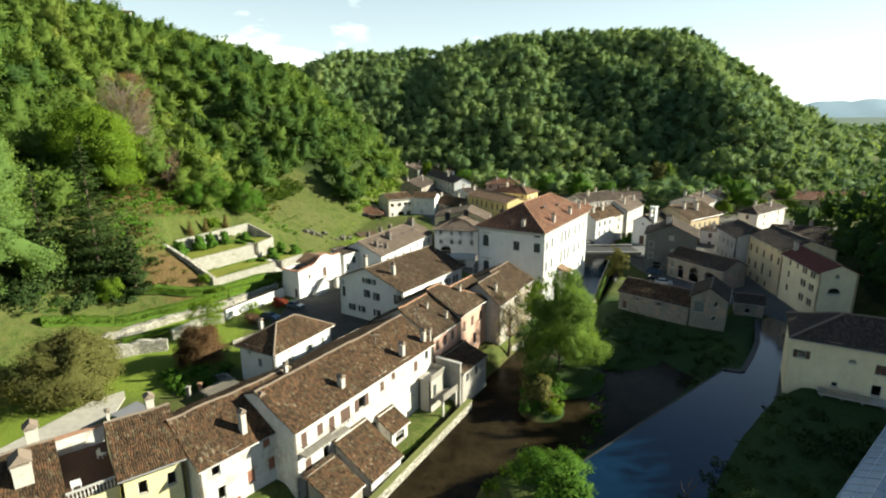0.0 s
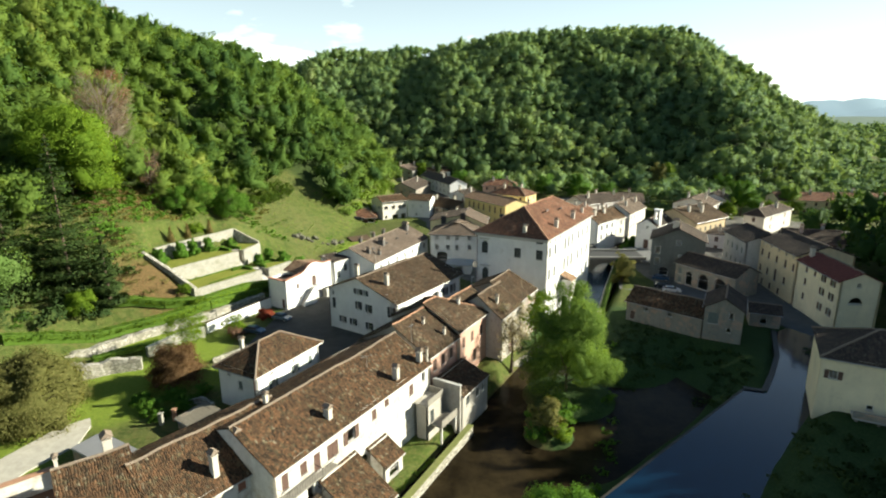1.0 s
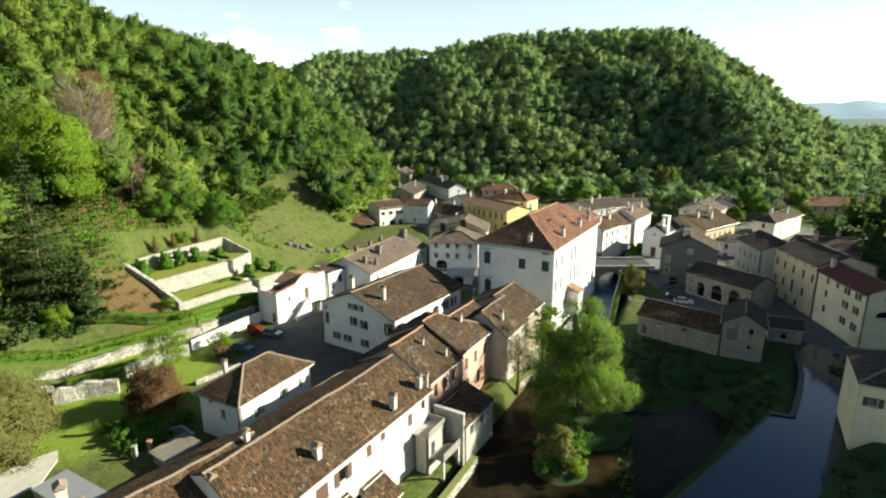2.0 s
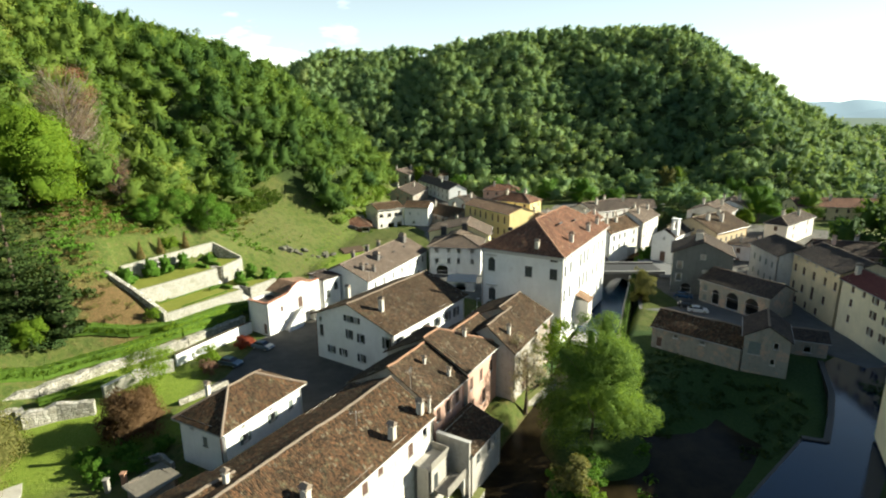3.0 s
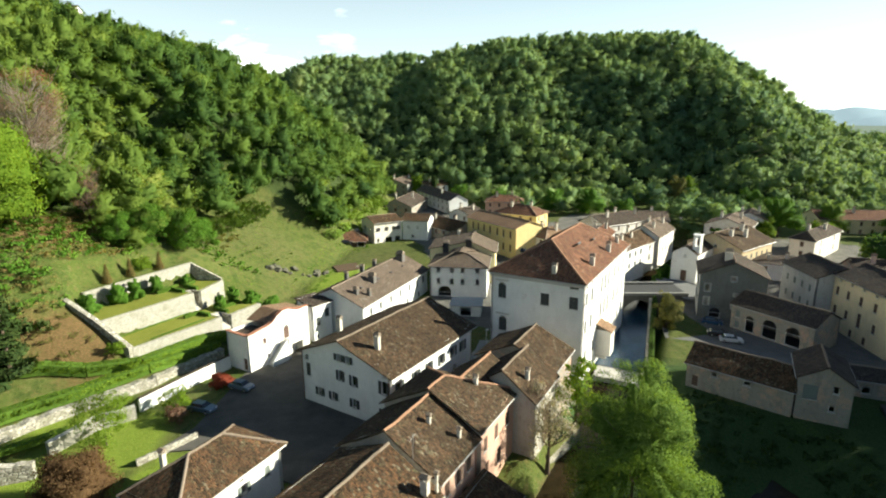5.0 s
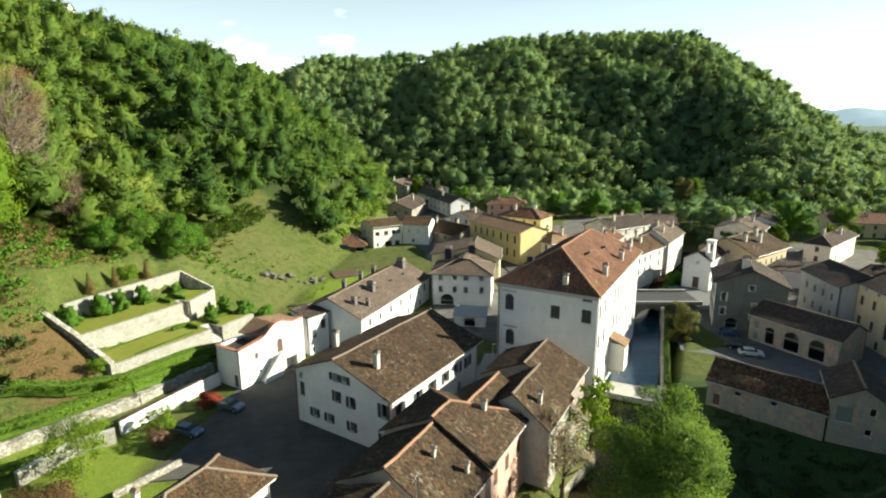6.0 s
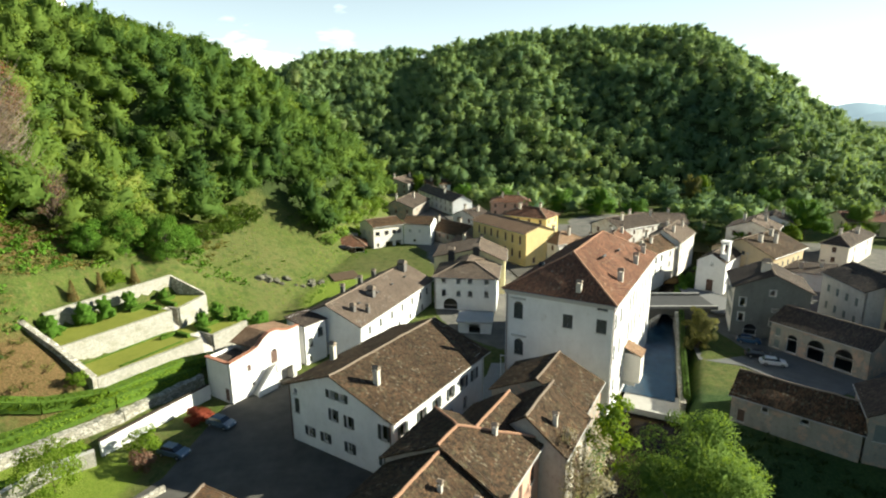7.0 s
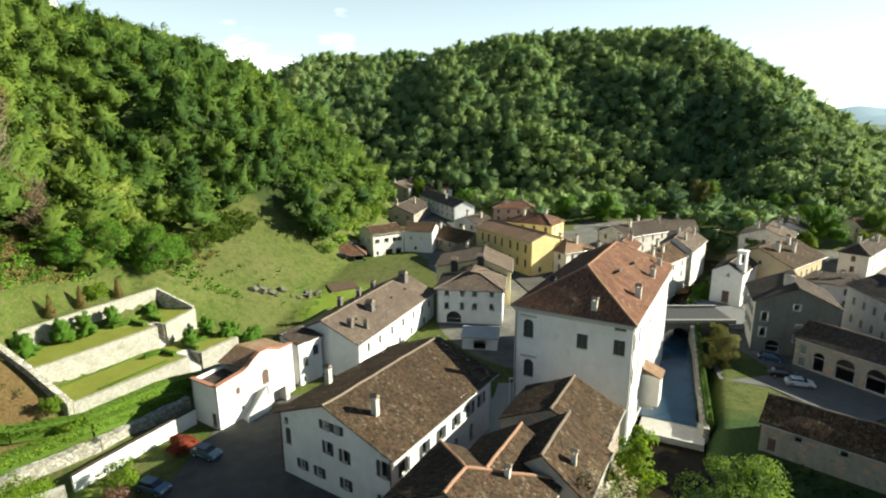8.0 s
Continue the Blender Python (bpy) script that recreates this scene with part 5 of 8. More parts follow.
house("pale_house", "pale cream house with a dark tiled hip roof", 51.6, 74.2, -30.0, 19.0, 11.0, 2.0, 10.5, 13.4, CREAM_PALE, TILE_DARK, "hx", over=0.4, run=6.5,
      windows=[("f", 1.5, 7.3, 1.0, 1.2, "s"), ("f", 7.6, 7.9, 0.8, 0.5, "x"), ("f", 10.9, 6.9, 1.3, 1.4, "cx"), ("f", 10.8, 3.6, 1.2, 1.6, "x"), ("f", 6.0, 3.8, 0.8, 0.7, "x"), ("f", 14.5, 6.9, 1.2, 1.4, "cx"), ("f", 14.5, 3.6, 1.2, 1.6, "x")], shutters=SHUTTER_BROWN)
house("church", "small white church with a gabled front and dark door", 61.4, 171.0, -44.0, 6.4, 13.0, 1.4, 8.9, 10.8, WHITE, TILE_DARK, "gy", over=0.2, over_g=0.1,
      windows=[("f", 3.3, 1.5, 1.5, 2.8, "cx"), ("f", 3.4, 7.8, 0.8, 0.8, "ax"), ("l", 4, 4.6, 0.9, 2.2, "ax")], shutters=SHUTTER_BROWN, category="church", group="")


def belfry():
    root = HOUSES["church"]
    bm = boxes((4.6, 5.0, 1.4, 3.0, 7.5, 11.6), (6.0, 6.4, 1.4, 3.0, 7.5, 11.6), (5.0, 6.0, 1.4, 3.0, 7.5, 9.2), (4.6, 6.4, 1.4, 3.0, 11.6, 12.2), (4.4, 6.6, 1.2, 3.2, 12.2, 12.4))
    tower = part("belfry", bm, WHITE, root)
    bm = bmesh.new()
    tube(bm, [(5.5, 2.2, 10.0), (5.5, 2.2, 10.3), (5.5, 2.2, 10.8), (5.5, 2.2, 11.0)], [0.38, 0.28, 0.2, 0.06], 10)
    part("bell", bm, COPPER, tower)


belfry()
house("tan_house", "ochre house with a broad brown roof and white chimneys", 70.6, 182.0, -55.0, 15.0, 18.0, 1.5, 9.6, 12.8, plaster("ochre_plaster", (0.58, 0.46, 0.29), amount=0.6), TILE_UMBER, "gy", over=0.8, over_g=0.7, windows=[*row("r", (3, 6, 9, 12, 15), 6.0, 1.0, 1.4, "cx"), *row("r", (3, 6, 9, 12, 15), 2.8, 1.0, 1.4, "cx"), ("f", 8, 8.6, 0.8, 1.0, "cx"), *row("f", (3, 7, 12), 5.4, 1.0, 1.5, "cx")], chimneys=[(10, 4, 10.6, 13.4, 0.9), (11.5, 9, 10.4, 13.2, 0.9), (9.0, 12, 11.4, 13.8, 0.9)])
house("riverside_house", "bright white house along the stream", 50.6, 174.9, 45.0, 12.0, 9.0, 0.0, 8.4, 11.0, WHITE, TILE_OLD, "gx", over=0.45, windows=[*row("f", (2.5, 6, 9.5), 5.6, 1.3, 1.6, "cx"), *row("f", (2.5, 6, 9.5), 2.6, 1.1, 1.6, "cx")], chimneys=[(3, 3, 9.4, 11.6, 0.8), (9, 3, 9.4, 11.4, 0.8)])
house("riverside_house", "white house with a mossy tiled roof", 58.0, 183.7, 45.0, 9.4, 9.0, 0.0, 7.6, 10.4, WHITE_OLD, TILE_OLD, "gx", over=0.45, windows=[*row("f", (2.5, 6.5), 5.0, 1.1, 1.6, "cx"), *row("f", (2.5, 6.5), 2.2, 1.1, 1.6, "cx")], chimneys=[(4, 6, 9.2, 11.4, 0.8)])
house("riverside_house", "row of cream houses along the stream", 66.2, 190.6, 52.0, 17.0, 10.0, 0.0, 8.6, 11.6, IVORY, TILE_GREY, "gx", over=0.45, windows=[*row("f", (2, 5, 8, 11, 14.5), 6.0, 1.0, 1.5, "cx"), *row("f", (2, 5, 8, 11, 14.5), 3.0, 1.0, 1.5, "cx")], chimneys=[(4, 3, 10, 12, 0.8), (9, 6, 10.5, 12.4, 0.8), (14, 3, 10, 12, 0.8)])

# the village behind
house("yellow_villa", "long yellow house with a tan roof and tall shuttered windows", 10.0, 212.6, -60.0, 25.4, 10.8, 1.5, 11.6, 13.3, YELLOW, TILE_TAN, "gx", over=0.6, sag=0.05, wall_b=PALE_YELLOW,
      windows=[*row("f", (3.4, 6.4, 9.6, 12.8, 16.6, 19.8, 23.2), 8.0, 0.9, 2.3, "cx"), *row("f", (3.4, 6.4, 9.6, 12.8, 16.6, 19.8, 23.2), 4.0, 0.9, 2.2, "cx"), ("r", 8.4, 3.2, 1.0, 1.8, "cx"), ("r", 3.4, 2.6, 1.0, 1.6, "cx")], shutters=SHUTTER_BROWN)
house("cream_house", "cream house with a brown tiled roof and wide windows", -21.4, 212.6, 32.0, 10.6, 10.0, 1.6, 9.6, 11.2, IVORY, TILE_OLD, "gx", over=0.6,
      windows=[*[("f", a, 6.4, 1.5, 1.3, "x") for a in (1.4, 4.6, 7.4, 9.2)], ("f", 1.4, 2.8, 0.9, 1.2, "x"), ("f", 5.4, 2.0, 2.6, 2.2, "x"), ("f", 8.8, 2.0, 2.0, 2.2, "x"), *row("l", (3, 7), 6.4, 1.1, 1.3, "x")])
house("white_wing", "white wing with small windows joined to the cream house", -12.2, 218.6, -14.0, 9.0, 9.0, 1.6, 9.6, 11.2, WHITE, TILE_OLD, "gx", over=0.6, windows=[("f", 2.2, 6.6, 0.8, 1.0, "x"), ("f", 5.4, 6.6, 0.8, 1.0, "x"), ("f", 3.6, 3.4, 0.9, 1.1, "x")])


def oriel():
    """A small plastered closet that juts from the palace wall above the water."""
    c, s = math.cos(radians(-31.4)), math.sin(radians(-31.4))
    ox, oy = 8.4 + 16.6 * c - 10.2 * s, 126.3 + 16.6 * s + 10.2 * c
    root = thing("oriel", pose(ox, oy, 0, 0, 0, -31.4), "small ivory plastered closet jutting from the palace wall", "oriel")
    part("body", boxes((0.01, 2.7, -0.2, 2.8, 0.4, 5.2), bevel=0.02), IVORY, root)
    part("roof", roof_bm([[(2.95, -0.45, 5.15), (2.95, 3.05, 5.15), (0.02, 3.05, 6.4), (0.02, -0.45, 6.4)]], 0.02, 2.0), TILE_TAN, root)
    for y in (0.3, 2.1):
        part("corbel", boxes((0.01, 2.0, y - 0.18, y + 0.18, -0.4, 0.4), bevel=0.03), SILL, root)


oriel()

house("street_shed", "low white shed with a flat grey roof beside the lane", 1.9, 147.4, -10.0, 6.6, 4.6, 0.4, 3.0, 3.3, WHITE, CONCRETE, "s", over=0.3, windows=[("f", 3.3, 0.5, 2.4, 1.9, "x")], category="shed", group="")


def roof_light(home, x, y, z, slope, w=1.2, h=0.9, turn=90.0):
    """A small glazed hatch lying on a roof slope."""
    hatch = part("roof_light", boxes((-w / 2, w / 2, -h / 2, h / 2, -0.1, 0.22), bevel=0.03), METAL_DARK, HOUSES[home], "dark metal roof light", pose(x, y, z, 0, 0, turn) @ pose(0, 0, 0, slope, 0, 0))
    part("pane", boxes((-w / 2 + 0.1, w / 2 - 0.1, -h / 2 + 0.1, h / 2 - 0.1, 0.22, 0.24)), GLASS, hatch)


roof_light("palace", 11.6, 12.0, 20.4, -30, 1.8, 1.3, 90)
roof_light("palace", 4.0, 4.6, 20.0, 30, 0.9, 0.8, 0)
roof_light("palace", 12.4, 20.0, 19.9, -30, 1.0, 0.8, 90)
for y in (6.0, 13.0, 19.0, 25.0):
    roof_light("long_white_house", 10.0, y, 8.5, -24, 0.8, 0.7, 90)


def deck():
    """A concrete deck on posts along the front of the pale house."""
    m = HOUSES["pale_house"].matrix_basis
    root = thing("deck", m @ pose(0, 0, 0), "weathered concrete deck on short posts before the house", "deck")
    part("slab", boxes((4.0, 17.0, -2.2, -0.05, 1.1, 1.35), bevel=0.03), CONCRETE, root)
    part("parapet", boxes((4.0, 10.0, -2.2, -2.0, 1.35, 2.2), bevel=0.02), OLD_WALL, root)
    for i in range(6):
        part("post", boxes((4.3 + 2.4 * i, 4.6 + 2.4 * i, -2.1, -1.8, -1.2, 1.1)), OLD_WALL, root)


deck()


def antenna(x, y, z, turn):
    root = thing("roof_antenna", pose(x, y, z, 0, 0, turn), "thin metal television antenna on the roof ridge", "antenna", "roof antennas")
    bm = bmesh.new()
    tube(bm, [(0, 0, -0.6), (0, 0, 2.2)], 0.03, 5)
    part("mast", bm, GUTTER, root)
    for i in range(5):
        bm = bmesh.new()
        tube(bm, [(0.3 * i - 0.6, -0.45 + 0.05 * i, 2.0), (0.3 * i - 0.6, 0.45 - 0.05 * i, 2.0)], 0.015, 4)
        part("rod", bm, GUTTER, root)
    bm = bmesh.new()
    tube(bm, [(-0.75, 0, 2.0), (0.75, 0, 2.0)], 0.02, 4)
    part("boom", bm, GUTTER, root)


def downpipe(home, x, y, low, high):
    bm = bmesh.new()
    tube(bm, [(x, y, low), (x, y, high)], 0.07, 6)
    part("downpipe", bm, COPPER, HOUSES[home])


antenna(*beside(20.0, -4.0), 9.2, 20)
antenna(*beside(29.0, -3.0), 10.6, 70)
antenna(-14.0, 122.0, 11.0, 10)
antenna(-18.5, 150.0, 9.4, 35)
antenna(62.0, 152.0, 13.0, 60)
antenna(72.0, 190.0, 12.4, 15)
for spec in ((-0.3, 16.9, -0.3, 0.0, 16.2, 16.65), (16.6, 16.9, 0.0, 33.0, 16.2, 16.65), (-0.18, 16.78, -0.18, 0.0, 15.95, 16.2), (16.6, 16.78, 0.0, 33.0, 15.95, 16.2)):
    part("cornice", boxes(spec, bevel=0.04), SILL, HOUSES["palace"], "grey stone cornice under the eaves")
downpipe("palace", 0.25, -0.12, 0.2, 16.9)
downpipe("palace", 16.72, 0.3, 0.2, 16.9)
downpipe("manor_wing", 0.2, -0.12, 0.0, 8.4)
downpipe("manor_wing", 17.2, -0.12, 0.0, 8.4)
downpipe("white_block_house", 0.2, -0.12, 0.0, 8.0)
downpipe("hip_house", 7.4, -0.12, 0.0, 6.4)
VILLAGE_PLOTS = []
for x, y, turn, w, d, base, eave, ridge, wall, roof, kind in (
        (5.7, 263.0, 20.0, 8.6, 43.0, 2.5, 9.8, 12.0, WHITE, TILE_GREY, "gy"), (-30.0, 330.0, -20.0, 16.0, 25.0, 4.0, 10.0, 12.6, GREY, TILE_GREY, "gy"),
        (-6.0, 325.0, 12.0, 13.5, 9.0, 3.0, 9.2, 11.4, WHITE, TILE_OLD, "gx"), (-24.0, 262.0, -15.0, 14.0, 26.0, 2.5, 8.0, 11.0, OLD_WALL, TILE_DARK, "gy"),
        (-7.0, 229.0, -54.0, 22.0, 9.0, 2.0, 6.6, 9.4, OLD_WALL, TILE_OLD, "gx"), (2.0, 205.0, -48.0, 13.0, 8.0, 1.5, 6.0, 7.6, OLD_WALL, TILE_TAN, "gx"), (4.9, 243.0, -48.0, 11.0, 9.0, 2.5, 8.2, 10.2, WHITE, TILE_DARK, "gy"),
        (21.5, 266.0, -10.0, 16.0, 9.0, 3.0, 9.0, 11.2, PINK, TILE_WARM, "hx"), (21.0, 226.0, -36.0, 16.0, 10.0, 2.0, 11.0, 13.4, YELLOW, TILE_WARM, "hx"),
        (27.7, 198.6, -62.0, 9.0, 10.5, 1.5, 8.5, 10.8, IVORY, TILE_TAN, "hy"), (38.0, 193.0, -31.0, 9.0, 10.0, 1.5, 7.2, 9.2, IVORY, TILE_OLD, "gy"),
        (46.0, 198.0, -31.0, 7.0, 9.0, 1.5, 8.2, 10.2, WHITE, TILE_WARM, "gy"), (56.0, 210.0, 30.0, 18.0, 12.0, 2.0, 8.4, 11.0, WHITE_OLD, TILE_DARK, "gx"),
        (66.0, 222.0, -10.0, 16.0, 11.0, 2.0, 8.4, 10.6, OLD_WALL, TILE_GREY, "gx"), (88.0, 207.0, -40.0, 13.0, 14.0, 2.0, 9.4, 12.0, WHITE_OLD, TILE_GREY, "gy"),
        (101.0, 216.0, -35.0, 12.0, 12.0, 2.0, 9.4, 12.0, WHITE, TILE_GREY, "gy"), (104.9, 188.8, -52.0, 6.4, 24.0, 1.0, 8.5, 10.4, IVORY, TILE_DARK, "hy"),
        (137.0, 221.0, -8.0, 44.0, 12.0, 1.5, 8.0, 10.4, CREAM, TILE_WARM, "gx"),
        (84.0, 171.5, -30.0, 11.0, 8.0, 0.8, 5.6, 6.4, WHITE, TILE_DARK, "s"), (96.0, 152.0, -20.0, 14.0, 9.0, 0.5, 8.0, 10.4, OLD_WALL, TILE_DARK, "gx"),
        (-172.0, 290.0, 10.0, 14.0, 9.0, 80.0, 92.0, 94.0, WHITE, TILE_OLD, "gx")):
    VILLAGE_PLOTS.append((x, y, turn, w, d))
    n = 0 if d > 40 else int(w // 4)
    wins = [("f", w * (i + 0.5) / n, eave - q, 1.0, 1.5, "cx") for i in range(n) for q in (2.4, 5.2)] + [("r", d * (i + 0.5) / 2, eave - q, 1.0, 1.5, "cx") for i in range(2) for q in (2.4, 5.2)] + [("l", d * (i + 0.5) / max(2, int(d // 5)), eave - q, 1.0, 1.5, "cx") for i in range(max(2, int(d // 5))) for q in (2.2, 5.0)]
    house("village_house", {WHITE: "white", IVORY: "ivory", WHITE_OLD: "off-white", OLD_WALL: "weathered", YELLOW: "yellow", CREAM: "cream", PINK: "pinkish", GREY: "grey"}[wall] + " village house with a tiled roof and shuttered windows",
          x, y, turn, w, d, base, eave, ridge, wall, roof, kind, windows=wins, shutters=SHUTTER_BROWN, over=0.5, sag=0.08, chimneys=[(w * 0.3, d * 0.35, ridge - 1.4, ridge + 0.9, 0.8), (w * 0.7, d * 0.6, ridge - 1.4, ridge + 0.9, 0.8)])


# ---- walls, terraces, weir, bridge, paving ----
def sheet(name, label, pts, z, mat, thick=0.3, kind="structure", category="paving", parent=None):
    bm = bmesh.new()
    f = bm.faces.new([bm.verts.new((x, y, z if not isinstance(z, (list, tuple)) else z[i])) for i, (x, y) in enumerate(pts)])
    bm.normal_update()
    if f.normal.z < 0:
        f.normal_flip()
    r = bmesh.ops.extrude_face_region(bm, geom=[f])
    for v in r["geom"]:
        if isinstance(v, bmesh.types.BMVert):
            v.co.z -= thick
    bmesh.ops.recalc_face_normals(bm, faces=bm.faces[:])
    ob = part(name, bm, mat, parent)
    if parent is None:
        tagged(ob, label, category, kind=kind)
    return ob


def lawn_material(name, dark, mid, light):
    k = Nodes(name)
    p = k.spot()
    fine, big = k.noise(p, 5.0, 5, 0.75), k.noise(p, 0.3, 5, 0.65)
    c = k.ramp(k.maths("ADD", k.maths("MULTIPLY", fine, 0.5), k.maths("MULTIPLY", big, 0.5)), [(0.3, dark), (0.5, mid), (0.72, light)])
    k.bump(fine, 0.8, 0.1)
    return k.done(c, 0.95)


LAWN = lawn_material("lawn", (0.115, 0.135, 0.020), (0.175, 0.190, 0.032), (0.235, 0.235, 0.055))
ASPHALT = plain("asphalt", (0.092, 0.086, 0.075), 0.9, 0.65, 0.3, bump=0.01)
GRAVEL = plain("pale_gravel", (0.40, 0.37, 0.31), 0.95, 0.4, 0.9, bump=0.02)

sheet("courtyard_paving", "dark asphalt courtyard between the houses", [(-39.5, 98), (-36.5, 104), (-35, 121), (-26, 134), (-21, 113), (-8, 103), (-11, 96), (-19, 91), (-24, 93), (-31, 99)], 0.02, ASPHALT)
sheet("lane_paving", "narrow asphalt lane beside the palace", [(-8, 103), (-2, 101), (4, 112), (8, 127), (16, 142), (24, 158), (18, 190), (8, 196), (14, 160), (6, 130)], 0.05, plain("pale_lane", (0.30, 0.29, 0.26), 0.9, 0.25, 1.0, bump=0.01))
sheet("yard_paving", "grey paved yard and street on the far bank", [(51, 131), (57, 119), (64, 122), (72, 104), (78, 104), (80, 150), (70, 158), (62, 167), (56, 158), (55, 150), (46.5, 141), (44.5, 134)], 0.12, plain("grey_paving", (0.12, 0.12, 0.115), 0.9, 0.35, 0.5))
sheet("street_paving", "pale street leading up the village", [(18, 190), (24, 158), (30, 168), (26, 190), (34, 200), (36, 260), (-2, 300), (-6, 298), (4, 255), (10, 220), (12, 200)], [1.9, 1.3, 1.5, 2.0, 2.3, 3.7, 3.7, 3.7, 3.7, 3.0, 2.4], ASPHALT)
sheet("garden_path", "pale gravel path past the garden", [(-62, 52), (-53, 54), (-51.2, 65.5), (-48.4, 71.2), (-49.4, 75.6), (-50.8, 77.7), (-53.6, 75.3), (-56.2, 68.4), (-59, 61)], 0.06, GRAVEL)

# three stepped garden terraces
U1, V1 = Vector((-0.87, 0.49, 0)), Vector((0.49, 0.87, 0))


def terrace_point(a, b):
    p = Vector((-53.0, 119.8, 0)) + V1 * a + U1 * b
    return p.x, p.y


def terrace(corners, z, label):
    sheet("garden_terrace", label, [terrace_point(*c) for c in corners], z, LAWN, thick=4.2, category="terrace")


def terrace_wall(label, ends, thick=0.6, mat=None, coping=None):
    """A retaining wall through points (along, back, top, foot) of the garden's own axes."""
    wall_line("terrace_wall", label, [(*terrace_point(a, b), top, foot) for a, b, top, foot in ends], thick, mat or STONE_PALE, coping)


terrace([(0.2, 0.0), (17.3, -1.0), (17.3, 7.0), (0.2, 7.2)], 5.55, "mown grass garden terrace held by a stone wall")
terrace([(17.3, 2.4), (19.8, 2.4), (19.8, -0.7), (27.4, -0.7), (27.4, 7.2), (17.3, 7.2)], 5.25, "small mown grass wing of the lower terrace")
terrace([(-0.6, 7.4), (17.7, 7.0), (17.7, 15.4), (-0.6, 15.2)], 9.25, "mown grass garden terrace held by a stone wall")
terrace([(17.7, 9.4), (19.3, 9.4), (19.3, 7.2), (26.9, 9.5), (24.6, 15.4), (17.7, 15.4)], 9.05, "small mown grass wing of the upper terrace")
terrace([(1.6, 15.6), (24.4, 16.4), (24.4, 18.6), (1.6, 19.6)], 12.55, "narrow top terrace of rough grass")
terrace_wall("pale stone retaining wall of the lower garden terrace", [(0.0, 0.0, 5.6, 2.6), (17.3, -1.1, 5.6, 2.6)])
terrace_wall("short stone return wall beside the garden steps", [(17.3, -1.1, 5.6, 2.6), (17.3, 2.4, 5.6, 2.6), (19.8, 2.4, 5.3, 2.6), (19.8, -0.8, 5.3, 2.6)], 0.4, STONE)
terrace_wall("pale stone wall of the lower terrace wing", [(19.8, -0.8, 5.35, 2.4), (27.5, -0.8, 5.35, 2.2)])
terrace_wall("pale stone retaining wall of the middle garden terrace", [(-0.8, 7.4, 9.3, 5.5), (17.7, 6.9, 9.3, 5.5)])
terrace_wall("short stone return wall beside the upper steps", [(17.7, 6.9, 9.3, 5.5), (17.7, 9.4, 9.3, 5.5), (19.3, 9.4, 9.1, 5.3), (19.3, 7.1, 9.1, 5.3)], 0.4, STONE)
terrace_wall("pale stone wall of the upper terrace wing", [(19.3, 7.1, 9.15, 5.2), (27.0, 9.5, 9.15, 5.0)])
terrace_wall("pale stone retaining wall of the top garden terrace", [(1.5, 15.4, 12.7, 9.2), (24.5, 16.1, 12.9, 9.1)])
terrace_wall("sloping stone end wall of the terraces", [(-0.4, -0.3, 5.9, 2.4), (-1.1, 7.2, 9.6, 5.0), (-2.2, 15.4, 13.1, 8.8)], 0.7, STONE, STONE)
terrace_wall("sloping shaded stone wall closing the upper terrace", [(24.6, 16.1, 12.9, 9.0), (27.0, 9.6, 9.6, 6.0)], 0.5, STONE)


def garden_steps(a, b, z, rise, wide, label):
    """A short flight of stone steps in the slot between two terrace walls."""
    x, y = terrace_point(a, b)
    root = thing("garden_steps", pose(x, y, z, 0, 0, 60.6), label, "steps", kind="structure")
    n = 10
    for i in range(n):
        part("step", boxes((0.1, wide - 0.1, 0.32 * i, 0.32 * i + 0.36, -0.6, rise * (i + 1) / n), bevel=0.015), CONCRETE, root)


garden_steps(17.5, -1.0, 2.7, 2.6, 2.1, "worn stone steps up to the lower terrace")
garden_steps(17.9, 7.0, 5.3, 3.7, 1.3, "worn stone steps up to the middle terrace")

wall_line("garden_wall", "long white plastered garden wall with a tiled coping", [(-46.8, 109.0, 2.0, 0), (-43.0, 116.0, 2.1, 0), (-38.4, 123.6, 2.3, 0)], 0.4, WHITE, TILE_DARK)
wall_line("garden_wall", "mossy rubble retaining wall below the hedge", [(-72, 90, 1.3, 0), (-63.7, 98.9, 1.4, 0), (-59.6, 105.0, 1.4, 0), (-55.2, 110.4, 1.4, 0), (-48.6, 117.4, 1.5, 0), (-41.6, 128.4, 1.7, 0)], 1.3, RUBBLE, None, rough=0.4)
wall_line("garden_wall", "rubble stone wall with a corner in the lawn", [(-66.0, 86.0, 2.0, 0), (-61.0, 91.4, 2.2, 0), (-59.3, 89.6, 2.3, 0), (-56.0, 92.0, 2.2, 0), (-51.6, 93.6, 2.0, 0)], 1.0, RUBBLE, None, rough=0.5)
wall_line("garden_wall", "pale stone garden wall beside the lawn", [(-53.0, 98.0, 1.7, 0), (-50.2, 104.4, 1.8, 0), (-46.4, 107.2, 1.8, 0)], 0.6, STONE_PALE, CONCRETE)
wall_line("garden_wall", "low wall along the courtyard garden", [(-40.2, 95.4, 0.8, 0), (-36.2, 100.0, 0.8, 0), (-35.1, 101.6, 0.8, 0)], 0.35, STONE, None)
wall_line("quay_wall", "mossy stone quay wall along the stream", [(-17, 40, -1.9, -4), (-6.8, 58.0, -1.8, -4), (1.6, 73.0, -1.8, -4), (4.2, 77.5, -1.7, -4)], 0.7, STONE, plain("mossy_coping", (0.16, 0.17, 0.06), 0.95, 0.35, 1.5))
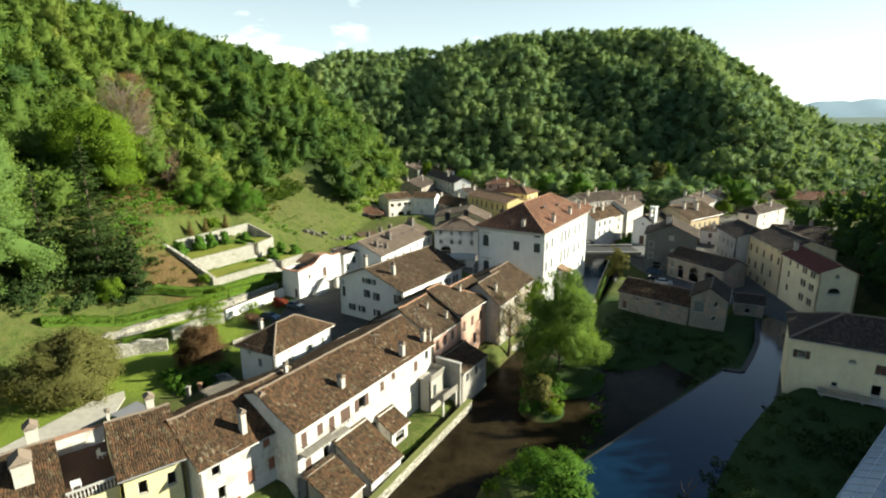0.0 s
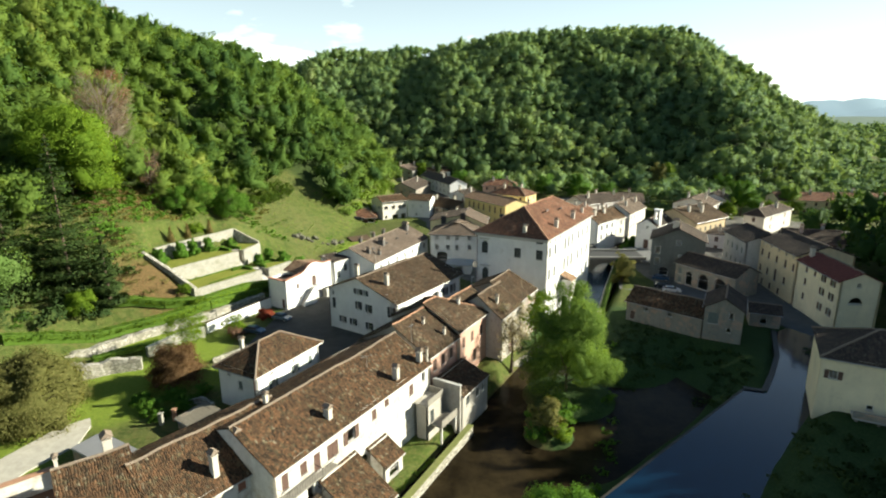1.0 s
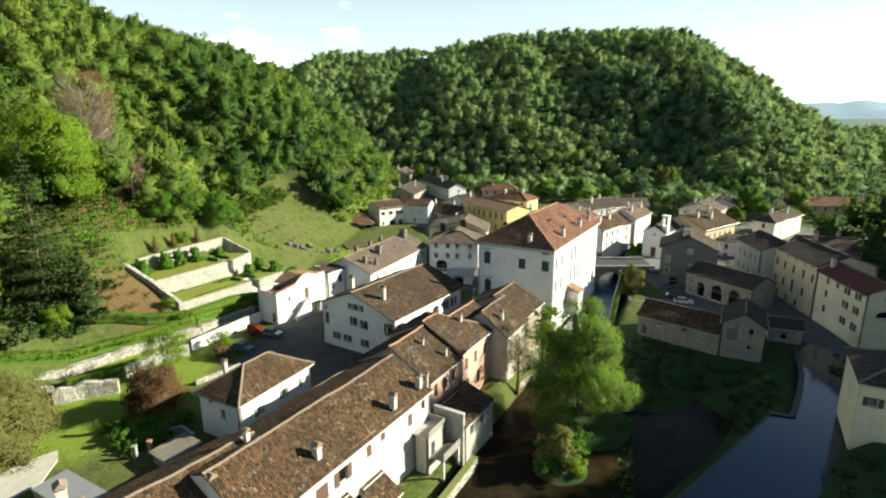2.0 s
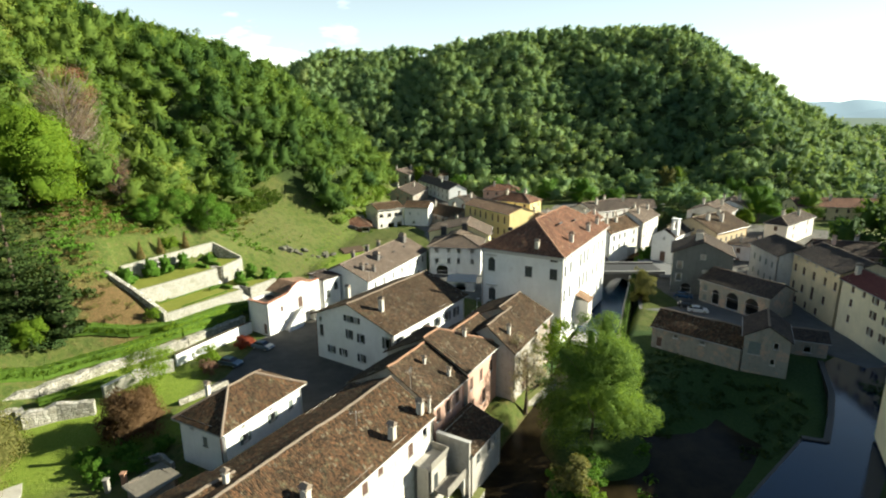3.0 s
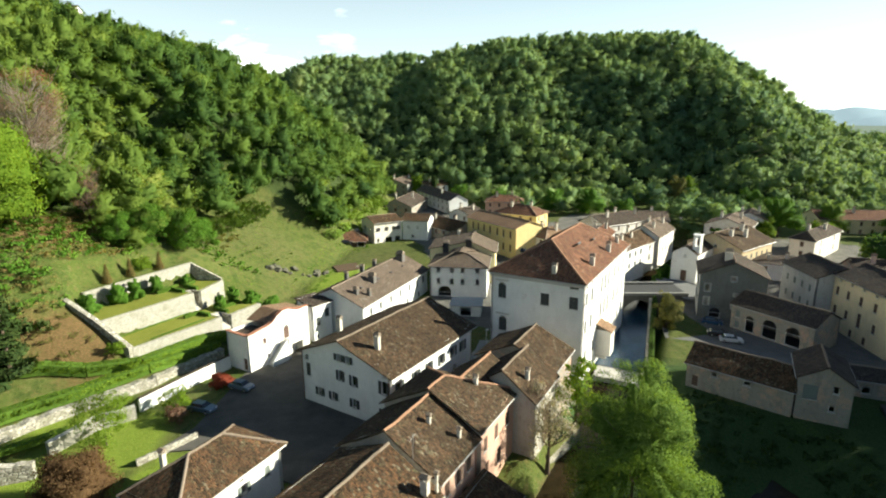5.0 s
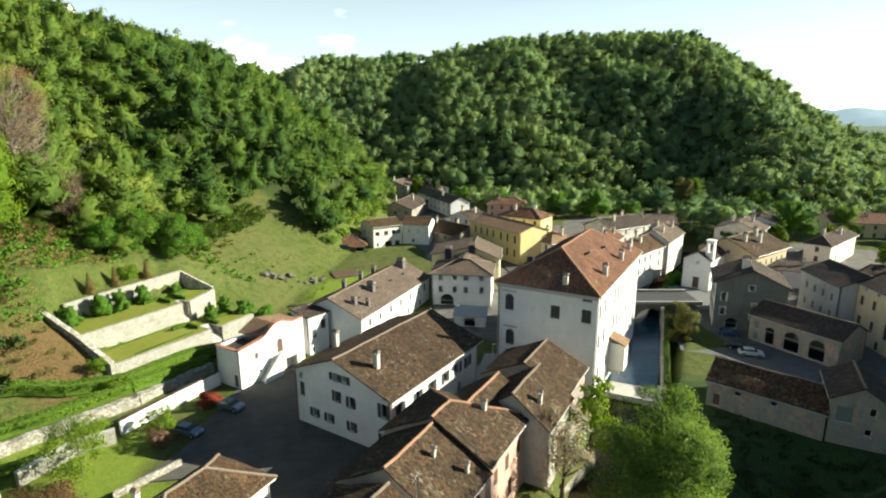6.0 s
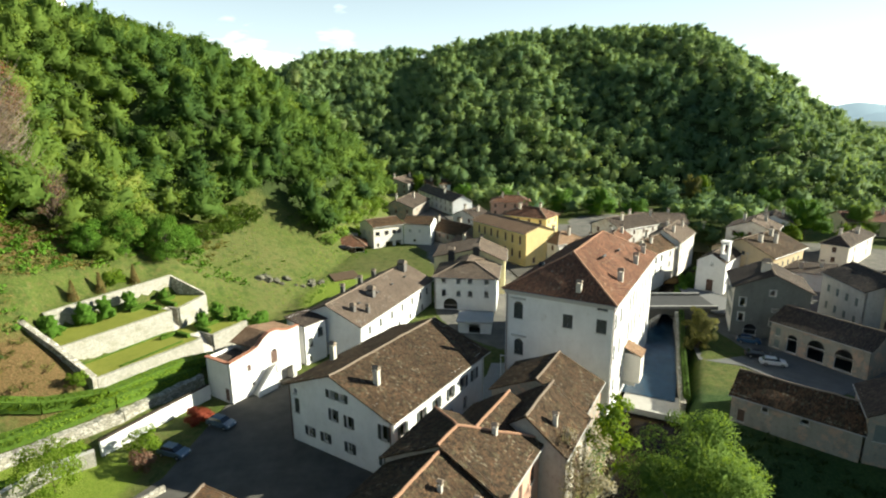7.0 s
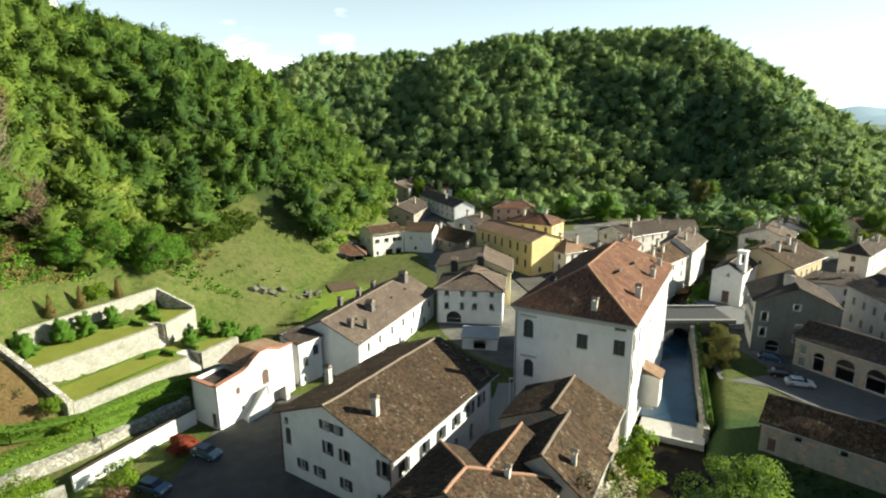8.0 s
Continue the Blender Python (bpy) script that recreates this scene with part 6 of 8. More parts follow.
wall_line("weir", "straight stone weir that holds the mill pond", [(12.4, 54.9, 0.05, -3.6), (47.7, 83.9, 0.05, -3.6)], 0.7, plain("wet_dark_stone", (0.022, 0.018, 0.012), 0.6, 0.4, 1.0))
wall_line("channel_wall", "dark stone channel wall at the head of the pond", [(47.6, 84.1, 0.3, -2), (50.3, 83.1, 0.3, -2), (55.4, 89.3, 0.35, -2), (59.9, 95.4, 0.4, -2), (65.8, 106.2, 0.5, -2)], 0.8, MATS["wet_dark_stone"], None)
wall_line("channel_wall", "stone bank wall beside the palace stream", [(35.6, 120.6, -0.8, -4), (41.3, 134.6, 0.2, -4), (47.4, 148.6, 0.8, -4), (50.2, 156.0, 1.2, -4)], 0.8, STONE, None)
sheet("weir_slab", "pale concrete slab across the palace stream", [(26.5, 123.0), (34.5, 118.8), (37.6, 124.4), (29.4, 128.0)], -2.3, CONCRETE, 1.4)
wall_line("field_wall", "low grey stone wall along the wood's edge", [(-58, 199, 13.6, 12), (-46, 207, 11.8, 10), (-34, 213, 8.8, 7), (-27, 217, 6.6, 5)], 0.6, STONE_PALE, None)


def bridge():
    """A broad flat street bridge: arched body, two parapets with pale copings."""
    root = thing("bridge", pose(43.0, 160.6, 0), "broad old street bridge with a low arch over the stream", "bridge", kind="structure")
    d = Vector((16.2, -0.6, 0))
    s = Vector((-d.y, d.x, 0)).normalized()

    def sweep(rows):
        bm = bmesh.new()
        rows = [[bm.verts.new(p) for p in r] for r in rows]
        for ra, rb in zip(rows, rows[1:]):
            for k in range(4):
                bm.faces.new((ra[k], ra[(k + 1) % 4], rb[(k + 1) % 4], rb[k]))
        bm.faces.new(rows[0])
        bm.faces.new(rows[-1][::-1])
        bmesh.ops.recalc_face_normals(bm, faces=bm.faces[:])
        return bm

    rows = []
    for i in range(19):
        t = i / 18
        low = -3.6 + (math.sqrt(max(0.0, 1 - ((t - 0.28) / 0.24) ** 2)) * 4.2 if abs(t - 0.28) < 0.24 else 0)
        rows.append([(d * t + s * q).to_tuple()[:2] + (z,) for q, z in ((-4.7, low), (4.7, low), (4.7, 1.75), (-4.7, 1.75))])
    part("span", sweep(rows), plain("dark_bridge_stone", (0.10, 0.095, 0.082), 0.95, 0.4, 0.8, bump=0.03), root)
    # Roadway colour is lowered to stand in for shade on the deck.
    part("roadway", sweep([[(d * t + s * q).to_tuple()[:2] + (z,) for q, z in ((-4.2, 1.7), (4.2, 1.7), (4.2, 1.84), (-4.2, 1.84))] for t in (0, 0.5, 1)]), plain("shaded_roadway", (0.065, 0.065, 0.064), 0.9, 0.25, 0.6), root, "grey asphalt roadway darkened for shade")
    for q in (-4.5, 4.5):
        rows = [[(d * (i / 6) + s * (q + e)).to_tuple()[:2] + (z,) for e, z in ((-0.2, 1.7), (0.2, 1.7), (0.2, 2.25), (-0.2, 2.25))] for i in range(7)]
        wall = part("parapet", sweep(rows), plain("weathered_parapet", (0.20, 0.195, 0.18), 0.95, 0.35, 1.2, bump=0.02), root)
        part("coping", sweep([[(d * (i / 6) + s * (q + e)).to_tuple()[:2] + (z,) for e, z in ((-0.32, 2.25), (0.32, 2.25), (0.32, 2.38), (-0.32, 2.38))] for i in range(7)]), plain("weathered_coping", (0.30, 0.29, 0.27), 0.95, 0.3, 1.2), wall)


bridge()
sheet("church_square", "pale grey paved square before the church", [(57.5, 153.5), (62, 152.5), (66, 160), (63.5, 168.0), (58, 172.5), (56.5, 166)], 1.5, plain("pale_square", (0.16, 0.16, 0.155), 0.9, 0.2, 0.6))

# ---- woods ----
rng = np.random.default_rng(7)
WOOD_STOPS = [(0.0, (0.040, 0.082, 0.024)), (0.25, (0.074, 0.132, 0.026)), (0.5, (0.122, 0.184, 0.034)), (0.75, (0.172, 0.228, 0.042)), (0.90, (0.225, 0.255, 0.060)), (1.0, (0.22, 0.18, 0.095))]
FAR_LEAF = foliage("wood_leaves", WOOD_STOPS, 0.45)
# Paler, bluer copy of the wood leaves with distance haze in its colour.
HAZY_LEAF = foliage("hazy_leaves", [(0.0, (0.070, 0.130, 0.072)), (0.25, (0.114, 0.188, 0.086)), (0.5, (0.168, 0.246, 0.098)), (0.75, (0.196, 0.270, 0.104)), (0.90, (0.235, 0.285, 0.112)), (1.0, (0.24, 0.215, 0.115))], 0.45)


def leaf_quads(lobes, count, size, spread=0.55, low=-0.45, shell=(0.82, 1.06)):
    """Leaf clumps on a set of lobes (x, y, z, rx, ry, rz): an array (count, 4, 3)."""
    lobes = np.asarray(lobes, float)
    wgt = lobes[:, 3] * lobes[:, 5]
    pick = rng.choice(len(lobes), count, p=wgt / wgt.sum())
    z = rng.uniform(low, 1.0, count)
    a = rng.uniform(0, 2 * np.pi, count)
    r = np.sqrt(1 - z * z)
    dirs = np.stack([r * np.cos(a), r * np.sin(a), z], -1)
    pos = lobes[pick, :3] + dirs * lobes[pick, 3:] * rng.uniform(*shell, (count, 1))
    n = dirs / lobes[pick, 3:]
    n = n / np.linalg.norm(n, axis=1, keepdims=True) + rng.normal(0, spread * 0.7, (count, 3)) + (0, 0, 0.15)
    n /= np.linalg.norm(n, axis=1, keepdims=True)
    t = np.cross(n, rng.normal(0, 1, (count, 3)))
    t /= np.linalg.norm(t, axis=1, keepdims=True)
    b = np.cross(n, t)
    s = size * rng.uniform(0.6, 1.35, (count, 1, 1))
    corners = np.array([(-0.5, -0.42), (0.5, -0.5), (0.42, 0.5), (-0.5, 0.38)])[None] * rng.uniform(0.75, 1.2, (count, 4, 2))
    return pos[:, None] + s * (corners[..., :1] * t[:, None] + corners[..., 1:] * b[:, None])


def crown_lobes(n, r, h, lift=0.0, core=0.58):
    """Uneven lobes that fill a crown of radius r and height h standing on z = lift; the outline bulges and dents."""
    p, q, s = rng.uniform(0, 6.28, 3)
    out = [(0, 0, lift + h * 0.48, r * core, r * core, h * 0.40)]
    for i in range(n):
        a = i * 2.4 + rng.uniform(-0.6, 0.6)
        z = rng.uniform(0.10, 0.93)
        wide = math.sqrt(max(0.04, 1 - ((z - 0.38) / 0.64) ** 2)) * (1 + 0.11 * math.sin(2 * a + p + 3 * z) + 0.10 * math.sin(3 * a + q - 4 * z) + 0.08 * math.sin(7 * z + s))
        d = r * wide * rng.uniform(0.55, 0.86)
        k = r * rng.uniform(0.18, 0.40) * (1.0 - 0.25 * z)
        out.append((d * math.cos(a), d * math.sin(a), lift + h * z, k * rng.uniform(0.8, 1.25), k * rng.uniform(0.8, 1.25), k * rng.uniform(0.65, 1.0)))
    return out


def core_ball(sides=8, rings=5):
    """A coarse unit ball: vertices and triangles."""
    v = [(0, 0, -1)] + [(math.sin(math.pi * i / rings) * math.cos(2 * math.pi * (k + 0.5 * (i % 2)) / sides), math.sin(math.pi * i / rings) * math.sin(2 * math.pi * (k + 0.5 * (i % 2)) / sides), -math.cos(math.pi * i / rings)) for i in range(1, rings) for k in range(sides)] + [(0, 0, 1)]
    last = len(v) - 1
    f = [(0, 1 + (k + 1) % sides, 1 + k) for k in range(sides)] + [(last, last - sides + k, last - sides + (k + 1) % sides) for k in range(sides)]
    for i in range(rings - 2):
        for k in range(sides):
            a, b = 1 + i * sides + k, 1 + i * sides + (k + 1) % sides
            f += [(a, b, b + sides), (a, b + sides, a + sides)]
    return np.array(v, float), np.array(f)


def core_shell(lobe, mid, shrink, sides, rings):
    """A closed lumpy body that follows the outside of the lobes: vertices, normals and triangles."""
    ball, tri = core_ball(sides, rings)
    lobe = np.asarray(lobe, float)
    c, k = lobe[:, :3] - mid, lobe[:, 3:] * shrink
    q = c[None] / k[None]
    d = ball[:, None] / k[None]
    dd, dq, qq = (d * d).sum(-1), (d * q).sum(-1), (q * q).sum(-1)
    disc = dq * dq - dd * (qq - 1)
    reach = np.where(disc > 0, (dq + np.sqrt(np.maximum(disc, 0))) / dd, 0)
    v = ball * np.maximum(reach.max(1), 0.15)[:, None]
    g = np.cross(v[tri[:, 1]] - v[tri[:, 0]], v[tri[:, 2]] - v[tri[:, 0]])
    n = np.zeros_like(v)
    for i in range(3):
        np.add.at(n, tri[:, i], g)
    n /= np.linalg.norm(n, axis=1, keepdims=True) + 1e-9
    n = n * 0.75 + ball * 0.35
    return v + mid, n / (np.linalg.norm(n, axis=1, keepdims=True) + 1e-9), tri


def woods(name, label, points, leaves, size, tints, radius, height, variants=12, lift=0.3, lobes=15, stretch=(0.85, 1.25), leaf=None, body=(10, 7)):
    """One mass of woodland: crowns of several shapes, turned and scaled, one at each point (x, y)."""
    pts = np.asarray(points)
    zz = terrain(pts[:, 0], pts[:, 1])
    vs, ts, cs, cv, cn, cf, ct = [], [], [], [], [], [], []
    at = 0
    for k in range(variants):
        h = rng.uniform(*height)
        lobe = crown_lobes(lobes, 1.0, h, lift)
        proto = leaf_quads(lobe, leaves, size, 0.34, low=-0.35, shell=(0.85, 1.08))[:, :3]
        m = np.arange(len(pts)) % variants == k
        p = pts[m]
        n = len(p)
        a = rng.uniform(0, 2 * np.pi, n)
        r = rng.uniform(*radius, n)
        up = r * rng.uniform(*stretch, n)
        c, s = (np.cos(a) * r)[:, None], (np.sin(a) * r)[:, None]
        foot = zz[m] + rng.uniform(-0.5, 1.5, n)
        tint = np.clip(tints(p), 0, 0.90) + np.where(rng.uniform(0, 1, n) < 0.07, rng.uniform(0.0, 0.10, n), 0)

        def put(q):
            return np.stack([q[None, :, 0] * c - q[None, :, 1] * s + p[:, :1], q[None, :, 0] * s + q[None, :, 1] * c + p[:, 1:], q[None, :, 2] * up[:, None] + foot[:, None]], -1)

        vs.append(put(proto.reshape(-1, 3)).reshape(-1, 3, 3))
        cs.append(np.repeat(np.stack([p[:, 0], p[:, 1], foot + up * (lift + h * 0.4)], -1), leaves, 0))
        ts.append(np.repeat(tint, leaves) + rng.normal(0, 0.05, n * leaves))
        solid, nrm, tri = core_shell(lobe, np.array((0, 0, lift + h * 0.45)), 0.64, *body)
        cv.append(put(solid).reshape(-1, 3))
        turned = np.stack([nrm[None, :, 0] * np.cos(a)[:, None] - nrm[None, :, 1] * np.sin(a)[:, None], nrm[None, :, 0] * np.sin(a)[:, None] + nrm[None, :, 1] * np.cos(a)[:, None], np.repeat(nrm[None, :, 2], n, 0)], -1)
        cn.append(turned.reshape(-1, 3))
        cf.append((tri[None] + (np.arange(n) * len(solid))[:, None, None]).reshape(-1, 3) + at)
        ct.append(np.repeat(tint, len(tri)) + rng.normal(0, 0.03, n * len(tri)))
        at += n * len(solid)
    me = quads_mesh(name, np.concatenate(vs), np.concatenate(ts), leaf or FAR_LEAF, np.concatenate(cs), 0.62, tuple(np.concatenate(q) for q in (cv, cn, cf, ct)))
    return tagged(part(name, me, None), label, "woodland", kind="stuff")


def scatter(x0, x1, y0, y1, step, keep):
    g = np.stack(np.meshgrid(np.arange(x0, x1, step), np.arange(y0, y1, step)), -1).reshape(-1, 2)
    g = g + rng.uniform(-0.45, 0.45, g.shape) * step
    return g[keep(g[:, 0], g[:, 1])]


def keep_main(x, y):
    hill, s, d = main_hill(x, y)
    seen = (x < 0.92 * y + 30) & (x > -0.45 * y)
    return (hill > 1.5) & ((d > -14) | (s > 60)) & seen & (y > 245) & (y < 600)


def keep_left(x, y):
    h, d = left_slope(x, y)
    edge = np.where(y > 203, 4.0, np.where(y > 158, 25.0, np.where(y > 117, 36.0, 30.0)))
    return (d > edge) & (d < 200) & (x > -0.95 * y - 40) & (y < 330) & (y > 50)


def hill_tint(p):
    _, s, d = main_hill(p[:, 0], p[:, 1])
    # Right flank tint is raised for haze, left flank to lift its shade.
    return wood_tint(p) + 0.08 * sm(s, 40, 120) + 0.14 * (1 - sm(s, -80, 0)) - 0.03


def wood_tint(p):
    return 0.42 + 0.20 * wob(p[:, 0], p[:, 1], 23) + 0.16 * wob(p[:, 0], p[:, 1], 6) + rng.normal(0, 0.13, len(p))


def near_house(x, y, gap=2.5):
    """True where a village house or a car stands."""
    near = (np.abs(x - 71) < 15) & (np.abs(y - 251) < 13)
    for hx, hy, turn, w, d in VILLAGE_PLOTS:
        c, s = math.cos(radians(turn)), math.sin(radians(turn))
        u, v = (x - hx) * c + (y - hy) * s, -(x - hx) * s + (y - hy) * c
        near = near | ((u > -gap) & (u < w + gap) & (v > -gap) & (v < d + gap))
    return near


def keep_terrace(x, y):
    a, b = (x + 53) * 0.49 + (y - 119.8) * 0.87, (x + 53) * -0.87 + (y - 119.8) * 0.49
    return (a > 13) & (a < 34) & (b > 20.5) & (b < 44) | (a > -30) & (a < 12) & (b > 36) & (b < 46) & (wob(x, y, 4) > 0)


def keep_valley(x, y):
    hill = main_hill(x, y)[0]
    return (hill <= 1.5) & ~near_house(x, y, 5.0) & (y > 228 + 8 * sm(x, 100, 120)) & (x > np.where(y > 285, 12, 30)) & (x < 0.92 * y + 30) & ((y > 268) | (x > 92) | (wob(x, y, 9) > 0.1))


woods("hill_woodland", "dense green deciduous woodland covering the hill", scatter(-420, 480, 245, 640, 6.6, keep_main), 185, 0.165, hill_tint, (3.4, 6.2), (1.4, 2.0), lift=0.02, leaf=HAZY_LEAF, body=(9, 6))
woods("slope_woodland", "bright green spring woodland on the near slope", scatter(-260, 0, 50, 330, 5.5, keep_left), 370, 0.118, lambda p: wood_tint(p) - 0.08, (3.2, 5.8), (1.5, 2.2), lift=0.3, lobes=20, body=(12, 8))
woods("terrace_woodland", "bright green trees above the garden terraces", scatter(-110, -40, 100, 180, 5.0, keep_terrace), 700, 0.09, lambda p: wood_tint(p) - 0.03, (2.6, 4.2), (1.4, 1.9), lift=0.1, lobes=20)
woods("valley_woodland", "green trees between the village and the hill", scatter(10, 330, 200, 345, 6.6, keep_valley), 190, 0.15, lambda p: wood_tint(p) - 0.06, (3.2, 5.4), (1.3, 2.0), lift=0.1, leaf=HAZY_LEAF)
woods("plain_woodland", "scattered trees on the plain beyond the hill", scatter(250, 1300, 330, 1400, 29, lambda x, y: (main_hill(x, y)[0] < 1.5) & (x < 0.92 * y + 40) & (x > 0.45 * y) & (wob(x, y, 60) > -0.55)), 60, 0.25, wood_tint, (6.0, 11.0), (0.9, 1.4), lift=0.0, leaf=HAZY_LEAF, body=(6, 4))
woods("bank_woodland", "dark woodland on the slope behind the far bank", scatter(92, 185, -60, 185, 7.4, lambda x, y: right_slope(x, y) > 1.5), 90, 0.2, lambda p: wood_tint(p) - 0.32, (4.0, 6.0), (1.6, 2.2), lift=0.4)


# ---- single trees ----
def limbs(pts_r, seed, r, h, lift, count=9):
    """A tapered trunk, its boughs, and for bare trees the twigs: meshes in that order."""
    rr = random.Random(seed)
    trunk = bmesh.new()
    tube(trunk, [(0, 0, -0.6), (0.05, 0.03, lift * 0.5), (0.1, -0.05, lift + h * 0.35), (0.0, 0.1, lift + h * 0.75)], [pts_r * 1.25, pts_r, pts_r * 0.7, pts_r * 0.15], 8)
    boughs = []
    for i in range(count):
        a = i * 2.4 + rr.uniform(-0.4, 0.4)
        z = lift + h * rr.uniform(0.05, 0.5)
        q = r * rr.uniform(0.5, 0.85)
        tip = (q * math.cos(a), q * math.sin(a), z + h * rr.uniform(0.12, 0.3))
        bm = bmesh.new()
        tube(bm, [(0, 0, z), (tip[0] * 0.5, tip[1] * 0.5, z + h * 0.10), tip], [pts_r * 0.45, pts_r * 0.28, pts_r * 0.06], 5)
        boughs.append(bm)
    twigs = None
    if count > 20:
        twigs = bmesh.new()
        for i in range(count * 7):
            a = rr.uniform(0, 6.28)
            z = lift + h * rr.uniform(0.12, 0.85)
            q = r * rr.uniform(0.25, 0.75)
            p0 = Vector((q * math.cos(a), q * math.sin(a), z))
            p1 = p0 + Vector((r * 0.25 * math.cos(a + rr.uniform(-1, 1)), r * 0.25 * math.sin(a + rr.uniform(-1, 1)), h * rr.uniform(0.06, 0.18)))
            tube(twigs, [(p0.x * 0.5, p0.y * 0.5, z - h * 0.08), p0, p1], [pts_r * 0.15, pts_r * 0.10, pts_r * 0.03], 3)
    return trunk, boughs, twigs


LEAVES = {
    "bright": foliage("bright_leaves", [(0, (0.078, 0.138, 0.022)), (0.5, (0.130, 0.208, 0.036)), (1, (0.205, 0.285, 0.066))], 0.42),
    "pale": foliage("silvery_leaves", [(0, (0.085, 0.150, 0.034)), (0.5, (0.135, 0.215, 0.054)), (1, (0.20, 0.28, 0.09))], 0.45),
    "yellow": foliage("yellow_green_leaves", [(0, (0.072, 0.135, 0.012)), (0.5, (0.128, 0.205, 0.018)), (1, (0.20, 0.27, 0.032))], 0.45),
    "olive": foliage("olive_leaves", [(0, (0.085, 0.09, 0.024)), (0.5, (0.140, 0.14, 0.042)), (1, (0.21, 0.195, 0.070))], 0.4),
    "bronze": foliage("bronze_leaves", [(0, (0.075, 0.042, 0.020)), (0.5, (0.13, 0.078, 0.038)), (1, (0.19, 0.125, 0.06))], 0.4),
    "dark": foliage("conifer_needles", [(0, (0.018, 0.036, 0.010)), (0.5, (0.036, 0.062, 0.016)), (1, (0.075, 0.100, 0.026))], 0.2),
    "rust": foliage("rust_twigs", [(0, (0.17, 0.135, 0.095)), (0.5, (0.19, 0.125, 0.085)), (1, (0.26, 0.10, 0.065))]),
    "blossom": foliage("pale_blossom", [(0, (0.20, 0.18, 0.13)), (0.5, (0.32, 0.29, 0.22)), (1, (0.46, 0.42, 0.35))]),
    "red": foliage("red_leaves", [(0, (0.13, 0.028, 0.016)), (0.5, (0.20, 0.046, 0.026)), (1, (0.27, 0.080, 0.040))]),
    "russet": foliage("russet_leaves", [(0, (0.10, 0.082, 0.028)), (0.5, (0.150, 0.112, 0.040)), (1, (0.205, 0.165, 0.060))], 0.35),
    "hedge": foliage("hedge_leaves", [(0, (0.040, 0.095, 0.012)), (0.5, (0.075, 0.160, 0.018)), (1, (0.125, 0.215, 0.026))], 0.3),
}


def tree(name, label, x, y, r, h, leaf, count=4200, size=0.5, lift=2.0, lobes=26, base=None, spread=0.55, shell=(0.72, 1.06), trunk=0.3, low=-0.6, category="tree", boughs=9, body=0.0, bark=None, budding=False):
    z = ground_z(x, y) if base is None else base
    root = thing(name, pose(x, y, z), label, category)
    if trunk:
        stem, arms, twigs = limbs(trunk, int(x * 7 + y), r, h, lift, boughs)
        part("trunk", stem, bark or BARK, root)
        for arm in arms:
            part("bough", arm, bark or BARK, root)
        if twigs:
            tagged(part("brushwood", twigs, bark or BARK, root), kind="stuff")
    lobe = crown_lobes(lobes, r, h, lift)
    q = leaf_quads(lobe, count, size * 1.2, spread, low, shell)[:, :3]
    core = None
    if body:
        v, n, f = core_shell(lobe, np.array((0, 0, lift + h * 0.45)), body, 22, 16)
        core = (v, n, f, np.full(len(f), 0.35))
    part("crown", quads_mesh("crown", q, np.clip((sm(q[:, 0, 2], lift + h * 0.4, lift + h * 0.95) * 0.8 + 0.1 if budding else 0.5) + 0.25 * rng.normal(0, 1, len(q)), 0, 1), LEAVES[leaf], soft=0.45, core=core), None, root)
    return root


def conifer(name, label, x, y, r, h, leaf="dark", count=8000):
    z = ground_z(x, y)
    root = thing(name, pose(x, y, z), label, "tree")
    bm = bmesh.new()
    tube(bm, [(0, 0, -0.5), (0, 0, h * 0.5), (0, 0, h)], [0.35, 0.2, 0.03], 7)
    part("trunk", bm, BARK, root)
    lob = []
    tiers = int(h / 0.9)
    for i in range(tiers):
        t = i / tiers
        rr = r * (1 - t) ** 0.8 * (0.8 + 0.3 * math.sin(i * 2.1))
        for k in range(max(3, int(8 * (1 - t)))):
            a = k * 2 * math.pi / max(3, int(8 * (1 - t))) + i * 0.9
            lob.append((rr * 0.6 * math.cos(a), rr * 0.6 * math.sin(a), 1.2 + t * (h - 1.2) - rr * 0.12, rr * 0.45, rr * 0.45, 0.35))
    q = leaf_quads(lob, count, 0.40, 0.45, -0.7, (0.5, 1.1))[:, :3]
    part("crown", quads_mesh("crown", q, np.clip(0.5 + 0.25 * rng.normal(0, 1, len(q)), 0, 1), LEAVES[leaf]), None, root)
    return root


tree("stream_tree", "large bright green leafy tree beside the stream", 20.2, 87.0, 6.6, 19.2, "bright", 60000, 0.15, 0.2, 90, base=-2.4, shell=(0.74, 1.18), spread=0.6, body=0.48)
tree("islet_shrub", "yellow-green shrub on the little stone islet", 15.0, 77.0, 3.0, 4.6, "olive", 2400, 0.30, 0.0, 18, base=-2.2, trunk=0.12, category="shrub")
for sx, sy, sr, sl in ((13.2, 75.6, 1.8, "hedge"), (16.6, 75.4, 2.0, "yellow"), (17.4, 78.6, 2.2, "hedge"), (18.6, 82.2, 2.4, "hedge"), (14.0, 79.4, 1.8, "hedge")):
    tree("islet_shrub", {"hedge": "green shrub on the little stone islet", "yellow": "yellow-green shrub on the little stone islet"}[sl], sx, sy, sr, sr * 1.3, sl, 1500, 0.2, -0.2, 14, base=-2.6, trunk=0.08, category="shrub")
tree("bank_shrub", "broad green shrub on the spit beside the weir", 13.2, 57.4, 5.2, 4.0, "hedge", 16000, 0.16, -0.3, 40, base=-2.0, shell=(0.7, 1.2), trunk=0.15, body=0.6, category="shrub")
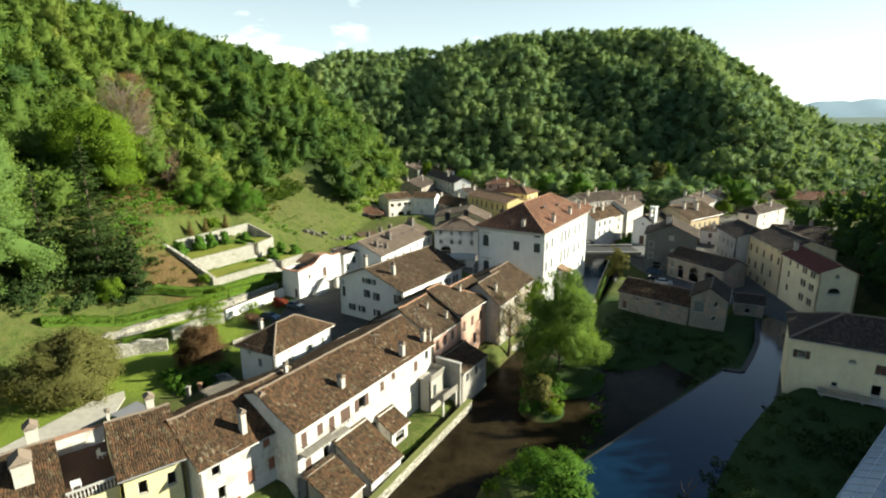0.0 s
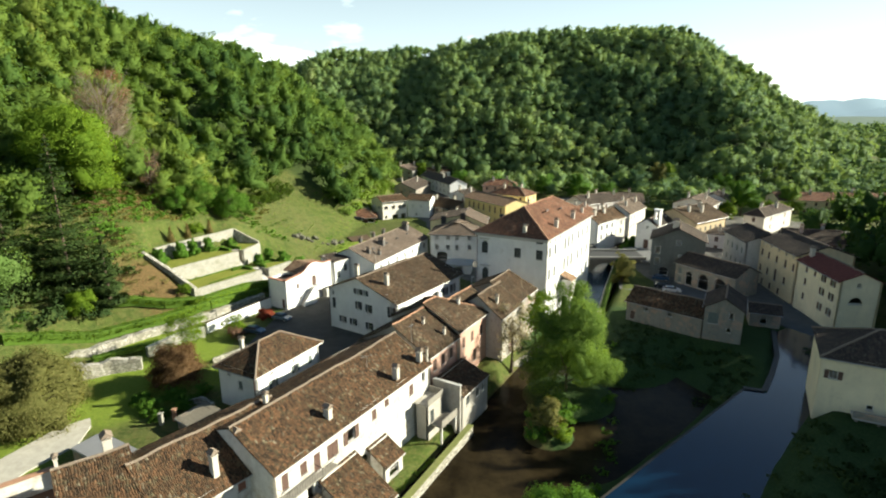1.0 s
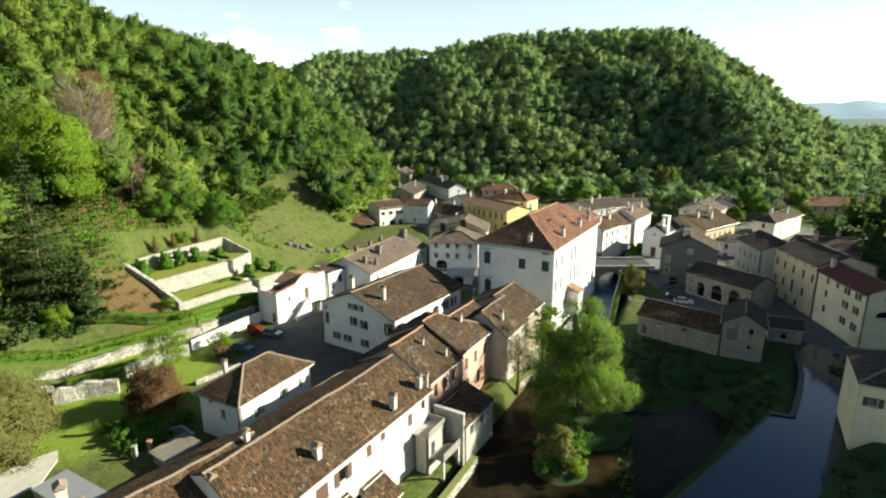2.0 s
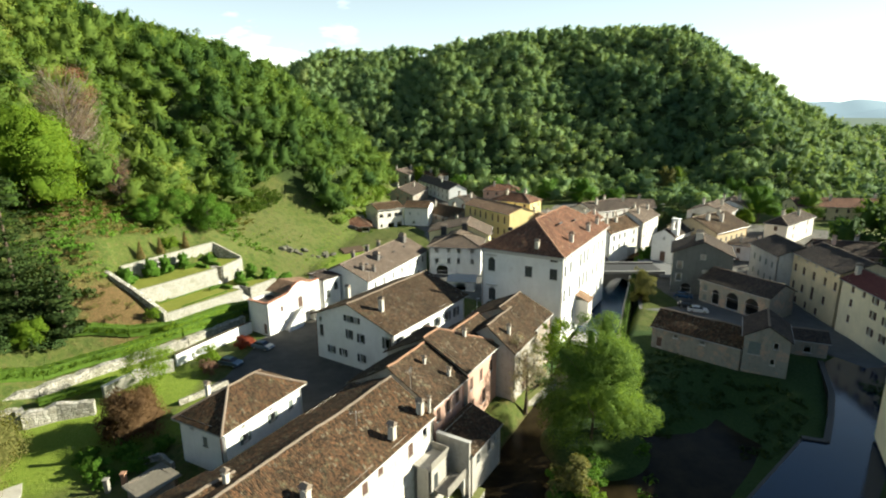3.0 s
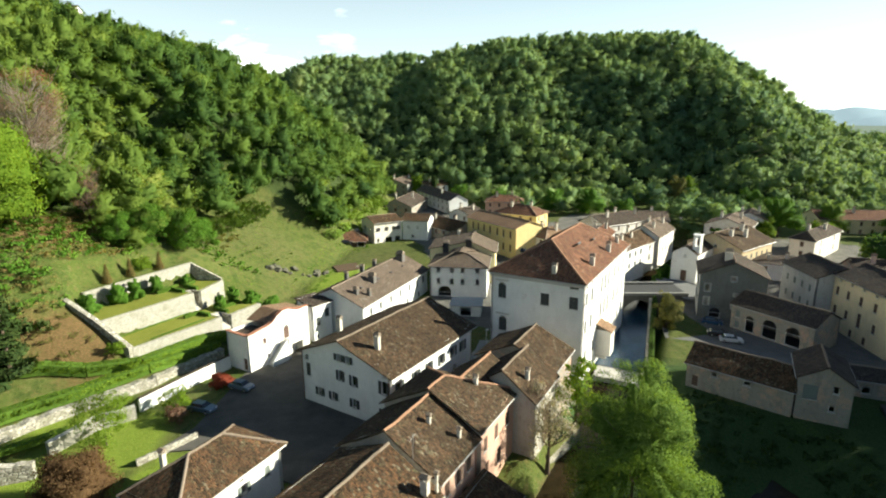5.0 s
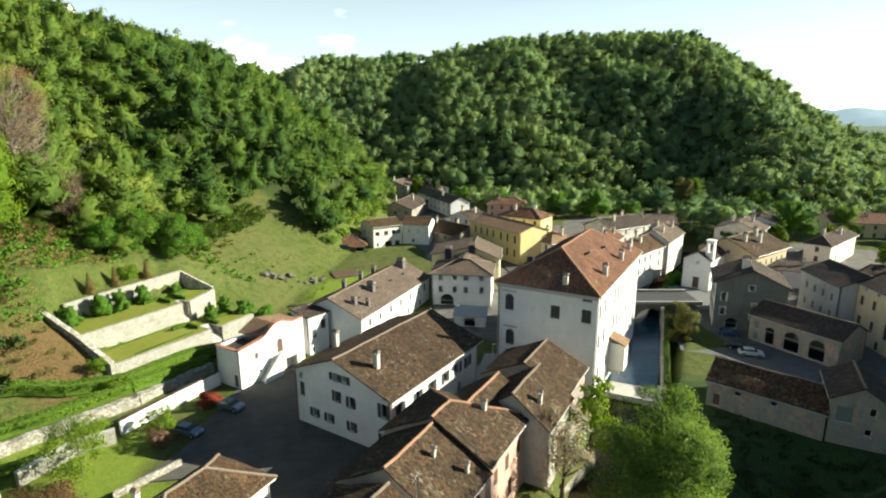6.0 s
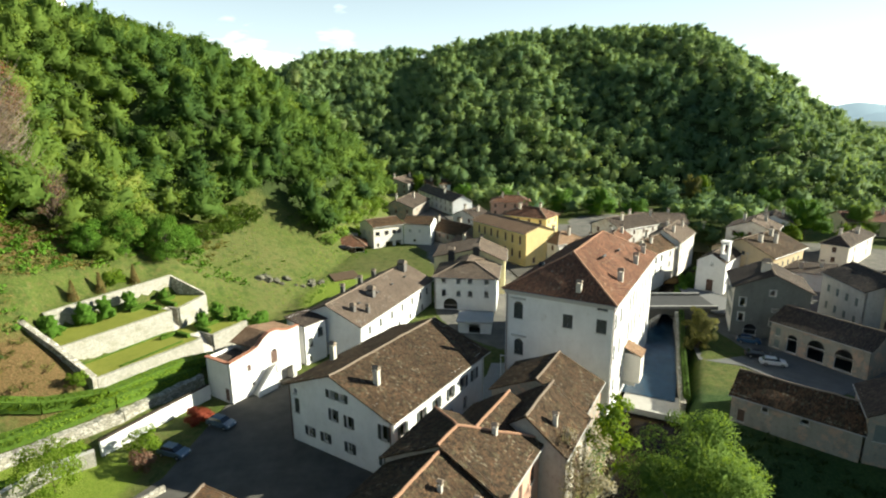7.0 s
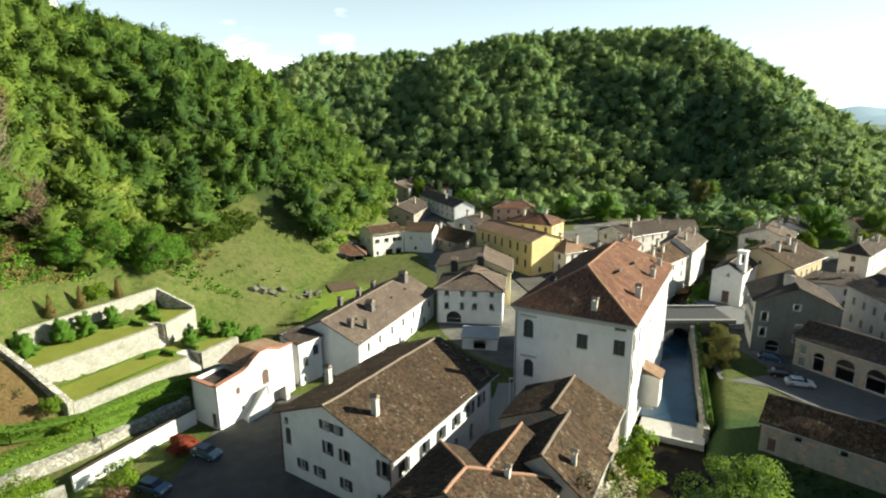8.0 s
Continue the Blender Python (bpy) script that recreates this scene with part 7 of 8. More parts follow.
tree("bank_shrub", "dark green shrub below the weir", 13.6, 53.6, 4.2, 3.4, "hedge", 3600, 0.30, -0.2, 22, base=-1.6, trunk=0.12, shell=(0.6, 1.2), category="shrub")
tree("bank_shrub", "low yellow-green shrub at the spit's edge", 7.4, 56.4, 2.6, 2.6, "yellow", 1800, 0.26, -0.2, 14, base=-2.4, trunk=0.08, shell=(0.6, 1.2), category="shrub")
tree("blossom_tree", "pale blossoming tree behind the row house", 12.6, 96.0, 4.0, 11.0, "blossom", 3000, 0.19, 1.5, 20, base=-2.2, shell=(0.35, 1.15))
tree("willow", "light green willow against the palace", 18.2, 104.0, 3.6, 11.0, "yellow", 2400, 0.30, 1.5, 18, base=-2.4, shell=(0.35, 1.15))
tree("bronze_tree", "round bronze-leaved ornamental tree in the garden", -43.0, 88.0, 4.4, 7.6, "bronze", 14000, 0.15, -0.2, 44, shell=(0.65, 1.2), body=0.58)
tree("olive_tree", "broad olive-brown tree beside the path", -58.5, 77.0, 7.4, 10.2, "olive", 26000, 0.18, -0.4, 70, shell=(0.65, 1.2), body=0.58)
tree("poplar", "tall silvery green poplar at the garden's end", -83.0, 94.0, 9.2, 31.0, "pale", 40000, 0.27, 0.0, 120, trunk=0.5, shell=(0.75, 1.15), body=0.62)
tree("poplar", "second silvery poplar behind the garden", -94.5, 91.0, 9.0, 28.0, "pale", 14000, 0.36, 0.0, 80, trunk=0.5, body=0.62)
conifer("spruce", "tall broad dark green spruce beside the hedge", -73.4, 110.7, 8.4, 29.5, count=15000)
conifer("spruce", "dark spruce behind the garden", -81.0, 106.0, 6.4, 22.0)
conifer("spruce", "smaller dark spruce at the slope's foot", -65.9, 110.2, 3.4, 15.0)
tree("hazel", "bright green bushy hazel below the spruce", -69.4, 106.6, 3.2, 5.4, "yellow", 5200, 0.2, -0.3, 34, trunk=0.1, category="shrub", body=0.6)
tree("corner_shrub", "yellow-green shrub below the terrace corner", -55.0, 118.6, 1.7, 2.8, "yellow", 1800, 0.16, -0.2, 20, trunk=0.06, category="shrub")
tree("maple", "tall yellow-green tree on the slope", -85.0, 133.0, 11.0, 44.0 - ground_z(-85.0, 133.0), "yellow", 30000, 0.32, 0.5, 90, trunk=0.4, shell=(0.65, 1.2), body=0.6)
tree("rust_tree", "tall bare tree with rust-brown twigs", -86.0, 151.0, 8.4, 25.0, "rust", 15000, 0.19, 4.0, 60, shell=(0.25, 1.15), trunk=0.42, spread=1.2, boughs=46, bark=PALE_BARK, budding=True)
tree("bare_tree", "small bare brown tree on the slope", -75.0, 149.0, 3.6, 11.0, "rust", 2200, 0.15, 2.0, 20, shell=(0.25, 1.1), spread=1.2, boughs=30)
tree("young_tree", "slender light green young tree by the wall", -46.8, 100.2, 3.8, 8.4, "yellow", 5200, 0.17, 0.6, 34, shell=(0.4, 1.2), trunk=0.1)
tree("yellow_shrub", "yellow-green shrub beside the parked cars", -41.2, 109.4, 2.3, 3.8, "yellow", 2600, 0.17, -0.2, 24, trunk=0.06, category="shrub")
tree("orange_shrub", "orange-brown shrub at the courtyard's edge", -40.0, 106.2, 1.8, 2.6, "rust", 1800, 0.16, -0.2, 18, trunk=0.06, category="shrub")
tree("red_shrub", "bright red-leaved shrub by the garden wall", -37.6, 117.0, 2.0, 2.4, "red", 2200, 0.15, -0.2, 20, trunk=0.05, category="shrub", body=0.75)
tree("ivy_tree", "columnar tree overgrown with ivy by the stream", 46.6, 138.8, 2.9, 9.5, "olive", 6000, 0.2, -0.6, 34, base=0.0, body=0.55)
for x, y, r, h, leaf, lb in ((66, 262, 6, 11, "hedge", "round green tree behind the village"), (110, 276, 5, 15, "olive", "tall two-toned tree at the hill's foot"), (116, 277, 4.5, 15, "yellow", "light green tree at the hill's foot"), (134, 262, 6, 10, "hedge", "broad green tree behind the houses"), (30, 286, 4, 9, "hedge", "green tree between far houses"), (-10, 330, 4, 11, "yellow", "light green tree at the far street"), (0, 326, 2.5, 12, "dark", "dark upright tree at the far street"), (52, 268, 6, 10, "hedge", "green tree behind the yellow house"), (12, 300, 5, 9, "hedge", "green tree in a garden"), (76, 250, 5, 8, "hedge", "green tree in a garden"), (110, 210, 4, 8, "yellow", "yellow-green tree among the houses"), (124, 180, 5, 9, "bright", "green tree beside the long house"), (92, 205, 3, 7, "hedge", "green tree between the houses"), (142, 222, 6, 10, "bright", "green tree behind the long roof"), (160, 212, 6, 10, "bright", "green tree behind the long roof"), (119, 216, 8, 14, "hedge", "large dense green tree among the houses"), (123, 201, 5, 8, "yellow", "yellow-green tree beside the large tree")):
    tree("village_tree", lb, x, y, r, h, leaf, int(620 * r), 0.32, 0.4, 30, body=0.6)


# ---- shrubs, hedges and scrub ----
def hedge(name, label, pts, width, height, leaf="hedge", density=190, size=0.15):
    """A clipped hedge along points (x, y, foot)."""
    root = thing(name, pose(pts[0][0], pts[0][1], pts[0][2]), label, "hedge")
    bm = bmesh.new()
    qs = []
    o = Vector(pts[0])
    for a, b in zip(pts, pts[1:]):
        a, b = Vector(a) - o, Vector(b) - o
        d = b - a
        s = Vector((-d.y, d.x, 0)).normalized() * width * 0.42
        v = [bm.verts.new(p + Vector((0, 0, z))) for p, z in ((a - s, -0.3), (b - s, -0.3), (b + s, -0.3), (a + s, -0.3), (a - s, height * 0.9), (b - s, height * 0.9), (b + s, height * 0.9), (a + s, height * 0.9))]
        for f in ((0, 3, 2, 1), (4, 5, 6, 7), (0, 1, 5, 4), (1, 2, 6, 5), (2, 3, 7, 6), (3, 0, 4, 7)):
            bm.faces.new([v[i] for i in f])
        n = max(2, int(d.length / (width * 0.6)))
        lob = [(*(a + d * ((i + 0.5) / n)), width * 0.6, width * 0.6, height * rng.uniform(0.5, 0.62)) for i in range(n)]
        lob = [(x, y, z + height * 0.5, p, q, r) for x, y, z, p, q, r in lob]
        qs.append(leaf_quads(lob, int(density * d.length), size, 0.5, -0.5, (0.8, 1.1)))
    part("core", bm, plain("hedge_core", (0.075, 0.130, 0.018), 0.95, 0.4, 1.5, bump=0.05), root)
    q = np.concatenate(qs)
    part("leaves", quads_mesh("leaves", q, np.clip(0.5 + 0.25 * rng.normal(0, 1, len(q)), 0, 1), LEAVES[leaf]), None, root)
    return root


hedge("ivy", "dark ivy hanging over the stream wall", [(36.6, 121.6, -1.4), (42.0, 134.8, -0.6), (47.6, 147.6, 0.0), (50.6, 154.6, 0.6)], 1.0, 1.5, "dark", 200, 0.17)
hedge("hedge", "long clipped green hedge below the terraces", [(x, y, max(1.6, ground_z(x, y) - 0.1)) for x, y in ((-66.0, 110.6), (-62.6, 112.6), (-57.6, 114.6), (-51.4, 119.0), (-45.4, 128.4), (-41.4, 134.0))], 2.4, 1.5, "yellow")
hedge("hedge", "second clipped hedge along the rubble wall", [(x, y, max(1.2, ground_z(x, y) - 0.1)) for x, y in ((-74.0, 92.8), (-70.0, 97.4), (-65.4, 102.4), (-61.2, 108.0), (-56.8, 112.0), (-50.0, 118.2), (-43.0, 129.6))], 2.4, 1.6, "yellow")
hedge("flower_bed", "bright yellow-green bed along the garden wall", [(-61.3, 95.6, 0.6), (-56.2, 99.6, 0.8), (-53.2, 102.4, 0.8)], 1.6, 0.6, "yellow", 150, 0.15)
for b, a0, a1, z in ((6.6, 1.0, 16.4, 5.55), (14.7, 2.2, 20.0, 9.25), (0.7, 4.0, 15.0, 5.55)):
    p, q = terrace_point(a0, b), terrace_point(a1, b)
    hedge("flower_bed", "low ragged planting along the terrace", [(*p, z - 0.05), (*q, z - 0.05)], 0.45, 0.22, "hedge", 40, 0.12)
for pts, z, lb in (([(13.6, 4.6), (16.6, 4.4), (16.6, 1.2)], 5.55, "clipped box hedge beside the lower steps"), ([(20.4, 0.6), (20.4, 3.6), (25.8, 3.4)], 5.25, "clipped box hedge on the lower wing"),
                   ([(13.8, 12.6), (17.0, 12.4), (17.0, 8.8)], 9.25, "clipped box hedge beside the upper steps"), ([(20.0, 8.6), (20.0, 12.6), (23.0, 13.4)], 9.05, "clipped box hedge on the upper wing")):
    hedge("box_hedge", lb, [(*terrace_point(a, b), z - 0.05) for a, b in pts], 0.7, 0.75, "hedge", 150, 0.12)
for a, b, z, r, h in ((1.2, 13.4, 9.2, 2.0, 4.2), (6.4, 13.2, 9.2, 1.9, 5.0), (9.8, 13.2, 9.2, 1.8, 5.0), (14.4, 13.6, 9.2, 1.5, 4.4), (21.6, 14.2, 9.0, 1.2, 2.8), (21.8, 4.4, 5.2, 1.6, 3.4), (26.3, 5.8, 5.2, 1.7, 3.8), (27.2, 1.6, 5.2, 1.6, 3.4), (30.0, 3.0, 3.6, 1.8, 3.4), (30.4, -0.6, 3.0, 1.8, 3.0), (33.0, 1.2, 2.8, 1.9, 2.8)):
    x, y = terrace_point(a, b)
    tree("round_shrub", "rounded dark green clipped shrub on the terrace", x, y, r * 0.9, h, "hedge", 2600, 0.13, -0.5, 44, base=z - 0.1, trunk=0.08, spread=0.3, category="shrub", body=0.8, boughs=3)
for a, b, z in ((7.4, 17.6, 12.5), (12.2, 17.8, 12.5), (18.4, 17.6, 12.5)):
    x, y = terrace_point(a, b)
    root = thing("cone_shrub", pose(x, y, z - 0.1), "clipped cone-shaped bronze evergreen on the top terrace", "shrub", "cone shrubs")
    q = leaf_quads([(0, 0, 0.5 + 0.6 * i, 0.95 - 0.14 * i, 0.95 - 0.14 * i, 0.6) for i in range(6)], 1300, 0.14, 0.3, -0.7, (0.8, 1.1))
    part("leaves", quads_mesh("leaves", q, np.full(len(q), 0.4), LEAVES["russet"]), None, root)
tree("palm_shrub", "bright yellow-green spreading shrub behind the top wall", *terrace_point(15.5, 19.6), 2.6, 2.6, "yellow", 1800, 0.3, 0.8, 16, base=12.3, shell=(0.4, 1.2), trunk=0.1, category="shrub")
tree("bank_shrub", "yellow-green weeping shrub at the terrace corner", *terrace_point(-1.6, -2.4), 2.0, 2.6, "yellow", 1500, 0.2, -0.2, 14, base=2.2, trunk=0.08, category="shrub")


for a, b, r, h in ((27.5, 20.5, 4.2, 9.5), (21.0, 23.5, 4.0, 9.0), (33.0, 22.5, 3.8, 8.0), (15.0, 25.0, 3.2, 6.5)):
    x, y = terrace_point(a, b)
    tree("hillside_tree", "dense dark green tree on the bank above the terraces", x, y, r, h, "hedge", 9000, 0.2, 0.0, 40, shell=(0.6, 1.12), trunk=0.2)


def scrub(name, label, points, radius, quads, size, leaf, flat=(0.6, 1.1)):
    protos = [leaf_quads(crown_lobes(7, 1.0, rng.uniform(*flat), -0.1), quads, size, 0.5, -0.4) for _ in range(6)]
    pts = np.asarray(points)
    zz = terrain(pts[:, 0], pts[:, 1])
    vs, ts = [], []
    for i, (x, y) in enumerate(pts):
        a, r = rng.uniform(0, 6.28), rng.uniform(*radius)
        c, s = math.cos(a) * r, math.sin(a) * r
        q = protos[i % 6]
        vs.append(np.stack([q[..., 0] * c - q[..., 1] * s + x, q[..., 0] * s + q[..., 1] * c + y, q[..., 2] * r + zz[i]], -1))
        ts.append(np.full(quads, np.clip(rng.normal(0.5, 0.22), 0, 1)))
    return tagged(part(name, quads_mesh(name, np.concatenate(vs), np.concatenate(ts), LEAVES[leaf]), None), label, "scrub", kind="stuff")


def in_terrace(x, y):
    a, b = (x + 53) * 0.49 + (y - 119.8) * 0.87, (x + 53) * -0.87 + (y - 119.8) * 0.49
    return (a > -2.5) & (a < 29) & (b > -5) & (b < 20)


def slope_d(x, y):
    return left_slope(x, y)[1]


scrub("slope_scrub", "green and brown scrub over the steep slope", scatter(-110, -44, 96, 166, 2.7, lambda x, y: (slope_d(x, y) > 6) & (slope_d(x, y) < 44) & ~in_terrace(x, y) & ((wob(x, y, 5) > -0.25) | (slope_d(x, y) > 30)) & (np.hypot(x + 62, y - 114) > 13)), (0.6, 2.3), 110, 0.16, "hedge", (0.5, 0.8))
scrub("brown_scrub", "dry brown scrub on the bare slope", scatter(-100, -52, 104, 182, 3.0, lambda x, y: (slope_d(x, y) > 9) & (slope_d(x, y) < 40) & ~in_terrace(x, y) & (wob(x, y, 6) < 0.3)), (0.6, 1.9), 150, 0.13, "olive", (0.4, 0.7))
def bank_above(x, y):
    a, b = (x + 53) * 0.49 + (y - 119.8) * 0.87, (x + 53) * -0.87 + (y - 119.8) * 0.49
    return (a > -34) & (a < 14) & (b > 20.5) & (b < 40) | (a > -30) & (a < -1.5) & (b > 13) & (b < 24)


scrub("russet_scrub", "russet and brown brush on the steep bank", scatter(-100, -50, 90, 165, 1.7, lambda x, y: bank_above(x, y) & (wob(x, y, 4) > -0.35)), (0.5, 1.4), 50, 0.19, "russet", (0.4, 0.8))
scrub("bank_bushes", "low green bushes over the steep bank", scatter(-100, -50, 90, 165, 2.1, lambda x, y: bank_above(x, y) & (wob(x, y, 5) < 0.12)), (0.6, 1.7), 80, 0.18, "hedge", (0.5, 0.8))
scrub("wood_edge", "bright bushes along the foot of the wood", scatter(-75, -18, 158, 262, 3.0, lambda x, y: np.abs(slope_d(x, y) - np.where(y > 203, 5.0, 25.0)) < 3.2), (1.6, 3.4), 260, 0.13, "bright", (0.8, 1.3))
scrub("meadow_tufts", "dark grass tufts and weeds along the meadow's banks", scatter(-66, -16, 150, 214, 1.5, lambda x, y: (np.abs((slope_d(x, y) + 1.5 * wob(x, y, 9)) % 6.5 - 3) < 0.75) & (slope_d(x, y) > -8) & (slope_d(x, y) < 24) & ~in_terrace(x, y) & (wob(x, y, 7) > -0.1)), (0.25, 0.7), 40, 0.3, "hedge", (0.3, 0.6))
# Shade of this corner is put into the shrubs by their dark leaves.
scrub("garden_shade", "dense shrubs along the garden's end, darkened for shade", scatter(-104, -62, 78, 120, 3.0, lambda x, y: (x < -65.5) & (y - 102.4 > 1.22 * (x + 65.4) + 3.4) & (slope_d(x, y) < 30) & (np.hypot(x + 58.5, y - 77) > 8)), (1.6, 3.6), 260, 0.13, "dark", (0.9, 1.6))
# The darkest leaves put the far bank's shade into these bushes.
scrub("bank_scrub", "overgrown bushes on the far pond bank, darkened for shade", scatter(22, 84, 34, 100, 3.0, lambda x, y: ((x - 34) * 0.75 - (y - 62) * 0.66 > 1.2) & ((x - 51.6) * 0.935 - (y - 73.4) * 0.354 < 30) & ~((x > 50) & (y > 62) & (y < 88)) & (line_distance(x, y, POND)[0] > 2.0)), (0.7, 2.0), 140, 0.15, "dark")
# Growth by the mill carries its shade in the same dark leaf colour.
scrub("mill_scrub", "rough growth between the mill and the weir, darkened for shade", scatter(26, 58, 84, 112, 2.2, lambda x, y: (line_distance(x, y, POND)[0] > 2.0) & (line_distance(x, y, STREAM)[0] > 1.0) & (line_distance(x, y, APRON)[0] > -1.5) & ((x - 39.4) * 0.695 + (y - 114.6) * 0.719 < -1.5)), (0.5, 1.4), 70, 0.2, "dark", (0.4, 0.8))
scrub("stream_scrub", "green growth along the stream's edge", scatter(-10, 60, 60, 120, 2.2, lambda x, y: (np.abs(line_distance(x, y, STREAM)[0] - 1.6) < 1.3) & ((x - 21) ** 2 + (y - 87) ** 2 > 20) & ((x + 13.3) * 0.861 - (y - 57.8) * 0.509 > 17)), (0.5, 1.5), 110, 0.18, "hedge")
scrub("lawn_tufts", "rough grass tufts in the sloping meadow", scatter(-62, -24, 150, 208, 1.5, lambda x, y: (slope_d(x, y) > -4) & (slope_d(x, y) < 26) & (wob(x, y, 3) > 0.05)), (0.2, 0.5), 16, 0.3, "yellow", (0.3, 0.5))
scrub("garden_plants", "green vegetable rows in the stream-side garden", [beside(9.0 + 0.8 * i, 4.4 + 0.8 * k) for i in range(3, 18) for k in range(3)], (0.4, 0.8), 60, 0.3, "bright")

# ---- parked cars ----


def car(x, y, z, turn, paint, label):
    root = thing("car", pose(x, y, z, 0, 0, turn), label, "car", "parked cars")

    def body():
        bm = bmesh.new()
        prof = [(-2.1, 0.32), (-2.12, 0.75), (-1.95, 0.92), (-0.6 - 0.55, 1.0), (1.15, 1.0), (1.9, 0.86), (2.1, 0.62), (2.08, 0.32)]
        prev = None
        for s, k in ((-0.86, 0.94), (-0.80, 1.0), (0.80, 1.0), (0.86, 0.94)):
            ring = [bm.verts.new((px * (0.985 if abs(s) > 0.82 else 1), s, 0.32 + (pz - 0.32) * k)) for px, pz in prof]
            if prev:
                for i in range(len(ring)):
                    bm.faces.new((prev[i], prev[(i + 1) % len(ring)], ring[(i + 1) % len(ring)], ring[i]))
            else:
                bm.faces.new(ring[::-1])
            prev = ring
        bm.faces.new(prev)
        bmesh.ops.recalc_face_normals(bm, faces=bm.faces[:])
        return bm

    def prism(base, top, z0, z1):
        bm = bmesh.new()
        lo = [bm.verts.new((px, py, z0)) for px, py in base]
        hi = [bm.verts.new((px, py, z1)) for px, py in top]
        for i in range(4):
            bm.faces.new((lo[i], lo[(i + 1) % 4], hi[(i + 1) % 4], hi[i]))
        bm.faces.new(hi)
        bm.faces.new(lo[::-1])
        bmesh.ops.recalc_face_normals(bm, faces=bm.faces[:])
        return bm

    part("body", window_mesh("car_body", paint.name, body), paint, root)
    part("glasshouse", window_mesh("glasshouse", 0, lambda: prism([(-1.75, -0.76), (1.05, -0.76), (1.05, 0.76), (-1.75, 0.76)], [(-1.25, -0.60), (0.35, -0.60), (0.35, 0.60), (-1.25, 0.60)], 0.99, 1.42)), CAR_GLASS, root)
    part("roof", window_mesh("car_roof", paint.name, lambda: prism([(-1.32, -0.63), (0.40, -0.63), (0.40, 0.63), (-1.32, 0.63)], [(-1.2, -0.55), (0.28, -0.55), (0.28, 0.55), (-1.2, 0.55)], 1.40, 1.47)), paint, root)
    for wx in (-1.3, 1.3):
        for wy in (-0.80, 0.80):
            def wheel():
                bm = bmesh.new()
                tube(bm, [(0, -0.1, 0), (0, 0.1, 0)], 0.32, 14)
                return bm

            def rim():
                bm = bmesh.new()
                tube(bm, [(0, -0.115, 0), (0, 0.115, 0)], 0.2, 10)
                return bm
            t = part("wheel", window_mesh("wheel", 0, wheel), TYRE, root, at=pose(wx, wy, 0.32))
            part("rim", window_mesh("rim", 0, rim), GUTTER, t)
    for s in (-0.6, 0.6):
        part("headlight", window_mesh("headlight", 0, lambda: boxes((-0.03, 0.03, -0.16, 0.16, -0.07, 0.07), bevel=0.015)), FRAME, root, at=pose(2.06, s, 0.68))
        part("tail_light", window_mesh("tail_light", 0, lambda: boxes((-0.03, 0.03, -0.12, 0.12, -0.1, 0.1), bevel=0.015)), TAIL, root, at=pose(-2.1, s, 0.72))
    return root


def paint(name, colour):
    return Nodes(name).done(colour, 0.35, Metallic=0.3, Coat_Weight=0.6)


CAR_GLASS = Nodes("car_glass").done((0.02, 0.025, 0.03), 0.05)
TYRE = plain("tyre_rubber", (0.02, 0.02, 0.02), 0.9, 0.2)
TAIL = Nodes("tail_lens").done((0.30, 0.01, 0.01), 0.3)
BLUE, WHITE_CAR, DARK_CAR, STEEL, RED_CAR = paint("blue_paint", (0.03, 0.08, 0.16)), paint("white_paint", (0.65, 0.66, 0.66)), paint("black_paint", (0.015, 0.017, 0.02)), paint("steel_blue_paint", (0.10, 0.15, 0.20)), paint("red_paint", (0.30, 0.02, 0.02))
car(-33.6, 115.4, 0.03, -25, STEEL, "steel-blue hatchback parked in the courtyard")
car(-37.2, 108.6, 0.03, -20, STEEL, "blue-grey car parked by the shrubs")
car(56.2, 131.2, 0.13, -20, WHITE_CAR, "white car parked in the yard")
car(55.4, 134.4, 0.13, -20, DARK_CAR, "black car parked in the yard")
car(57.4, 140.8, 0.13, -25, BLUE, "blue car parked before the grey house")
car(13.6, 147.0, 0.06, 62, WHITE_CAR, "white car parked in the narrow lane")
car(-30.0, 206.6, ground_z(-30, 206.6), 10, DARK_CAR, "dark car parked beside the field shed")
for i, c in enumerate((WHITE_CAR, BLUE, STEEL, BLUE, DARK_CAR, WHITE_CAR)):
    car(62 + 2.7 * i, 246 + 0.6 * i, ground_z(62 + 2.7 * i, 246 + 0.6 * i) + 0.02, 80, c, {WHITE_CAR: "white", BLUE: "blue", STEEL: "steel-blue", DARK_CAR: "black"}[c] + " car in the far car park")

# ---- field shed, garden shed, greenhouse, rocks, lamp pole ----
house("field_shed", "open brown-tiled shed at the edge of the meadow", -37.4, 207.4, 6.0, 13.5, 8.0, 2.0, 4.8, 7.2, WOOD, TILE_WARM, "hx", over=0.9, windows=row("f", (3, 7.5, 12), 2.4, 2.6, 1.7, "x"), category="shed", group="")
house("garden_shed", "low grey lean-to shed beside the garden house", -36.9, 75.1, -36.0, 3.8, 4.0, -0.2, 1.5, 1.9, OLD_WALL, plain("grey_sheet_roof", (0.20, 0.175, 0.135), 0.9, 0.4, 2.5, bump=0.03), "s", over=0.3, category="shed", group="")
house("garage", "low garage with a flat grey roof beside the path", -46.5, 67.6, -30.0, 9.0, 3.6, -0.2, 2.0, 2.12, OLD_WALL, plain("grey_felt_roof", (0.20, 0.20, 0.205), 0.9, 0.2, 0.8), "s", over=0.1, over_g=0.1, category="garage", group="", sag=0.02)
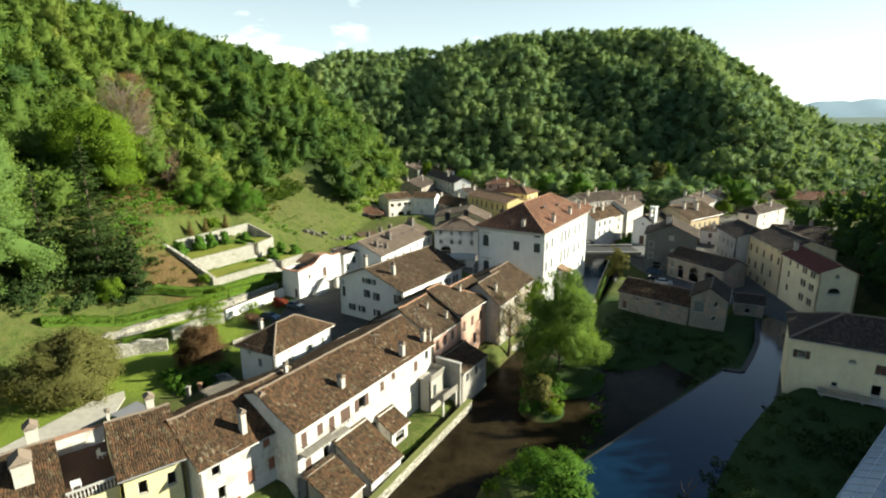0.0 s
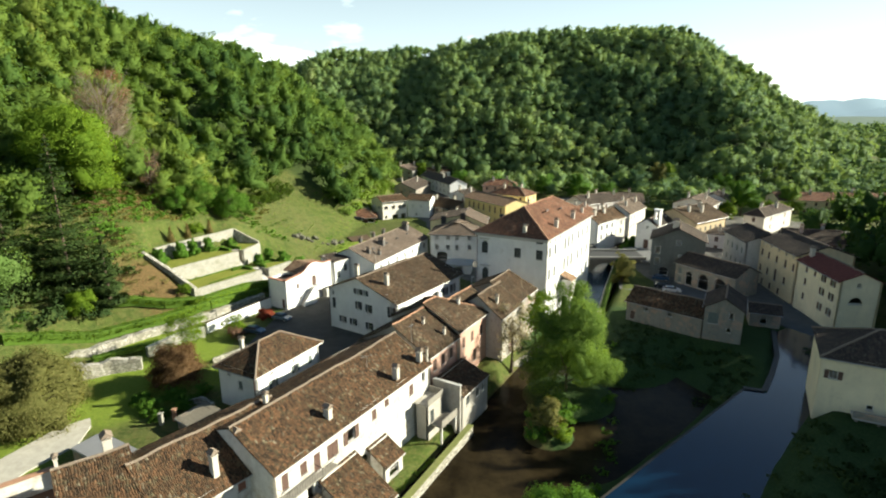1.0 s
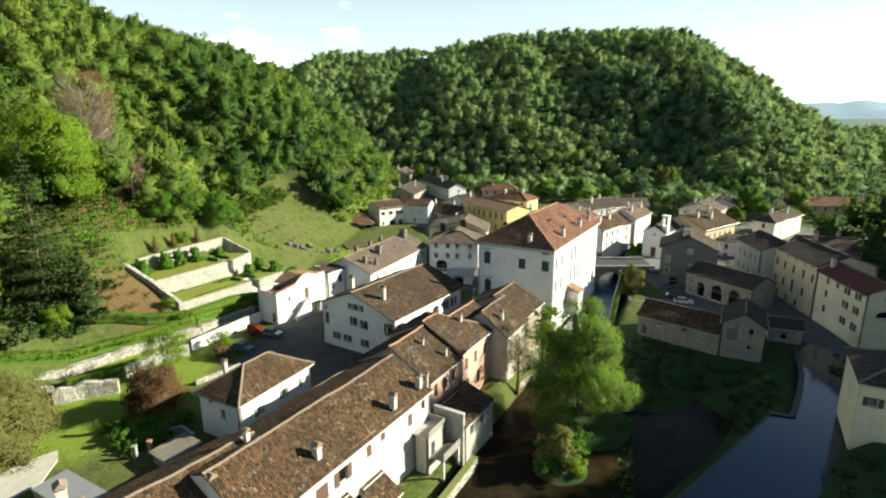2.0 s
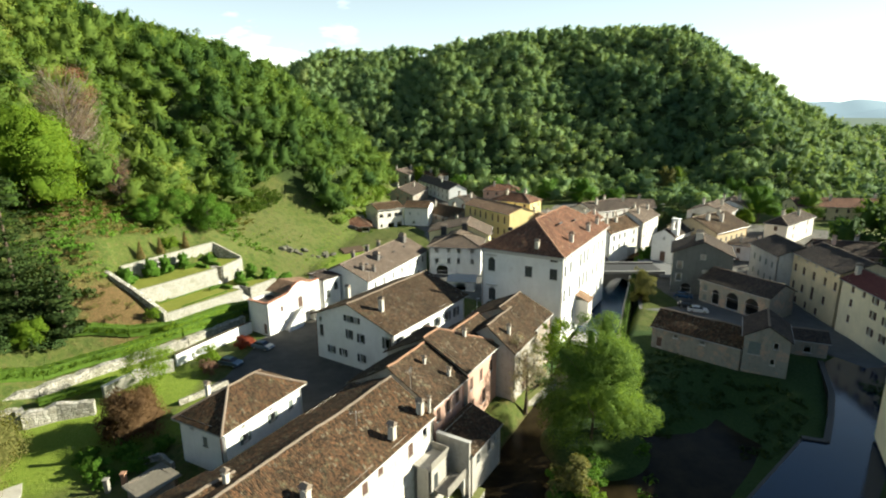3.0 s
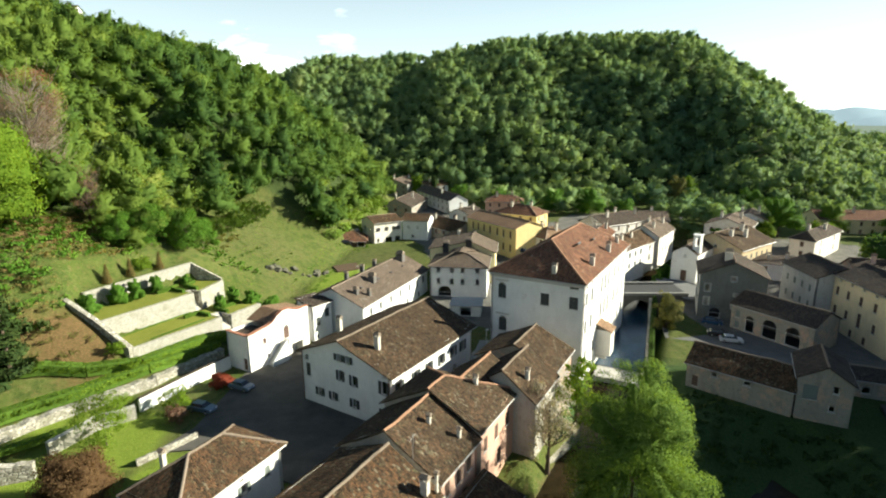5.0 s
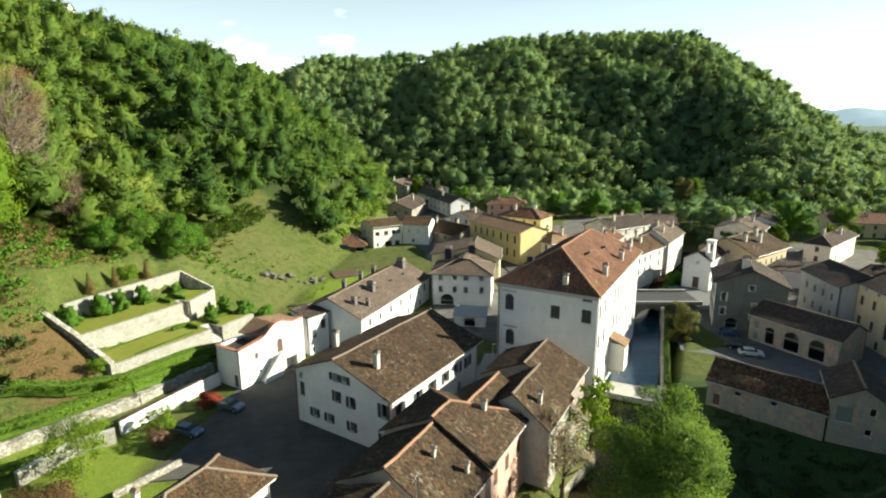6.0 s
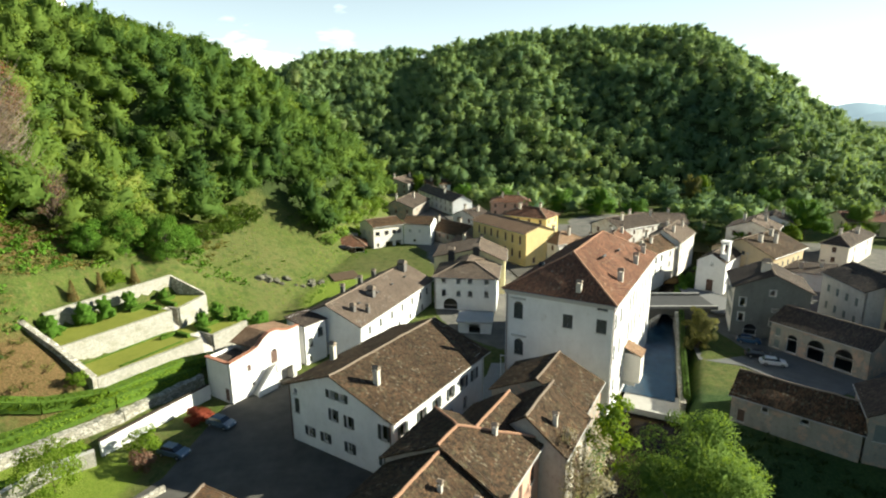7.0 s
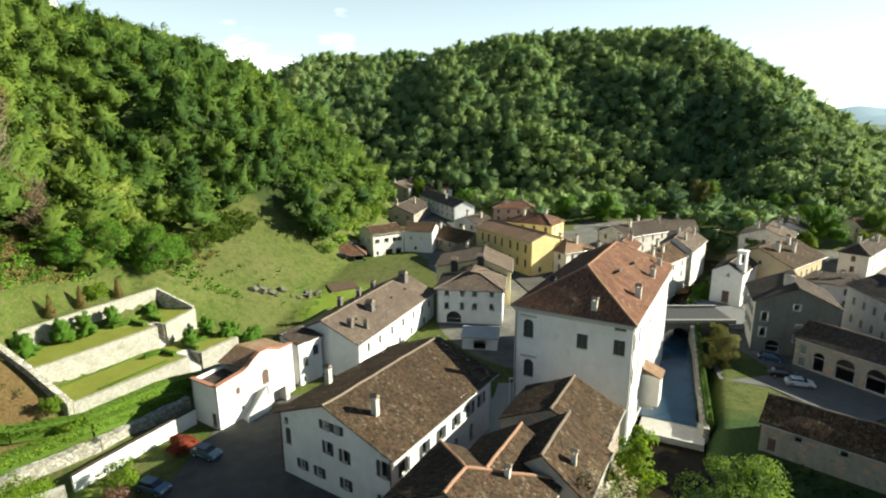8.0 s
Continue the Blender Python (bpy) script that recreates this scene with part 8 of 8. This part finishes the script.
for x, y, mat, lb in ((-39.7, 76.0, OLD_WALL, "short pale plastered garden pillar"), (-38.3, 77.1, RIDGE, "short orange brick garden pillar")):
    g = thing("garden_pillar", pose(x, y, -0.2), lb, "pillar", "garden pillars")
    part("shaft", boxes((-0.26, 0.26, -0.26, 0.26, 0, 1.75), bevel=0.03), mat, g)
    part("cap", boxes((-0.32, 0.32, -0.32, 0.32, 1.75, 1.88)), mat, g)
for x, y, r, h in ((-41.4, 83.0, 1.8, 2.4), (-38.8, 80.4, 2.0, 2.2), (-43.6, 79.6, 2.2, 2.0), (-37.2, 84.2, 1.5, 2.2), (-41.0, 77.6, 1.6, 1.6), (-46.0, 82.6, 1.6, 1.5)):
    tree("garden_shrub", "dark green shrub in the shady garden", x, y, r, h, "hedge", 1500, 0.17, -0.3, 20, trunk=0.06, category="shrub", body=0.6)
wall_line("yard_wall", "low crumbling wall of the sunken yard", [(-39.6, 80.4, 0.7, -1), (-36.6, 82.0, 0.8, -1), (-34.0, 80.2, 0.7, -1)], 0.4, RUBBLE, None, rough=0.4)


def greenhouse():
    root = thing("greenhouse", pose(42.6, 42.8, ground_z(46, 48), 0, 0, 40), "long greenhouse with white bars and glass panes", "greenhouse")
    white = plain("white_bars", (0.62, 0.64, 0.66), 0.6, 0.1)
    for i in range(13):
        bm = bmesh.new()
        x = i * 1.7
        tube(bm, [(x, 0, 0), (x, 0, 2.2), (x, 2.4, 3.2), (x, 4.8, 2.2), (x, 4.8, 0)], 0.05, 5)
        part("rib", bm, white, root)
    for y, z in ((0, 2.2), (2.4, 3.2), (4.8, 2.2), (1.2, 2.7), (3.6, 2.7)):
        bm = bmesh.new()
        tube(bm, [(0, y, z), (20.4, y, z)], 0.05, 5)
        part("purlin", bm, white, root)
    pane = plain("greenhouse_pane", (0.30, 0.36, 0.42), 0.25, 0.2, 0.8)
    for i in range(12):
        x = i * 1.7
        for y0, z0, y1, z1 in ((0.06, 2.2, 2.36, 3.16), (2.44, 3.16, 4.74, 2.2)):
            bm = bmesh.new()
            bm.faces.new([bm.verts.new(p) for p in ((x + 0.12, y0, z0), (x + 1.58, y0, z0), (x + 1.58, y1, z1), (x + 0.12, y1, z1))])
            part("pane", bm, pane, root)


greenhouse()
sheet("vegetable_plot", "brown dug vegetable plot in the meadow", [(-28.6, 180.4), (-22.2, 183.6), (-24.8, 189.6), (-31.0, 186.2)], [1.75, 1.85, 2.0, 1.9], plain("dug_soil", (0.105, 0.072, 0.048), 0.95, 0.4, 1.2, bump=0.04))
for k, (x, y) in enumerate(((58.2, 171.5), (61.5, 176.0), (65.5, 180.0), (69.5, 184.0), (73.5, 188.5))):
    tree("canal_tree", "small dark green tree beside the stream", x, y, 2.6, 5.2 + k % 2, "hedge", 1500, 0.3, 0.2, 16, base=-2.6, trunk=0.12, body=0.7)
for x, y, r, h in ((218, 502, 5.5, 13), (224, 500, 4.5, 12), (229, 505, 4.0, 10)):
    tree("crest_tree", "dark tree standing out on the hill's crest", x, y, r, h, "dark", 900, 0.8, 1.0, 20, trunk=0.3, body=0.75)


ROCK = plain("lichened_rock", (0.12, 0.115, 0.085), 0.95, 0.5, 1.5, bump=0.05)


def rock(x, y, r):
    bm = bmesh.new()
    bmesh.ops.create_icosphere(bm, subdivisions=2, radius=r)
    for v in bm.verts:
        v.co *= 0.75 + 0.5 * noise.noise(v.co * 1.3 / r + Vector((x, y, 0)))
        v.co.z *= 0.7
    root = part("rock", bm, ROCK, at=pose(x, y, ground_z(x, y) + r * 0.2))
    return tagged(root, "grey boulder in the meadow", "rock", "meadow rocks")


rr = random.Random(5)
for i in range(16):
    t = i / 15
    rock(-44 + 13 * t + rr.uniform(-1, 1), 168.5 + 12 * t + rr.uniform(-1.2, 1.2), rr.uniform(0.6, 1.6))
pole = thing("lamp_pole", pose(7.0, 121.0, 0), "thin white lamp pole in the lane", "lamp")
bm = bmesh.new()
tube(bm, [(0, 0, 0), (0, 0, 7.5)], [0.08, 0.05], 7)
part("pole", bm, FRAME, pole)
part("lamp_head", boxes((-0.12, 0.5, -0.1, 0.1, 7.45, 7.6), bevel=0.03), FRAME, pole)


snag = thing("dead_snag", pose(27.2, 51.6, -0.4), "dark bare dead branch standing at the pond's edge", "tree")
bm = bmesh.new()
tube(bm, [(0, 0, -0.5), (0.1, 0, 1.4), (-0.1, 0.1, 2.6), (0.25, 0, 4.0)], [0.16, 0.12, 0.08, 0.02], 6)
tube(bm, [(0.05, 0, 1.2), (-0.7, 0.2, 2.4), (-0.9, 0.2, 3.4)], [0.09, 0.06, 0.02], 5)
tube(bm, [(0.0, 0, 2.0), (0.7, -0.1, 2.9), (0.9, -0.1, 3.6)], [0.07, 0.05, 0.015], 5)
part("trunk", bm, BARK, snag)

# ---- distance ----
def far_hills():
    # Haze is put into the base colours of the far hills and plain.
    k = Nodes("hazy_distance")
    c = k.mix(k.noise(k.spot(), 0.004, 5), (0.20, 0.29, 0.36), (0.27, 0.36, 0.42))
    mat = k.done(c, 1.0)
    g = Nodes("hazy_wooded_plain")
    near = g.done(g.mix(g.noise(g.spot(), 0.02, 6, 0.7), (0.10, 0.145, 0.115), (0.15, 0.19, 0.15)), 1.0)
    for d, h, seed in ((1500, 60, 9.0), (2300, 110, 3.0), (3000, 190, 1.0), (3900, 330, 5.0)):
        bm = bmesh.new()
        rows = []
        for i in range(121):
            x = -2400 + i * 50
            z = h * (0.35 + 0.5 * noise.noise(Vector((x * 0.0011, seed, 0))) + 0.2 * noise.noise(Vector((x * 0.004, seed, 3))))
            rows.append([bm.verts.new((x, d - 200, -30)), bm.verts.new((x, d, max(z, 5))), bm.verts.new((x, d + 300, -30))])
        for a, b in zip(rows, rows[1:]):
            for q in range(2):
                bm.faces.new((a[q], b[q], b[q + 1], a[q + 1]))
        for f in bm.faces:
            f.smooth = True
        tagged(part("backdrop", bm, near if d < 2000 else mat), "low wooded rise on the far plain" if d < 2000 else "distant hills beyond the plain with blue haze in their colour", "hills", kind="structure")


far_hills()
